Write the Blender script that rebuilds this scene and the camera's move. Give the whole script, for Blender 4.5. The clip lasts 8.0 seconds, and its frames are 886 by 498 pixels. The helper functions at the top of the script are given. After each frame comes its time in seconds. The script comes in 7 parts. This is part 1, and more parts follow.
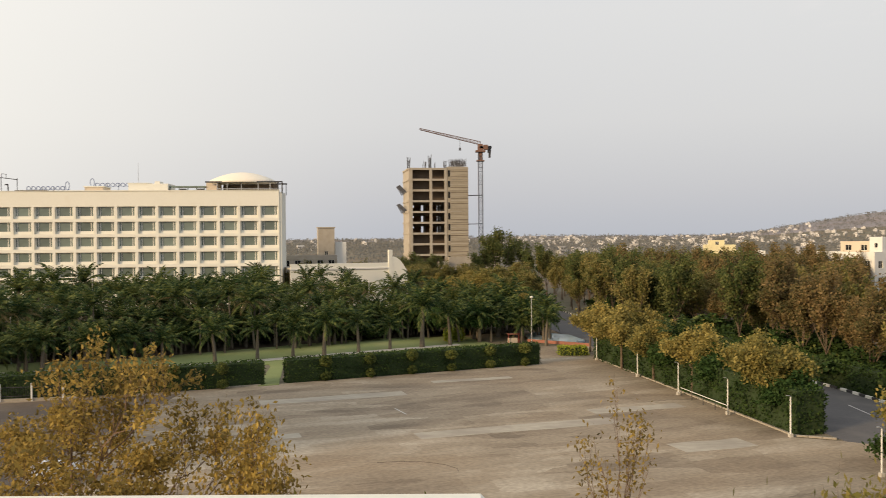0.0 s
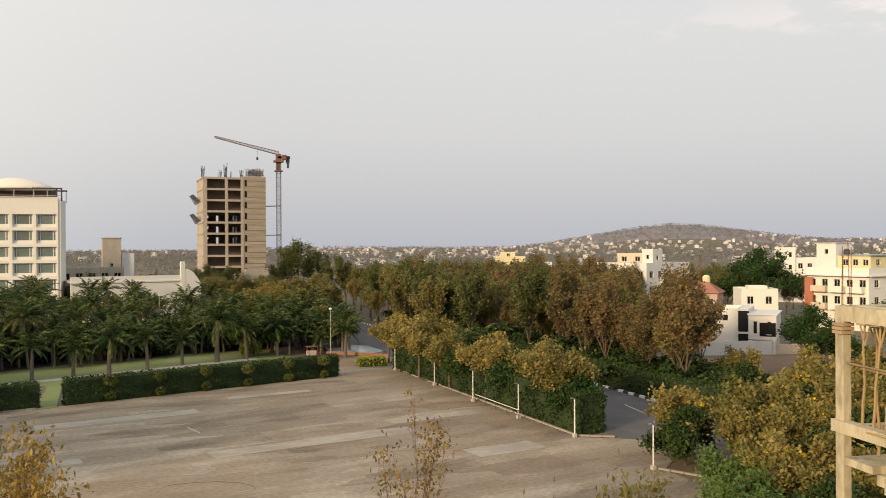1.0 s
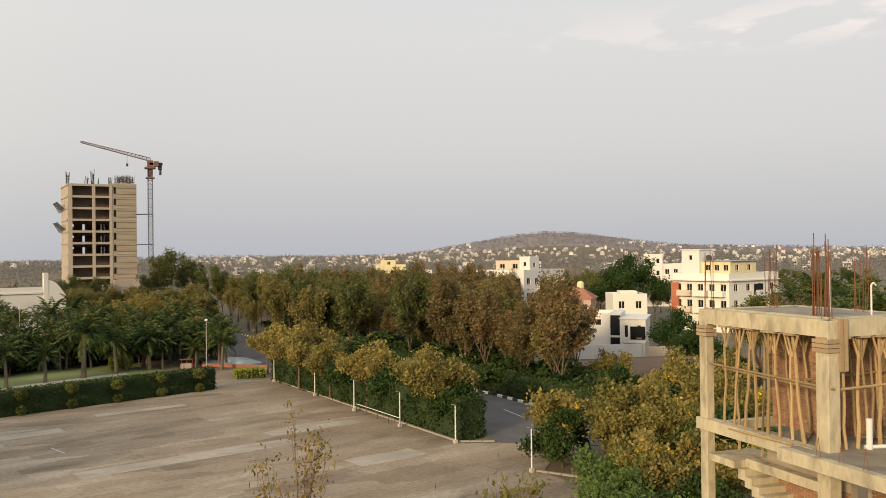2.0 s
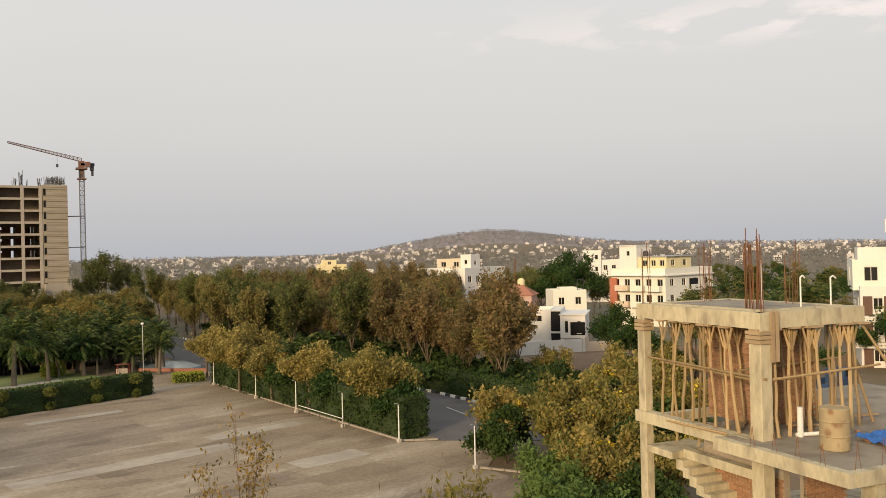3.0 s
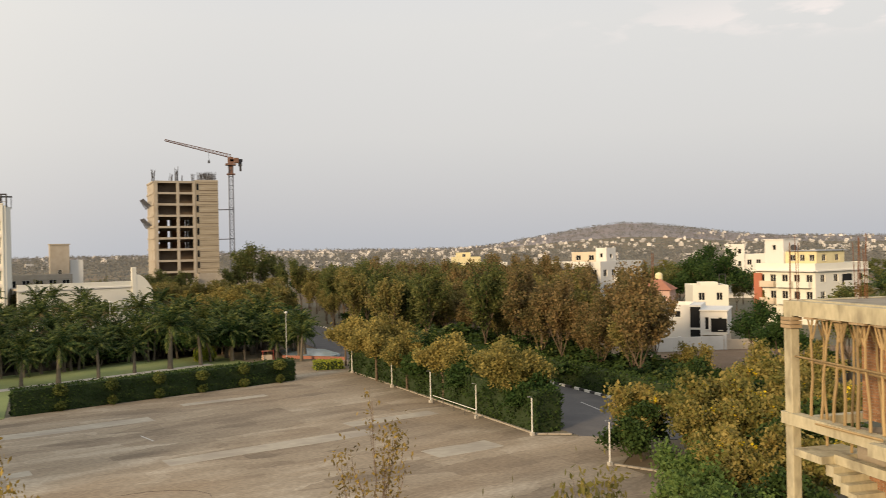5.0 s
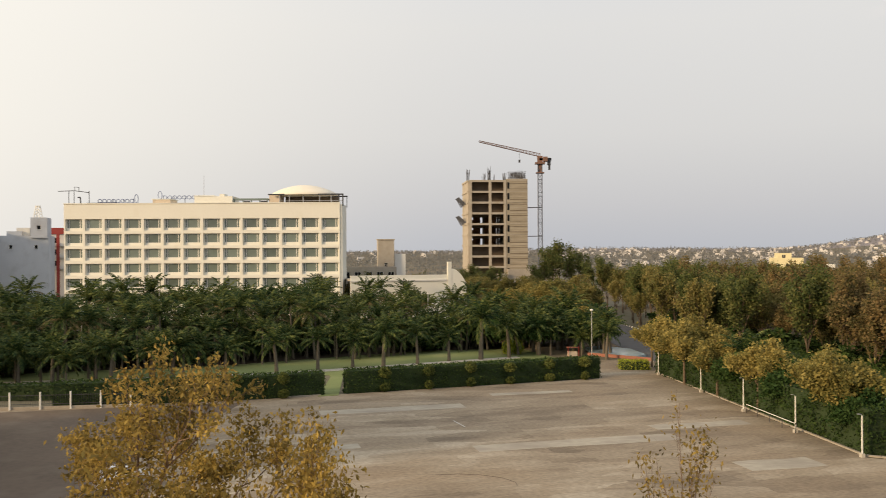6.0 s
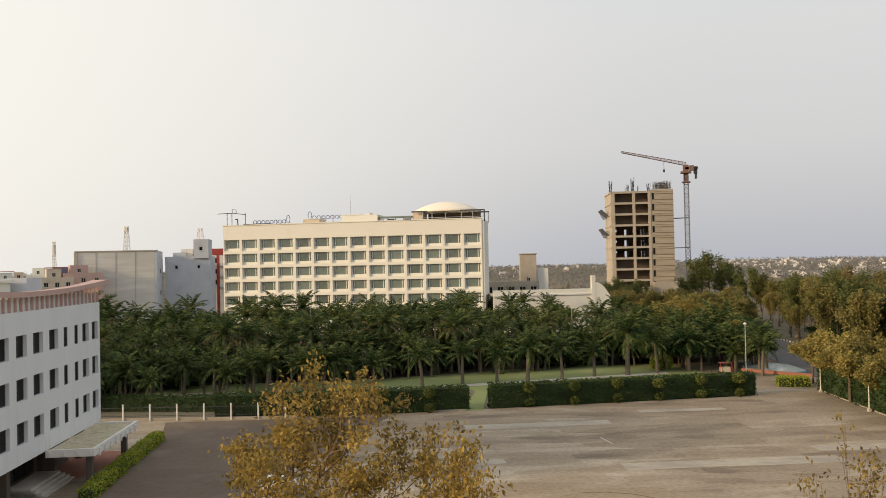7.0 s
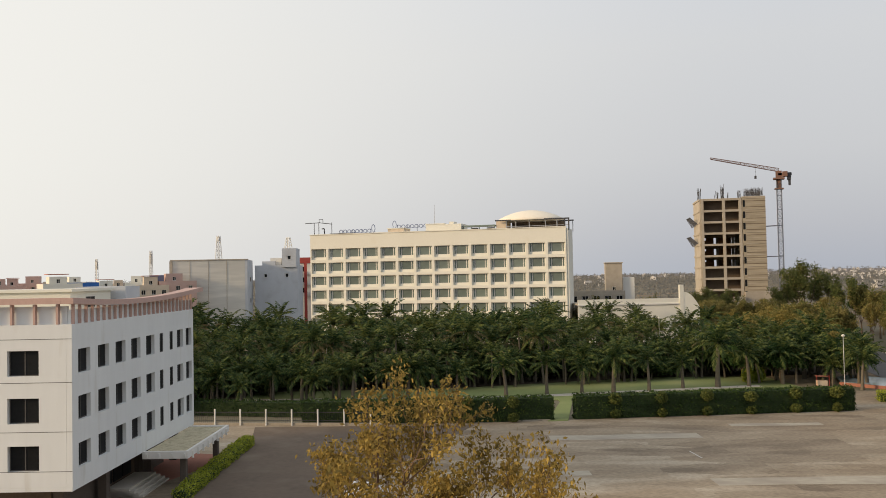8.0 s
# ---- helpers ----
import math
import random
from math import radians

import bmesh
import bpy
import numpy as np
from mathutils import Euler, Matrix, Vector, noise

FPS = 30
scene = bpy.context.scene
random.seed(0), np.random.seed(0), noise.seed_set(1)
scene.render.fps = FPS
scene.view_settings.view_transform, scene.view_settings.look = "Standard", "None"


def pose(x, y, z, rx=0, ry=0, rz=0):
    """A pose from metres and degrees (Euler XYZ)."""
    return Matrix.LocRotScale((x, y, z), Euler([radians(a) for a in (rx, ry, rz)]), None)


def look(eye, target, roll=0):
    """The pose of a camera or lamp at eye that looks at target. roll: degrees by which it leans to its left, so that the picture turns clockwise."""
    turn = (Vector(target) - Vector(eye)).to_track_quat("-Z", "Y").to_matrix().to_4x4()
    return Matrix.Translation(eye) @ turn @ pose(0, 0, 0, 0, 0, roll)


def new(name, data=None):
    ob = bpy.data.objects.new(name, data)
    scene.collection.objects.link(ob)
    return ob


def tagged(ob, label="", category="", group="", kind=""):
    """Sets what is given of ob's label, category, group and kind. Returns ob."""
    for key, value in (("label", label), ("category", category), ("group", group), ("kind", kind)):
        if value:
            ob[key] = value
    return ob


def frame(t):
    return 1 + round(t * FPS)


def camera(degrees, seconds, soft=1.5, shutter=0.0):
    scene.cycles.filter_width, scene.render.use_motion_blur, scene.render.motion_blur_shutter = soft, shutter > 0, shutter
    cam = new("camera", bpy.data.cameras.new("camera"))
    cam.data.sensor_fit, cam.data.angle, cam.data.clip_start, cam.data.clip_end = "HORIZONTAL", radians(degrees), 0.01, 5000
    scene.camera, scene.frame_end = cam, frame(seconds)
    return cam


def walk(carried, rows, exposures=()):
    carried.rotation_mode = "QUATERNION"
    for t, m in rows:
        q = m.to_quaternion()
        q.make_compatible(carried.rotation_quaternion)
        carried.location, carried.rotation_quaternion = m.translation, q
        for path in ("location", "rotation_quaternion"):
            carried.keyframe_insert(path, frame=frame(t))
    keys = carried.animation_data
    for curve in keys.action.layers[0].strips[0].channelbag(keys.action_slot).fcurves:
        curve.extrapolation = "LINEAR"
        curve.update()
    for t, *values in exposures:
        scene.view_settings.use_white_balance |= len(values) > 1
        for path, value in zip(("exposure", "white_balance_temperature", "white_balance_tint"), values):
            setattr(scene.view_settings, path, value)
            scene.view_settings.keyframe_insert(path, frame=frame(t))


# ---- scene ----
# The camera stands on a roof terrace, 15.6 m over the court, and turns where it is.
EYE = 15.6
cam = camera(54.87, 8.0, soft=0.5, shutter=0.15)
ROWS = [
    (0.0, 0.00, -0.85, 0.45), (0.5, 7.25, -0.51, 0.36), (1.0, 13.43, -0.16, 0.31), (1.5, 17.88, 0.09, 0.37),
    (2.0, 21.45, 0.33, 0.66), (2.2, 22.56, 0.27, 1.03), (3.3, 25.66, 0.18, 1.36), (3.5, 25.58, 0.17, 1.34),
    (4.0, 24.89, 0.12, 0.98), (4.2, 24.55, 0.05, 0.84), (5.3, 10.39, 0.01, 0.89), (5.5, 5.69, 0.06, 0.48),
    (6.0, -3.96, -0.01, 0.30), (6.5, -9.07, 0.50, 0.94), (7.0, -13.46, 1.10, 1.24), (7.5, -16.90, 1.53, 1.19),
    (8.0, -19.06, 1.81, 1.14),
]
walk(cam, [(t, pose(0, 0, EYE, 0, 0, -heading) @ pose(0, 0, 0, pitch) @ pose(0, 0, 0, 0, roll) @ pose(0, 0, 0, 90))
           for t, heading, pitch, roll in ROWS],
     exposures=[(0.0, 0.08, 6550, 10), (2.0, 0.04, 6650, 10), (3.5, 0.02, 6720, 10), (5.5, 0.08, 6700, 10), (7.0, 0.0, 6550, 10), (8.0, -0.1, 6350, 10)])

# ---- sky and sun: a hazy late afternoon, the sun low behind the camera's left ----
SUN_AZ, SUN_EL = -126.0, 15.0
sun_dir = Vector((math.sin(radians(SUN_AZ)) * math.cos(radians(SUN_EL)),
                  math.cos(radians(SUN_AZ)) * math.cos(radians(SUN_EL)), math.sin(radians(SUN_EL))))
world = bpy.data.worlds.new("sky")
scene.world = world
world.use_nodes = True
wn, wl = world.node_tree.nodes, world.node_tree.links
wn.clear()


def wnode(kind, **values):
    n = wn.new(kind)
    for k, v in values.items():
        n.inputs[int(k[1:])].default_value = v
    return n


sky = wn.new("ShaderNodeTexSky")
sky.sky_type, sky.sun_disc = "NISHITA", False
sky.sun_elevation, sky.sun_rotation = radians(SUN_EL), radians(SUN_AZ)
sky.air_density, sky.dust_density = 1.2, 4.0
coord = wn.new("ShaderNodeTexCoord")
sep = wn.new("ShaderNodeSeparateXYZ")
wl.new(coord.outputs["Generated"], sep.inputs[0])
haze = wn.new("ShaderNodeValToRGB")
el = haze.color_ramp.elements
el[0].position, el[0].color = 0.0, (0.52, 0.54, 0.59, 1)
el[1].position, el[1].color = 0.42, (0.74, 0.77, 0.83, 1)
for at_, col in ((0.05, (0.59, 0.595, 0.625, 1)), (0.13, (0.69, 0.685, 0.69, 1)), (0.25, (0.755, 0.75, 0.745, 1))):
    e = el.new(at_)
    e.color = col
wl.new(sep.outputs["Z"], haze.inputs[0])
# whiter haze towards the sun's side
side = wn.new("ShaderNodeVectorMath")
side.operation = "DOT_PRODUCT"
side.inputs[1].default_value = (math.sin(radians(-85)) * 0.96, math.cos(radians(-85)) * 0.96, 0.28)
wl.new(coord.outputs["Generated"], side.inputs[0])
glow = wn.new("ShaderNodeMapRange")
glow.interpolation_type = "SMOOTHSTEP"
for k, v in ((1, 0.05), (2, 1.0), (3, 0.0), (4, 1.0)):
    glow.inputs[k].default_value = v
wl.new(side.outputs["Value"], glow.inputs[0])
warm = wn.new("ShaderNodeMix")
warm.data_type = "RGBA"
warm.inputs[7].default_value = (1.08, 1.04, 0.95, 1)
wl.new(glow.outputs[0], warm.inputs[0])
wl.new(haze.outputs[0], warm.inputs[6])
# thin bright clouds low on the side away from the sun
stretch = wn.new("ShaderNodeMapping")
stretch.inputs["Scale"].default_value = (4.4, 4.4, 15.0)
stretch.inputs["Location"].default_value = (0.0, 0.0, 0.55)
wl.new(coord.outputs["Generated"], stretch.inputs[0])
cloud = wn.new("ShaderNodeTexNoise")
cloud.inputs["Scale"].default_value, cloud.inputs["Detail"].default_value = 3.0, 9
wl.new(stretch.outputs[0], cloud.inputs["Vector"])
cut = wn.new("ShaderNodeMapRange")
for k, v in ((1, 0.49), (2, 0.58), (3, 0.0), (4, 0.9)):
    cut.inputs[k].default_value = v
wl.new(cloud.outputs[0], cut.inputs[0])
band = wn.new("ShaderNodeValToRGB")
be = band.color_ramp.elements
be[0].position, be[0].color = 0.21, (0, 0, 0, 1)
be[1].position, be[1].color = 0.275, (0, 0, 0, 1)
e = be.new(0.238)
e.color = (1, 1, 1, 1)
wl.new(sep.outputs["Z"], band.inputs[0])
east = wn.new("ShaderNodeMapRange")
for k, v in ((1, 0.36), (2, 0.72), (3, 0.0), (4, 1.0)):
    east.inputs[k].default_value = v
wl.new(sep.outputs["X"], east.inputs[0])
m1 = wn.new("ShaderNodeMath")
m1.operation = "MULTIPLY"
wl.new(cut.outputs[0], m1.inputs[0])
wl.new(band.outputs[0], m1.inputs[1])
m2 = wn.new("ShaderNodeMath")
m2.operation = "MULTIPLY"
wl.new(m1.outputs[0], m2.inputs[0])
wl.new(east.outputs[0], m2.inputs[1])
clouded = wn.new("ShaderNodeMix")
clouded.data_type = "RGBA"
clouded.inputs[7].default_value = (1.0, 0.90, 0.87, 1)
wl.new(m2.outputs[0], clouded.inputs[0])
wl.new(warm.outputs[2], clouded.inputs[6])
clear = wn.new("ShaderNodeVectorMath")
clear.operation = "SCALE"
clear.inputs["Scale"].default_value = 0.10
wl.new(sky.outputs[0], clear.inputs[0])
blend = wn.new("ShaderNodeMix")
blend.data_type = "RGBA"
blend.inputs[0].default_value = 0.90
wl.new(clear.outputs[0], blend.inputs[6])
wl.new(clouded.outputs[2], blend.inputs[7])
back = wn.new("ShaderNodeBackground")
back.inputs["Strength"].default_value = 1.0
wl.new(blend.outputs[2], back.inputs[0])
wout = wn.new("ShaderNodeOutputWorld")
wl.new(back.outputs[0], wout.inputs[0])

sun = new("sun", bpy.data.lights.new("sun", "SUN"))
sun.data.energy, sun.data.angle, sun.data.color = 3.5, radians(8), (1.0, 0.73, 0.44)
sun.matrix_world = look((0, 0, 200), Vector((0, 0, 200)) - sun_dir)


# ---- materials ----
def material(name, base, rough=0.8, metal=0.0, spread=0.12, grain=6.0, broad=0.5, bump=0.15, bump_scale=30.0,
             per="", stain=None, stain_at=(0.5, 0.75), stain_scale=1.0, stretch=(1, 1, 1), spec=0.3):
    """A surface with fine grain, broad unevenness, stains of their own colour and a fine relief."""
    m = bpy.data.materials.new(name)
    m.use_nodes = True
    n, l = m.node_tree.nodes, m.node_tree.links
    b = n["Principled BSDF"]
    b.inputs["Roughness"].default_value, b.inputs["Metallic"].default_value = rough, metal
    b.inputs["Specular IOR Level"].default_value = spec
    tc = n.new("ShaderNodeTexCoord")
    mp = n.new("ShaderNodeMapping")
    mp.inputs["Scale"].default_value = stretch
    l.new(tc.outputs["Object"], mp.inputs[0])

    def tex(scale, detail=5):
        t = n.new("ShaderNodeTexNoise")
        t.inputs["Scale"].default_value, t.inputs["Detail"].default_value = scale, detail
        l.new(mp.outputs[0], t.inputs["Vector"])
        return t

    fine, wide = tex(grain), tex(broad, 3)
    add = n.new("ShaderNodeMath")
    l.new(fine.outputs[0], add.inputs[0])
    l.new(wide.outputs[0], add.inputs[1])
    last = add
    if per:
        src = n.new("ShaderNodeObjectInfo" if per == "object" else "ShaderNodeNewGeometry")
        more = n.new("ShaderNodeMath")
        l.new(add.outputs[0], more.inputs[0])
        l.new(src.outputs["Random" if per == "object" else "Random Per Island"], more.inputs[1])
        last = more
    top = 2.0 if not per else 3.0
    rng = n.new("ShaderNodeMapRange")
    for k, v in ((1, top * 0.22), (2, top * 0.78), (3, 1 - spread), (4, 1 + spread)):
        rng.inputs[k].default_value = v
    l.new(last.outputs[0], rng.inputs[0])
    tint = n.new("ShaderNodeVectorMath")
    tint.operation = "SCALE"
    tint.inputs[0].default_value = base[:3]
    l.new(rng.outputs[0], tint.inputs["Scale"])
    colour = tint.outputs[0]
    if stain:
        st = tex(stain_scale, 8)
        cutoff = n.new("ShaderNodeMapRange")
        for k, v in ((1, stain_at[0]), (2, stain_at[1]), (3, 0.0), (4, 0.85)):
            cutoff.inputs[k].default_value = v
        l.new(st.outputs[0], cutoff.inputs[0])
        mix = n.new("ShaderNodeMix")
        mix.data_type = "RGBA"
        mix.inputs[7].default_value = (*stain, 1)
        l.new(cutoff.outputs[0], mix.inputs[0])
        l.new(colour, mix.inputs[6])
        colour = mix.outputs[2]
    l.new(colour, b.inputs["Base Color"])
    if bump:
        bt = tex(bump_scale, 4)
        bp = n.new("ShaderNodeBump")
        bp.inputs["Strength"].default_value, bp.inputs["Distance"].default_value = bump, 0.02
        l.new(bt.outputs[0], bp.inputs["Height"])
        l.new(bp.outputs[0], b.inputs["Normal"])
    return m


def leaves(name, colours, through_=0.35, rough=0.68):
    """Foliage whose every leaf has its own shade, with light passing through."""
    m = bpy.data.materials.new(name)
    m.use_nodes = True
    n, l = m.node_tree.nodes, m.node_tree.links
    b = n["Principled BSDF"]
    b.inputs["Roughness"].default_value = rough
    b.inputs["Specular IOR Level"].default_value = 0.12
    geo = n.new("ShaderNodeNewGeometry")
    tc = n.new("ShaderNodeTexCoord")
    patch = n.new("ShaderNodeTexNoise")
    patch.inputs["Scale"].default_value, patch.inputs["Detail"].default_value = 0.6, 2
    l.new(tc.outputs["Object"], patch.inputs["Vector"])
    info = n.new("ShaderNodeObjectInfo")
    mixv = n.new("ShaderNodeMath")
    mixv.operation = "MULTIPLY_ADD"
    l.new(geo.outputs["Random Per Island"], mixv.inputs[0])
    mixv.inputs[1].default_value = 0.55
    l.new(patch.outputs[0], mixv.inputs[2])
    plus = n.new("ShaderNodeMath")
    plus.operation = "MULTIPLY_ADD"
    l.new(info.outputs["Random"], plus.inputs[0])
    plus.inputs[1].default_value = 0.22
    l.new(mixv.outputs[0], plus.inputs[2])
    rng = n.new("ShaderNodeMapRange")
    for k, v in ((1, 0.40), (2, 1.2), (3, 0.0), (4, 1.0)):
        rng.inputs[k].default_value = v
    l.new(plus.outputs[0], rng.inputs[0])
    ramp = n.new("ShaderNodeValToRGB")
    e = ramp.color_ramp.elements
    for i, c in enumerate(colours):
        if i < 2:
            e[i].position, e[i].color = (0.0 if i == 0 else 1.0), (*c, 1)
    for i, c in enumerate(colours[2:]):
        x = e.new((i + 1) / (len(colours) - 1))
        x.color = (*c, 1)
    l.new(rng.outputs[0], ramp.inputs[0])
    l.new(ramp.outputs[0], b.inputs["Base Color"])
    tr = n.new("ShaderNodeBsdfTranslucent")
    l.new(ramp.outputs[0], tr.inputs[0])
    mix = n.new("ShaderNodeMixShader")
    mix.inputs[0].default_value = through_
    l.new(b.outputs[0], mix.inputs[1])
    l.new(tr.outputs[0], mix.inputs[2])
    l.new(mix.outputs[0], n["Material Output"].inputs[0])
    return m


M = {}
M["earth"] = material("dry earth and scrub", (0.15, 0.135, 0.09), 0.95, spread=0.4, grain=0.4, broad=0.03,
                      stain=(0.22, 0.15, 0.09), stain_scale=0.02, stain_at=(0.48, 0.62), bump=0.4, bump_scale=2.0)
M["asphalt"] = material("worn asphalt", (0.115, 0.11, 0.108), 0.9, spread=0.2, grain=3, broad=0.2, bump_scale=40,
                        stain=(0.16, 0.15, 0.14), stain_scale=0.3)
M["grass"] = material("dry lawn grass", (0.20, 0.24, 0.09), 0.95, spread=0.18, grain=5, broad=0.15,
                      stain=(0.26, 0.27, 0.12), stain_scale=0.15, bump=0.4, bump_scale=25)
M["cream"] = material("cream painted render", (0.73, 0.715, 0.63), 0.75, spread=0.05, grain=2, broad=0.15,
                      stain=(0.62, 0.57, 0.45), stain_scale=0.25, stain_at=(0.60, 0.85))
M["white"] = material("white paint on render", (0.70, 0.685, 0.64), 0.7, spread=0.05, grain=1.5, broad=0.3,
                      stain=(0.60, 0.58, 0.52), stain_scale=0.4, stain_at=(0.60, 0.86), stretch=(1, 1, 0.35))
M["offwhite"] = material("weathered white cladding", (0.70, 0.72, 0.715), 0.6, spread=0.05, grain=1.0, broad=0.25,
                         stain=(0.52, 0.50, 0.44), stain_scale=0.6, stain_at=(0.60, 0.85), stretch=(1.6, 1.6, 0.3))
M["pinkish"] = material("faded pink paint", (0.52, 0.36, 0.31), 0.8, spread=0.1)
M["pale_yellow"] = material("pale yellow paint", (0.72, 0.64, 0.38), 0.8, spread=0.08,
                            stain=(0.58, 0.50, 0.30), stain_scale=0.5)
M["beige"] = material("beige house paint", (0.62, 0.52, 0.40), 0.85, spread=0.1, stain=(0.42, 0.36, 0.28), stain_scale=0.5)
M["terracotta"] = material("terracotta paint", (0.42, 0.15, 0.09), 0.85, spread=0.12)
M["red_paint"] = material("red paint", (0.34, 0.06, 0.05), 0.7, spread=0.08)
# Blue-grey raised in tone so the far block's haze sits in its colour.
M["bluegrey"] = material("blue-grey render", (0.50, 0.525, 0.56), 0.85, spread=0.08, stain=(0.40, 0.41, 0.43), stain_scale=0.4)
M["greywall"] = material("streaked grey cement render", (0.54, 0.53, 0.49), 0.9, spread=0.12, grain=1.0, broad=0.15,
                         stain=(0.68, 0.66, 0.60), stain_scale=0.35, stain_at=(0.45, 0.7), stretch=(0.3, 0.3, 2.2))
M["concrete"] = material("raw board-marked concrete", (0.47, 0.42, 0.285), 0.9, spread=0.32, grain=9, broad=1.1,
                         stain=(0.21, 0.18, 0.125), stain_scale=2.8, stain_at=(0.50, 0.76), stretch=(1, 1, 0.4), bump=0.8, bump_scale=18)
M["cement_top"] = material("trowelled grey cement", (0.27, 0.24, 0.185), 0.92, spread=0.25, grain=3, broad=0.8, stain=(0.17, 0.145, 0.11), stain_scale=1.5, stain_at=(0.48, 0.68), bump=0.5, bump_scale=9)
M["concrete_far"] = material("raw concrete frame", (0.40, 0.355, 0.29), 0.9, spread=0.15, grain=0.8, broad=0.2,
                             stain=(0.32, 0.27, 0.20), stain_scale=0.3)
M["shear"] = material("streaked cast concrete wall", (0.35, 0.305, 0.23), 0.9, spread=0.22, grain=0.5, broad=0.25,
                      stretch=(0.4, 0.4, 3.0), stain=(0.27, 0.23, 0.17), stain_scale=0.35)
M["brick"] = material("raw red brick", (0.32, 0.17, 0.09), 0.92, spread=0.3, grain=4, per="object", bump=0.4)
M["mortar"] = material("brick mortar", (0.34, 0.29, 0.22), 0.95, spread=0.15, bump=0.4)
M["wood"] = material("weathered timber pole", (0.35, 0.25, 0.125), 0.8, spread=0.5, grain=8, per="object",
                     stretch=(3, 3, 0.5), bump=0.3)
M["plank"] = material("rough form board", (0.34, 0.25, 0.15), 0.85, spread=0.25, grain=6, per="object", stretch=(1, 1, 4))
M["steel"] = material("galvanised steel", (0.42, 0.43, 0.44), 0.5, 0.6, spread=0.1)
M["pole_paint"] = material("white painted steel pole", (0.72, 0.71, 0.66), 0.5, 0.0, spread=0.08, stain=(0.4, 0.3, 0.2), stain_at=(0.62, 0.8), stain_scale=3)
M["porch_brown"] = material("dark brown-grey stone cladding", (0.11, 0.09, 0.075), 0.7, spread=0.2)
M["rust"] = material("rusty reinforcing steel", (0.20, 0.09, 0.045), 0.85, 0.3, spread=0.25)
M["dark_steel"] = material("dark painted steel", (0.06, 0.06, 0.065), 0.6, 0.3, spread=0.15)
M["crane"] = material("faded crane steel", (0.20, 0.115, 0.085), 0.6, 0.3, spread=0.2)
M["crane_grey"] = material("grey crane mast steel", (0.14, 0.15, 0.18), 0.6, 0.4, spread=0.2)
# Interior and opening shade is put into this dark brown; pour lines share it.
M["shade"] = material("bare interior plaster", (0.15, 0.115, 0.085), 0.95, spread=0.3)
M["glass_dark"] = material("dark window glass", (0.014, 0.015, 0.016), 0.4, spread=0.5, per="object", bump=0, spec=0.1)
# The teal tint is lightened so the base colour carries reflected sky.
M["glass_teal"] = material("teal tinted window glass", (0.15, 0.185, 0.16), 0.12, spread=0.45, per="object", bump=0, spec=0.6,
                           grain=0.6, broad=0.2)
M["frame_white"] = material("white window frame", (0.72, 0.70, 0.64), 0.5, spread=0.04)
M["frame_grey"] = material("aluminium window frame", (0.10, 0.095, 0.09), 0.6, 0.2, spread=0.08)
M["kerb_dull"] = material("dusty concrete kerb", (0.34, 0.30, 0.24), 0.9, spread=0.25, grain=6)
M["drive"] = material("dusty dark paving", (0.13, 0.098, 0.072), 0.9, spread=0.28, grain=2, broad=0.2, stain=(0.18, 0.145, 0.11), stain_scale=0.3)
M["yard_soil"] = material("bare red-brown earth", (0.20, 0.135, 0.085), 0.95, spread=0.25, grain=2, broad=0.2, stain=(0.26, 0.19, 0.13), stain_scale=0.3, bump=0.4)
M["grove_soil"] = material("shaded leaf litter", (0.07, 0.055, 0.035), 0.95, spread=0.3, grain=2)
M["kerb_white"] = material("whitewashed kerb stone", (0.72, 0.70, 0.64), 0.85, spread=0.15, grain=8)
M["kerb_black"] = material("black painted kerb stone", (0.05, 0.05, 0.05), 0.85, spread=0.2, grain=8)
M["paving"] = material("pale concrete paving", (0.46, 0.43, 0.37), 0.9, spread=0.15, grain=4, broad=0.4)
M["red_paving"] = material("red paving", (0.30, 0.13, 0.09), 0.9, spread=0.2, grain=4, broad=0.4)
M["canvas"] = material("cream tensile fabric", (0.78, 0.72, 0.60), 0.8, spread=0.04)
M["tile_roof"] = material("clay roof tile", (0.36, 0.16, 0.10), 0.85, spread=0.25)
M["blue_sheet"] = material("blue plastic sheet", (0.03, 0.13, 0.42), 0.5, spread=0.25)
# The base is pale to hold the sky's reflection, besides the real gloss.
M["water"] = material("pool water", (0.52, 0.64, 0.70), 0.08, spread=0.1, bump=0.15, bump_scale=6, spec=0.5)
M["bark"] = material("grey-brown bark", (0.13, 0.095, 0.065), 0.9, spread=0.3, grain=6, stretch=(1, 1, 0.3), bump=0.5)
M["palm_bark"] = material("ringed palm trunk", (0.14, 0.12, 0.09), 0.9, spread=0.25, grain=2, stretch=(0.3, 0.3, 4))
M["twig"] = material("reddish bare twig", (0.14, 0.09, 0.06), 0.9, spread=0.25)
M["line_paint"] = material("worn white road paint", (0.50, 0.49, 0.46), 0.85, spread=0.2, grain=5)
M["sign_blue"] = material("blue-grey sign tubing", (0.16, 0.19, 0.30), 0.5, spread=0.1)
# solid dark green body inside each hedge's leaf skin
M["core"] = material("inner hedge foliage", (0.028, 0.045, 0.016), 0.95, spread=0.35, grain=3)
# Distance haze is put into the hillside's pale grey base colour.
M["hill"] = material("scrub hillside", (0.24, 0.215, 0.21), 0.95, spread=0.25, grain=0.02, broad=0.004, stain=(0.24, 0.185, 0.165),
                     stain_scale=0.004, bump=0)

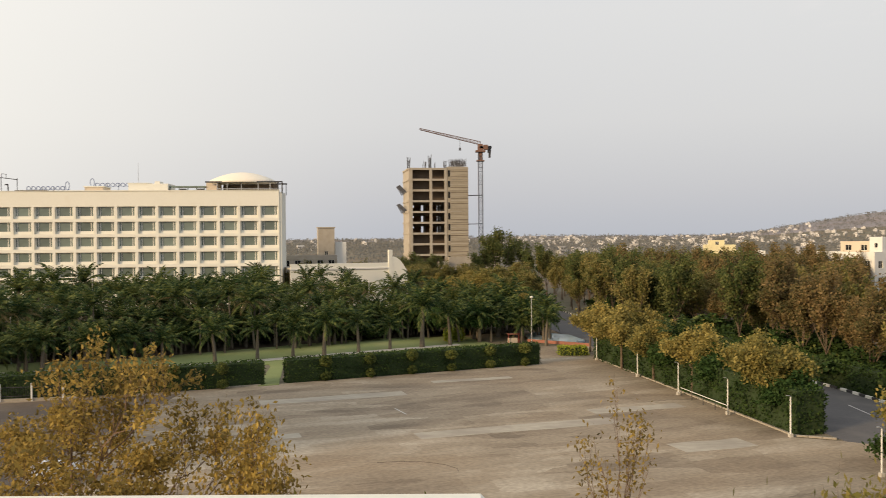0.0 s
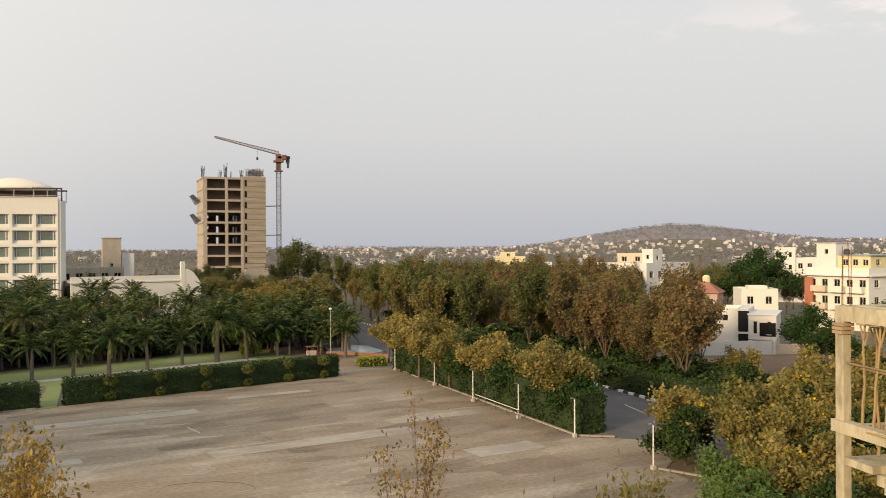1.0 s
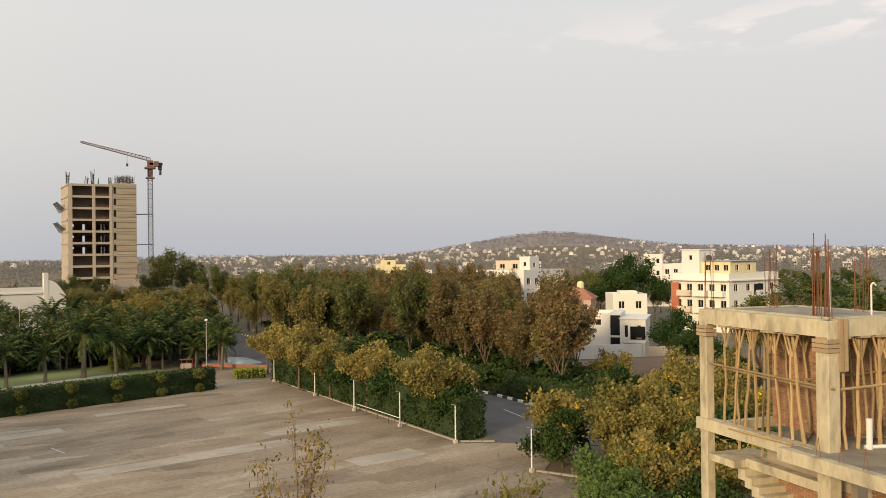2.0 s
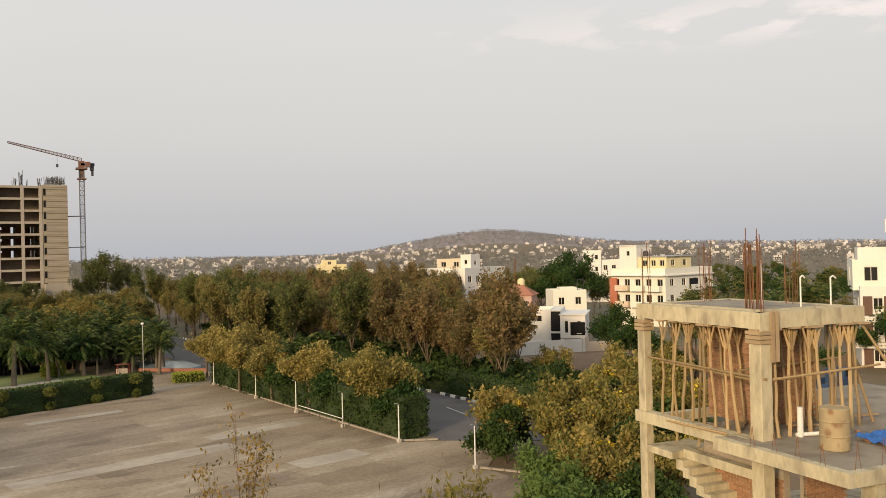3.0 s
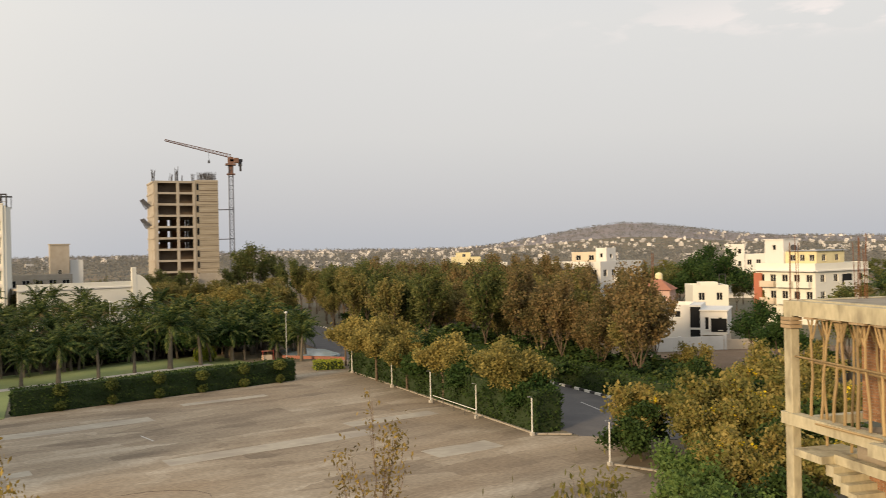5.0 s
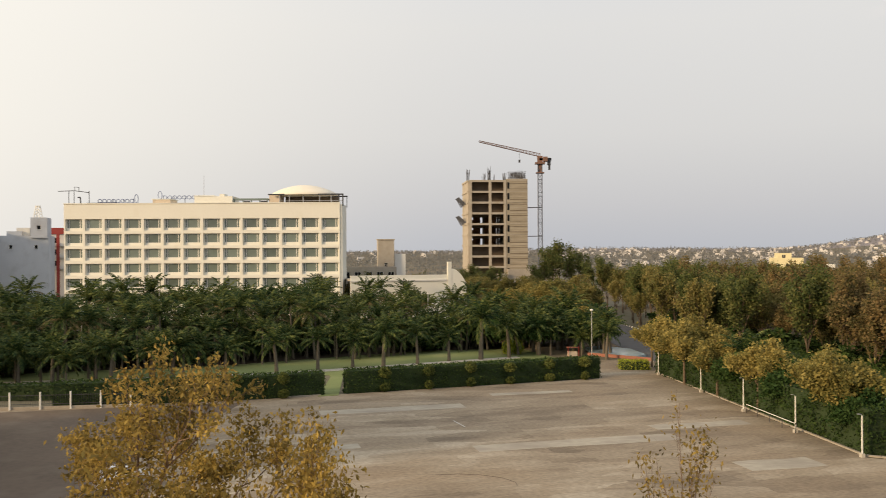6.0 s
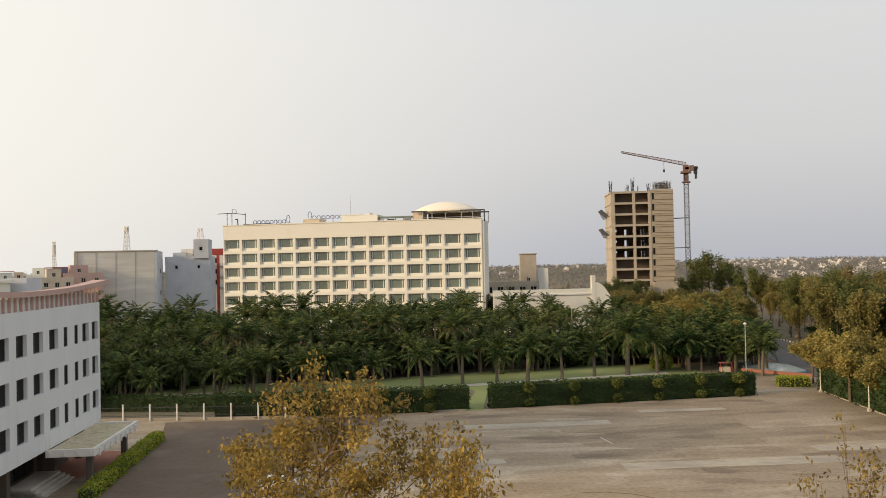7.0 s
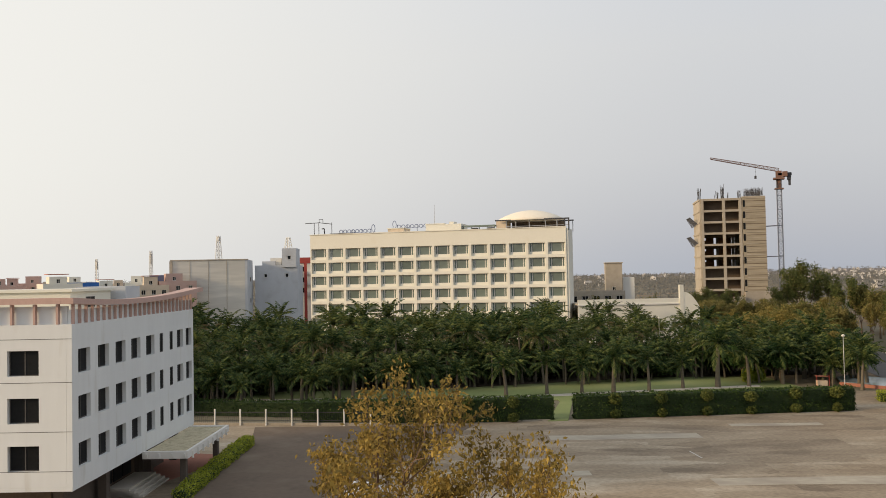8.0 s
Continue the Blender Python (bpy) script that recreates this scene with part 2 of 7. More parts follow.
M["palm"] = leaves("palm leaflets", [(0.010, 0.026, 0.010), (0.145, 0.16, 0.045), (0.03, 0.058, 0.017)], 0.2, rough=0.65)
M["dry_frond"] = leaves("drying coconut frond", [(0.05, 0.075, 0.028), (0.24, 0.17, 0.08), (0.10, 0.11, 0.045)])
M["hedge"] = leaves("clipped hedge leaves", [(0.018, 0.036, 0.011), (0.06, 0.095, 0.024), (0.033, 0.06, 0.016)], 0.2)
M["hedge_light"] = leaves("paler clipped leaves", [(0.04, 0.065, 0.018), (0.16, 0.17, 0.045), (0.085, 0.105, 0.028)], 0.2)
M["lime"] = leaves("yellow-green shrub leaves", [(0.13, 0.18, 0.025), (0.42, 0.44, 0.06), (0.27, 0.31, 0.04)])
M["gold_tree"] = leaves("yellowing crown leaves", [(0.085, 0.095, 0.028), (0.41, 0.325, 0.10), (0.22, 0.19, 0.058)])
M["autumn"] = leaves("yellow-brown dry leaves", [(0.085, 0.07, 0.026), (0.42, 0.295, 0.075), (0.215, 0.155, 0.045)])
M["teak"] = leaves("dusty brown-green leaves", [(0.058, 0.068, 0.025), (0.30, 0.205, 0.092), (0.155, 0.125, 0.052)])
M["teak_green"] = leaves("dusty olive leaves", [(0.065, 0.088, 0.027), (0.31, 0.25, 0.088), (0.16, 0.155, 0.05)])
M["grove_green"] = leaves("dull green grove leaves", [(0.04, 0.07, 0.022), (0.20, 0.195, 0.066), (0.105, 0.125, 0.04)])
M["green"] = leaves("dark green broad leaves", [(0.018, 0.045, 0.012), (0.075, 0.12, 0.035), (0.04, 0.08, 0.022)])
M["shrub"] = leaves("mixed olive shrub leaves", [(0.07, 0.092, 0.024), (0.37, 0.285, 0.09), (0.20, 0.18, 0.05)])
M["fresh"] = leaves("fresh green feathery leaves", [(0.06, 0.12, 0.025), (0.17, 0.24, 0.07), (0.11, 0.17, 0.045)])
M["flower"] = leaves("yellow blossoms", [(0.65, 0.45, 0.02), (0.85, 0.65, 0.04), (0.75, 0.55, 0.03)])
# Leaf colours are paled to grey here to stand in for distance haze.
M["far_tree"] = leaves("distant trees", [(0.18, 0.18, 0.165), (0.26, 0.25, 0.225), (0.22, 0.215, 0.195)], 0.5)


def court_material():
    """Weathered concrete: long pale and dark bands along the slabs, brown dust, cracks."""
    m = bpy.data.materials.new("weathered concrete court")
    m.use_nodes = True
    n, l = m.node_tree.nodes, m.node_tree.links
    b = n["Principled BSDF"]
    b.inputs["Roughness"].default_value = 0.85
    b.inputs["Specular IOR Level"].default_value = 0.25
    tc = n.new("ShaderNodeTexCoord")

    def noise_(scale, detail, stretch, rot=-20.0, distortion=0.0):
        mp = n.new("ShaderNodeMapping")
        mp.vector_type = "TEXTURE"
        mp.inputs["Scale"].default_value = (*stretch, 1)
        mp.inputs["Rotation"].default_value = (0, 0, radians(-rot))
        l.new(tc.outputs["Object"], mp.inputs[0])
        t = n.new("ShaderNodeTexNoise")
        t.inputs["Scale"].default_value, t.inputs["Detail"].default_value = scale, detail
        t.inputs["Distortion"].default_value = distortion
        l.new(mp.outputs[0], t.inputs["Vector"])
        return t

    def panels(size, scale, rot, warp):
        """Cast bays: each long rectangle of the slab with a tone of its own, its edges a little ragged."""
        mp = n.new("ShaderNodeMapping")
        mp.vector_type = "TEXTURE"
        mp.inputs["Scale"].default_value = (*size, 1)
        mp.inputs["Rotation"].default_value = (0, 0, radians(-rot))
        jitter = n.new("ShaderNodeVectorMath")
        jitter.operation = "MULTIPLY_ADD"
        jitter.inputs[1].default_value = (warp, warp, 0)
        l.new(noise_(0.9, 4, (1, 1)).outputs["Color"], jitter.inputs[0])
        l.new(tc.outputs["Object"], jitter.inputs[2])
        l.new(jitter.outputs[0], mp.inputs[0])
        t = n.new("ShaderNodeTexVoronoi")
        t.distance, t.voronoi_dimensions = "CHEBYCHEV", "2D"
        t.inputs["Scale"].default_value, t.inputs["Randomness"].default_value = scale, 0.75
        l.new(mp.outputs[0], t.inputs["Vector"])
        sepc = n.new("ShaderNodeSeparateColor")
        l.new(t.outputs["Color"], sepc.inputs[0])
        return sepc.outputs[0]

    def math_(op, a, b):
        k = n.new("ShaderNodeMath")
        k.operation = op
        for i, v in enumerate((a, b)):
            if isinstance(v, float):
                k.inputs[i].default_value = v
            else:
                l.new(v, k.inputs[i])
        return k.outputs[0]

    streaks = noise_(0.30, 10, (2.8, 1.0), distortion=0.5).outputs[0]
    bays = panels((9.0, 3.2), 1.0, -18.0, 0.9)
    small = panels((3.4, 1.5), 1.0, -18.0, 0.6)
    tone = math_("ADD", math_("MULTIPLY", streaks, 0.62), math_("ADD", math_("MULTIPLY", bays, 0.24), math_("MULTIPLY", small, 0.14)))
    ramp = n.new("ShaderNodeValToRGB")
    e = ramp.color_ramp.elements
    e[0].position, e[0].color = 0.30, (0.175, 0.138, 0.098, 1)
    e[1].position, e[1].color = 0.72, (0.42, 0.36, 0.275, 1)
    for at_, col in ((0.42, (0.245, 0.195, 0.137, 1)), (0.55, (0.30, 0.245, 0.175, 1))):
        x = e.new(at_)
        x.color = col
    l.new(tone, ramp.inputs[0])
    dust = noise_(0.10, 7, (1.8, 1.0))
    dr = n.new("ShaderNodeMapRange")
    for k, v in ((1, 0.48), (2, 0.66), (3, 0.0), (4, 0.55)):
        dr.inputs[k].default_value = v
    l.new(dust.outputs[0], dr.inputs[0])
    mix = n.new("ShaderNodeMix")
    mix.data_type = "RGBA"
    mix.inputs[7].default_value = (0.30, 0.225, 0.145, 1)
    l.new(dr.outputs[0], mix.inputs[0])
    l.new(ramp.outputs[0], mix.inputs[6])
    fine = noise_(4.0, 6, (1.5, 1.0))
    fr = n.new("ShaderNodeMapRange")
    for k, v in ((1, 0.3), (2, 0.7), (3, 0.82), (4, 1.18)):
        fr.inputs[k].default_value = v
    l.new(fine.outputs[0], fr.inputs[0])
    sc = n.new("ShaderNodeVectorMath")
    sc.operation = "SCALE"
    l.new(mix.outputs[2], sc.inputs[0])
    l.new(fr.outputs[0], sc.inputs["Scale"])
    l.new(sc.outputs[0], b.inputs["Base Color"])
    bp = n.new("ShaderNodeBump")
    bp.inputs["Strength"].default_value, bp.inputs["Distance"].default_value = 0.25, 0.02
    l.new(noise_(9.0, 5, (1, 1)).outputs[0], bp.inputs["Height"])
    l.new(bp.outputs[0], b.inputs["Normal"])
    return m


M["court"] = court_material()
M["court_pale"] = material("pale patch of newer concrete", (0.375, 0.335, 0.265), 0.85, spread=0.3, grain=2.5, broad=0.4,
                           stain=(0.30, 0.26, 0.21), stain_scale=0.5, stain_at=(0.45, 0.65), stretch=(0.5, 1, 1))


# ---- building helpers ----
def finish(name, bm, mat, parent=None, label=""):
    me = bpy.data.meshes.new(name)
    bm.to_mesh(me)
    bm.free()
    me.materials.append(M[mat])
    ob = new(name, me)
    if parent:
        ob.parent = parent
    if label:
        ob["label"] = label
    return ob


def part(name, bm, mat, parent, label=""):
    return finish(name, bm, mat, parent, label)


def again(ob, parent, m=None, name=None):
    """One more part on the mesh of an earlier one."""
    o = new(name or ob.name.split(".")[0], ob.data)
    o.parent = parent
    if m is not None:
        o.matrix_basis = m
    return o


BEARING = 0.0165


def swing(x, y):
    """The turn about the terrace that brings a plan place to its true bearing."""
    return Matrix.Rotation(-math.atan2(x, y) * BEARING, 4, "Z")


def bend(x, y):
    p = swing(x, y) @ Vector((x, y, 0))
    return p.x, p.y


def thing(name, m, label, category, group="", kind="", plain=False):
    if not plain:
        m = swing(m.translation.x, m.translation.y) @ m
    e = new(name)
    e.empty_display_size = 0.5
    e.matrix_basis = m
    return tagged(e, label, category, group, kind)


def box(bm, x0, y0, z0, x1, y1, z1, m=None, bevel=0.0):
    vs = [bm.verts.new((x, y, z)) for x in (x0, x1) for y in (y0, y1) for z in (z0, z1)]
    fs = [bm.faces.new([vs[i] for i in q]) for q in
          ((0, 1, 3, 2), (4, 6, 7, 5), (0, 4, 5, 1), (2, 3, 7, 6), (0, 2, 6, 4), (1, 5, 7, 3))]
    if bevel:
        edges = list({e for f in fs for e in f.edges})
        r = bmesh.ops.bevel(bm, geom=edges, offset=bevel, segments=1, affect="EDGES")
        vs = list({v for f in r["faces"] for v in f.verts} | {v for v in vs if v.is_valid})
    if m is not None:
        for v in vs:
            v.co = m @ v.co
    return bm


def boxes(*rows, bevel=0.0):
    bm = bmesh.new()
    for r in rows:
        box(bm, *r, bevel=bevel)
    return bm


def tube(bm, a, b, r0, r1=None, n=6, cap=True):
    """A tapered rod from a to b."""
    a, b = Vector(a), Vector(b)
    r1 = r0 if r1 is None else r1
    q = (b - a).to_track_quat("Z", "Y")
    ring = []
    for p, r in ((a, r0), (b, r1)):
        ring.append([bm.verts.new(p + q @ Vector((r * math.cos(2 * math.pi * k / n), r * math.sin(2 * math.pi * k / n), 0)))
                     for k in range(n)])
    for k in range(n):
        bm.faces.new((ring[0][k], ring[0][(k + 1) % n], ring[1][(k + 1) % n], ring[1][k]))
    if cap:
        bm.faces.new(ring[0][::-1])
        bm.faces.new(ring[1])
    return bm


def pipe(bm, points, r, n=6):
    for a, b in zip(points, points[1:]):
        tube(bm, a, b, r, n=n)
    return bm


def lathe(bm, profile, n=20):
    """A turned body from (radius, height) pairs."""
    rings = [[bm.verts.new((r * math.cos(2 * math.pi * k / n), r * math.sin(2 * math.pi * k / n), z)) for k in range(n)]
             for r, z in profile]
    for a, b in zip(rings, rings[1:]):
        for k in range(n):
            bm.faces.new((a[k], a[(k + 1) % n], b[(k + 1) % n], b[k]))
    bm.faces.new(rings[0][::-1])
    bm.faces.new(rings[-1])
    return bm


def wall_mesh(bm, w, z0, z1, t, holes, m=None):
    """A wall along x from 0 to w, outside at y = 0, t thick, with openings (x0, x1, z0, z1) that go through it."""
    xs = sorted({0.0, float(w)} | {round(v, 4) for h in holes for v in h[:2]})
    zs = sorted({float(z0), float(z1)} | {round(v, 4) for h in holes for v in h[2:]})

    def solid(i, k):
        if not (0 <= i < len(xs) - 1 and 0 <= k < len(zs) - 1):
            return False
        cx, cz = (xs[i] + xs[i + 1]) / 2, (zs[k] + zs[k + 1]) / 2
        return not any(h[0] < cx < h[1] and h[2] < cz < h[3] for h in holes)

    cache = {}

    def v(x, y, z):
        key = (round(x, 4), y, round(z, 4))
        if key not in cache:
            p = Vector((x, y, z))
            cache[key] = bm.verts.new(m @ p if m is not None else p)
        return cache[key]

    for i in range(len(xs) - 1):
        for k in range(len(zs) - 1):
            if not solid(i, k):
                continue
            a, b, c, d = xs[i], xs[i + 1], zs[k], zs[k + 1]
            bm.faces.new((v(a, 0, c), v(b, 0, c), v(b, 0, d), v(a, 0, d)))
            bm.faces.new((v(a, t, c), v(a, t, d), v(b, t, d), v(b, t, c)))
            if not solid(i - 1, k):
                bm.faces.new((v(a, 0, c), v(a, 0, d), v(a, t, d), v(a, t, c)))
            if not solid(i + 1, k):
                bm.faces.new((v(b, 0, c), v(b, t, c), v(b, t, d), v(b, 0, d)))
            if not solid(i, k - 1):
                bm.faces.new((v(a, 0, c), v(a, t, c), v(b, t, c), v(b, 0, c)))
            if not solid(i, k + 1):
                bm.faces.new((v(a, 0, d), v(b, 0, d), v(b, t, d), v(a, t, d)))
    return bm


def polar(az, r, z=0.0):
    """A place at azimuth az (degrees clockwise from ahead) and range r from the terrace."""
    return Vector((r * math.sin(radians(az)), r * math.cos(radians(az)), z))


def window_meshes(w, h, mullions=1, frame="frame_grey", glass="glass_dark", bar=0.06, depth=0.08):
    """Frame and pane of a window, made once for many: its lower left corner at the origin, outside towards -y."""
    bm = bmesh.new()
    box(bm, 0, 0, 0, bar, depth, h)
    box(bm, w - bar, 0, 0, w, depth, h)
    box(bm, bar, 0, 0, w - bar, depth, bar)
    box(bm, bar, 0, h - bar, w - bar, depth, h)
    for k in range(mullions):
        x = w * (k + 1) / (mullions + 1)
        box(bm, x - bar / 2, 0.005, bar, x + bar / 2, depth - 0.005, h - bar)
    fm = bpy.data.meshes.new("window")
    bm.to_mesh(fm)
    bm.free()
    fm.materials.append(M[frame])
    bm = boxes((bar * 0.5, depth * 0.4, bar * 0.5, w - bar * 0.5, depth * 0.6, h - bar * 0.5))
    pm = bpy.data.meshes.new("pane")
    bm.to_mesh(pm)
    bm.free()
    pm.materials.append(M[glass])
    return fm, pm


def put_window(meshes, parent, m):
    f = new("window", meshes[0])
    f.parent, f.matrix_basis = parent, m
    p = new("pane", meshes[1])
    p.parent = f
    return f


# ---- the ground: one sheet out to the horizon, with the scrub hill in it ----
def bell(v, mid, wide):
    return math.exp(-((v - mid) / wide) ** 2)


def height(x, y):
    r = math.hypot(x, y)
    az = math.degrees(math.atan2(x, y))
    if r < 420:
        return 0.0
    k = min(1.0, (r - 420) / 900)
    z = -4.0 * k * (1 if r < 1500 else max(0.0, 1 - (r - 1500) / 900))
    far = bell(r, 3600, 900)
    z += 84 * bell(az, 28.9, 5.4) * far + 30 * bell(az, 37.5, 8) * far + 26 * bell(az, 23, 4) * far
    z += 16 * bell(az, 50, 10) * far + 12 * bell(az, 8, 10) * far + 10 * bell(az, -40, 16) * far
    z += 6 * far * noise.noise((x * 0.004, y * 0.004, 0))
    return z


def ground_sheet():
    bm = bmesh.new()
    radii = [0, 20, 60, 140, 260, 420, 560, 760, 1000, 1300, 1600, 1900, 2200, 2500, 2700, 2900, 3100, 3300, 3450, 3600, 3750, 3900, 4200, 4700]
    steps = 240
    rings = []
    for r in radii[1:]:
        ring = []
        for k in range(steps):
            a = 2 * math.pi * k / steps
            x, y = r * math.sin(a), r * math.cos(a)
            ring.append(bm.verts.new((x, y, height(x, y) - 0.02)))
        rings.append(ring)
    mid = bm.verts.new((0, 0, -0.02))
    for k in range(steps):
        bm.faces.new((mid, rings[0][(k + 1) % steps], rings[0][k]))
    for a, b in zip(rings, rings[1:]):
        for k in range(steps):
            bm.faces.new((a[k], a[(k + 1) % steps], b[(k + 1) % steps], b[k]))
    bmesh.ops.recalc_face_normals(bm, faces=bm.faces)
    ob = finish("ground", bm, "earth")
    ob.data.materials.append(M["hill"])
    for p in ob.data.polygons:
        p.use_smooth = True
        # beyond 2.6 km the sheet takes the haze-tinted hillside
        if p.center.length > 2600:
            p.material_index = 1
    return tagged(ob, "dry brown earth with scrub out to a low hill", "ground", kind="structure")


ground_sheet()


def slab(name, outline, z0, z1, mat, label, category, kind="structure"):
    outline = [bend(x, y) for x, y in outline]
    bm = bmesh.new()
    low = [bm.verts.new((x, y, z0)) for x, y in outline]
    top = [bm.verts.new((x, y, z1)) for x, y in outline]
    bm.faces.new(top)
    n = len(outline)
    for k in range(n):
        bm.faces.new((low[k], low[(k + 1) % n], top[(k + 1) % n], top[k]))
    bmesh.ops.recalc_face_normals(bm, faces=bm.faces)
    return tagged(finish(name, bm, mat), label, category, kind=kind)


# the concrete court and the drive past the office building
slab("court", [(-80, 6), (-82, 70), (-62, 78.5), (-24.6, 87.6), (11.3, 103.0), (13.5, 120), (20.5, 120), (18.9, 106.5),
               (26.4, 65.2), (29.6, 63.8), (34.0, 61.5), (28.2, 54.2), (30.5, 40), (33, 6)],
     -0.1, 0.02, "court", "weathered concrete court with pale patches", "pavement")
slab("road", [(29.6, 63.8), (22.0, 110), (20.0, 122), (16.5, 150), (17.0, 182), (20.0, 230), (23.5, 230), (23.2, 182), (25.5, 160), (38.6, 85.4), (40.6, 70), (43.5, 55), (36, 60)],
     -0.1, 0.03, "asphalt", "worn grey asphalt road with faint white lines", "road")
slab("lawn", [(-62, 93), (-24.0, 103.5), (9, 118), (3, 133), (-12, 130), (-35, 114), (-62, 104)],
     -0.1, 0.05, "grass", "mown pale green lawn behind the hedge", "lawn")
slab("garden_path", [(-60, 95.5), (-26.5, 105.0), (2.5, 121.5), (2.0, 123.3), (-27.4, 106.6), (-61, 97.2)],
     0.0, 0.075, "paving", "pale paved garden path along the lawn", "path")
slab("garden_path_crossing", [(-19.2, 89.3), (-17.2, 90.1), (-19.2, 103.5), (-20.5, 107.6), (-22.0, 107.0), (-20.6, 103.0)],
     0.0, 0.07, "grass", "grass strip through the hedge gap", "lawn")

# Dark slab: the shade below the grove is put into its colour.
slab("grove_floor", [(-62, 104.3), (-35, 114.3), (-12, 130.3), (3, 133.3), (14, 140), (10, 188), (-110, 160), (-100, 95)], -0.1, 0.04, "grove_soil", "dark soil under the palms, their shade in its colour", "ground")
slab("drive", [(-37.2, 52), (-44.2, 72.5), (-48, 79.5), (-26, 85.5), (-27, 60), (-24, 40), (-34, 40)], 0.0, 0.03, "drive", "dark dusty drive past the office building", "road")
slab("yard", [(50.5, 84.5), (57, 76), (80, 92), (92, 103), (80, 112), (66.5, 107.6), (52, 104)], -0.1, 0.05, "yard_soil", "bare red-brown earth yard before the houses", "ground")
# pale newer concrete in long strips, laid flush on the old surface
ANG = radians(18.0)


def patch(cx, cy, w, d, turn=0.0):
    c, s = math.cos(ANG + turn), math.sin(ANG + turn)
    rnd = random.Random(int(cx * 31 + cy * 17))
    pts = [(-w / 2, -d / 2), (-w / 6, -d / 2 + rnd.uniform(-.15, .15)), (w / 6, -d / 2 + rnd.uniform(-.2, .2)), (w / 2, -d / 2),
           (w / 2, d / 2), (w / 5, d / 2 + rnd.uniform(-.2, .2)), (-w / 5, d / 2 + rnd.uniform(-.2, .2)), (-w / 2, d / 2)]
    return [(cx + x * c - y * s, cy + x * s + y * c) for x, y in pts]


for cx, cy, w, d in ((6.0, 69.0, 17.0, 2.2), (-10.5, 82.6, 14.0, 2.3), (17.0, 76.5, 9.0, 2.0), (19.5, 63.0, 6.0, 2.6), (3.0, 92.5, 9.0, 1.4), (-14.5, 66.0, 7.0, 1.6)):
    slab("concrete_patch", patch(cx, cy, w, d), 0.0, 0.026, "court_pale", "pale newer concrete patch in the court", "patch")
for x0, y0, x1, y1 in ((35.9, 72.6, 36.0, 77.4), (33.2, 84, 32.5, 89), (30.9, 98, 30.2, 103), (37.2, 64, 36.8, 68)):
    slab("road_line", [(x0, y0), (x0 + 0.14, y0), (x1 + 0.14, y1), (x1, y1)], 0.0, 0.036, "line_paint", "worn white dash painted on the road", "road marking")

# a curving tar-filled crack and a stray chalk line on the court
crack = [(-4.6, 58.6), (-3.0, 58.9), (-1.4, 58.7), (0.0, 58.0), (0.8, 57.0), (0.9, 56.2)]
for (x0, y0), (x1, y1) in zip(crack, crack[1:]):
    slab("court_crack", [(x0, y0), (x1, y1), (x1 + 0.02, y1 + 0.10), (x0 + 0.02, y0 + 0.10)], 0.0, 0.029, "drive", "dark tar-filled crack in the court", "crack")
slab("chalk_line", [(-4.45, 77.2), (-4.33, 77.2), (-3.2, 74.6), (-3.32, 74.6)], 0.0, 0.029, "line_paint", "short white line on the court", "marking")

# kerbs: whitewashed and black stones in turn
KERB = []
for k, name in enumerate(("kerb_white", "kerb_black", "kerb_dull")):
    bm = boxes((0, -0.12, 0, 1.0, 0.12, 0.28), bevel=0.02)
    me = bpy.data.meshes.new("kerb_stone")
    bm.to_mesh(me)
    bm.free()
    me.materials.append(M[name])
    KERB.append(me)


def kerb(points, label, gap=0.03, both=True):
    points = [bend(x, y) for x, y in points]
    k_ob = thing("kerb", pose(points[0][0], points[0][1], 0.0), label, "kerb", kind="structure", plain=True)
    k = 0
    o = Vector((points[0][0], points[0][1], 0))
    for a, b in zip(points, points[1:]):
        a, b = Vector((*a, 0)), Vector((*b, 0))
        d = b - a
        turn = math.degrees(math.atan2(d.y, d.x))
        for i in range(int(d.length / 1.0)):
            s = new("kerb_stone", KERB[k % 2] if both else KERB[2])
            s.parent = k_ob
            p = a + d.normalized() * (i * 1.0) - o
            s.matrix_basis = pose(p.x, p.y, 0.0, 0, 0, turn) @ Matrix.Diagonal((1 - gap, 1, 1 if both else 0.5, 1))
            k += 1
    return k_ob


kerb([(41.0, 68), (38.7, 85.5), (31.4, 122)], "black and white painted kerb stones along the road")
kerb([(26.0, 158), (23.6, 180), (23.9, 215)], "black and white painted kerb stones on the far bend")
kerb([(19.2, 106.4), (26.5, 65.6), (29.4, 64.4)], "low dusty concrete kerb stones at the foot of the hedge", both=False)
kerb([(27.9, 54.6), (30.5, 51.0), (32, 44)], "low dusty concrete kerb stones under the flowering shrubs", both=False)
kerb([(-24.6, 88.1), (-18.6, 90.1)], "low dusty concrete kerb stones before the hedge", both=False)


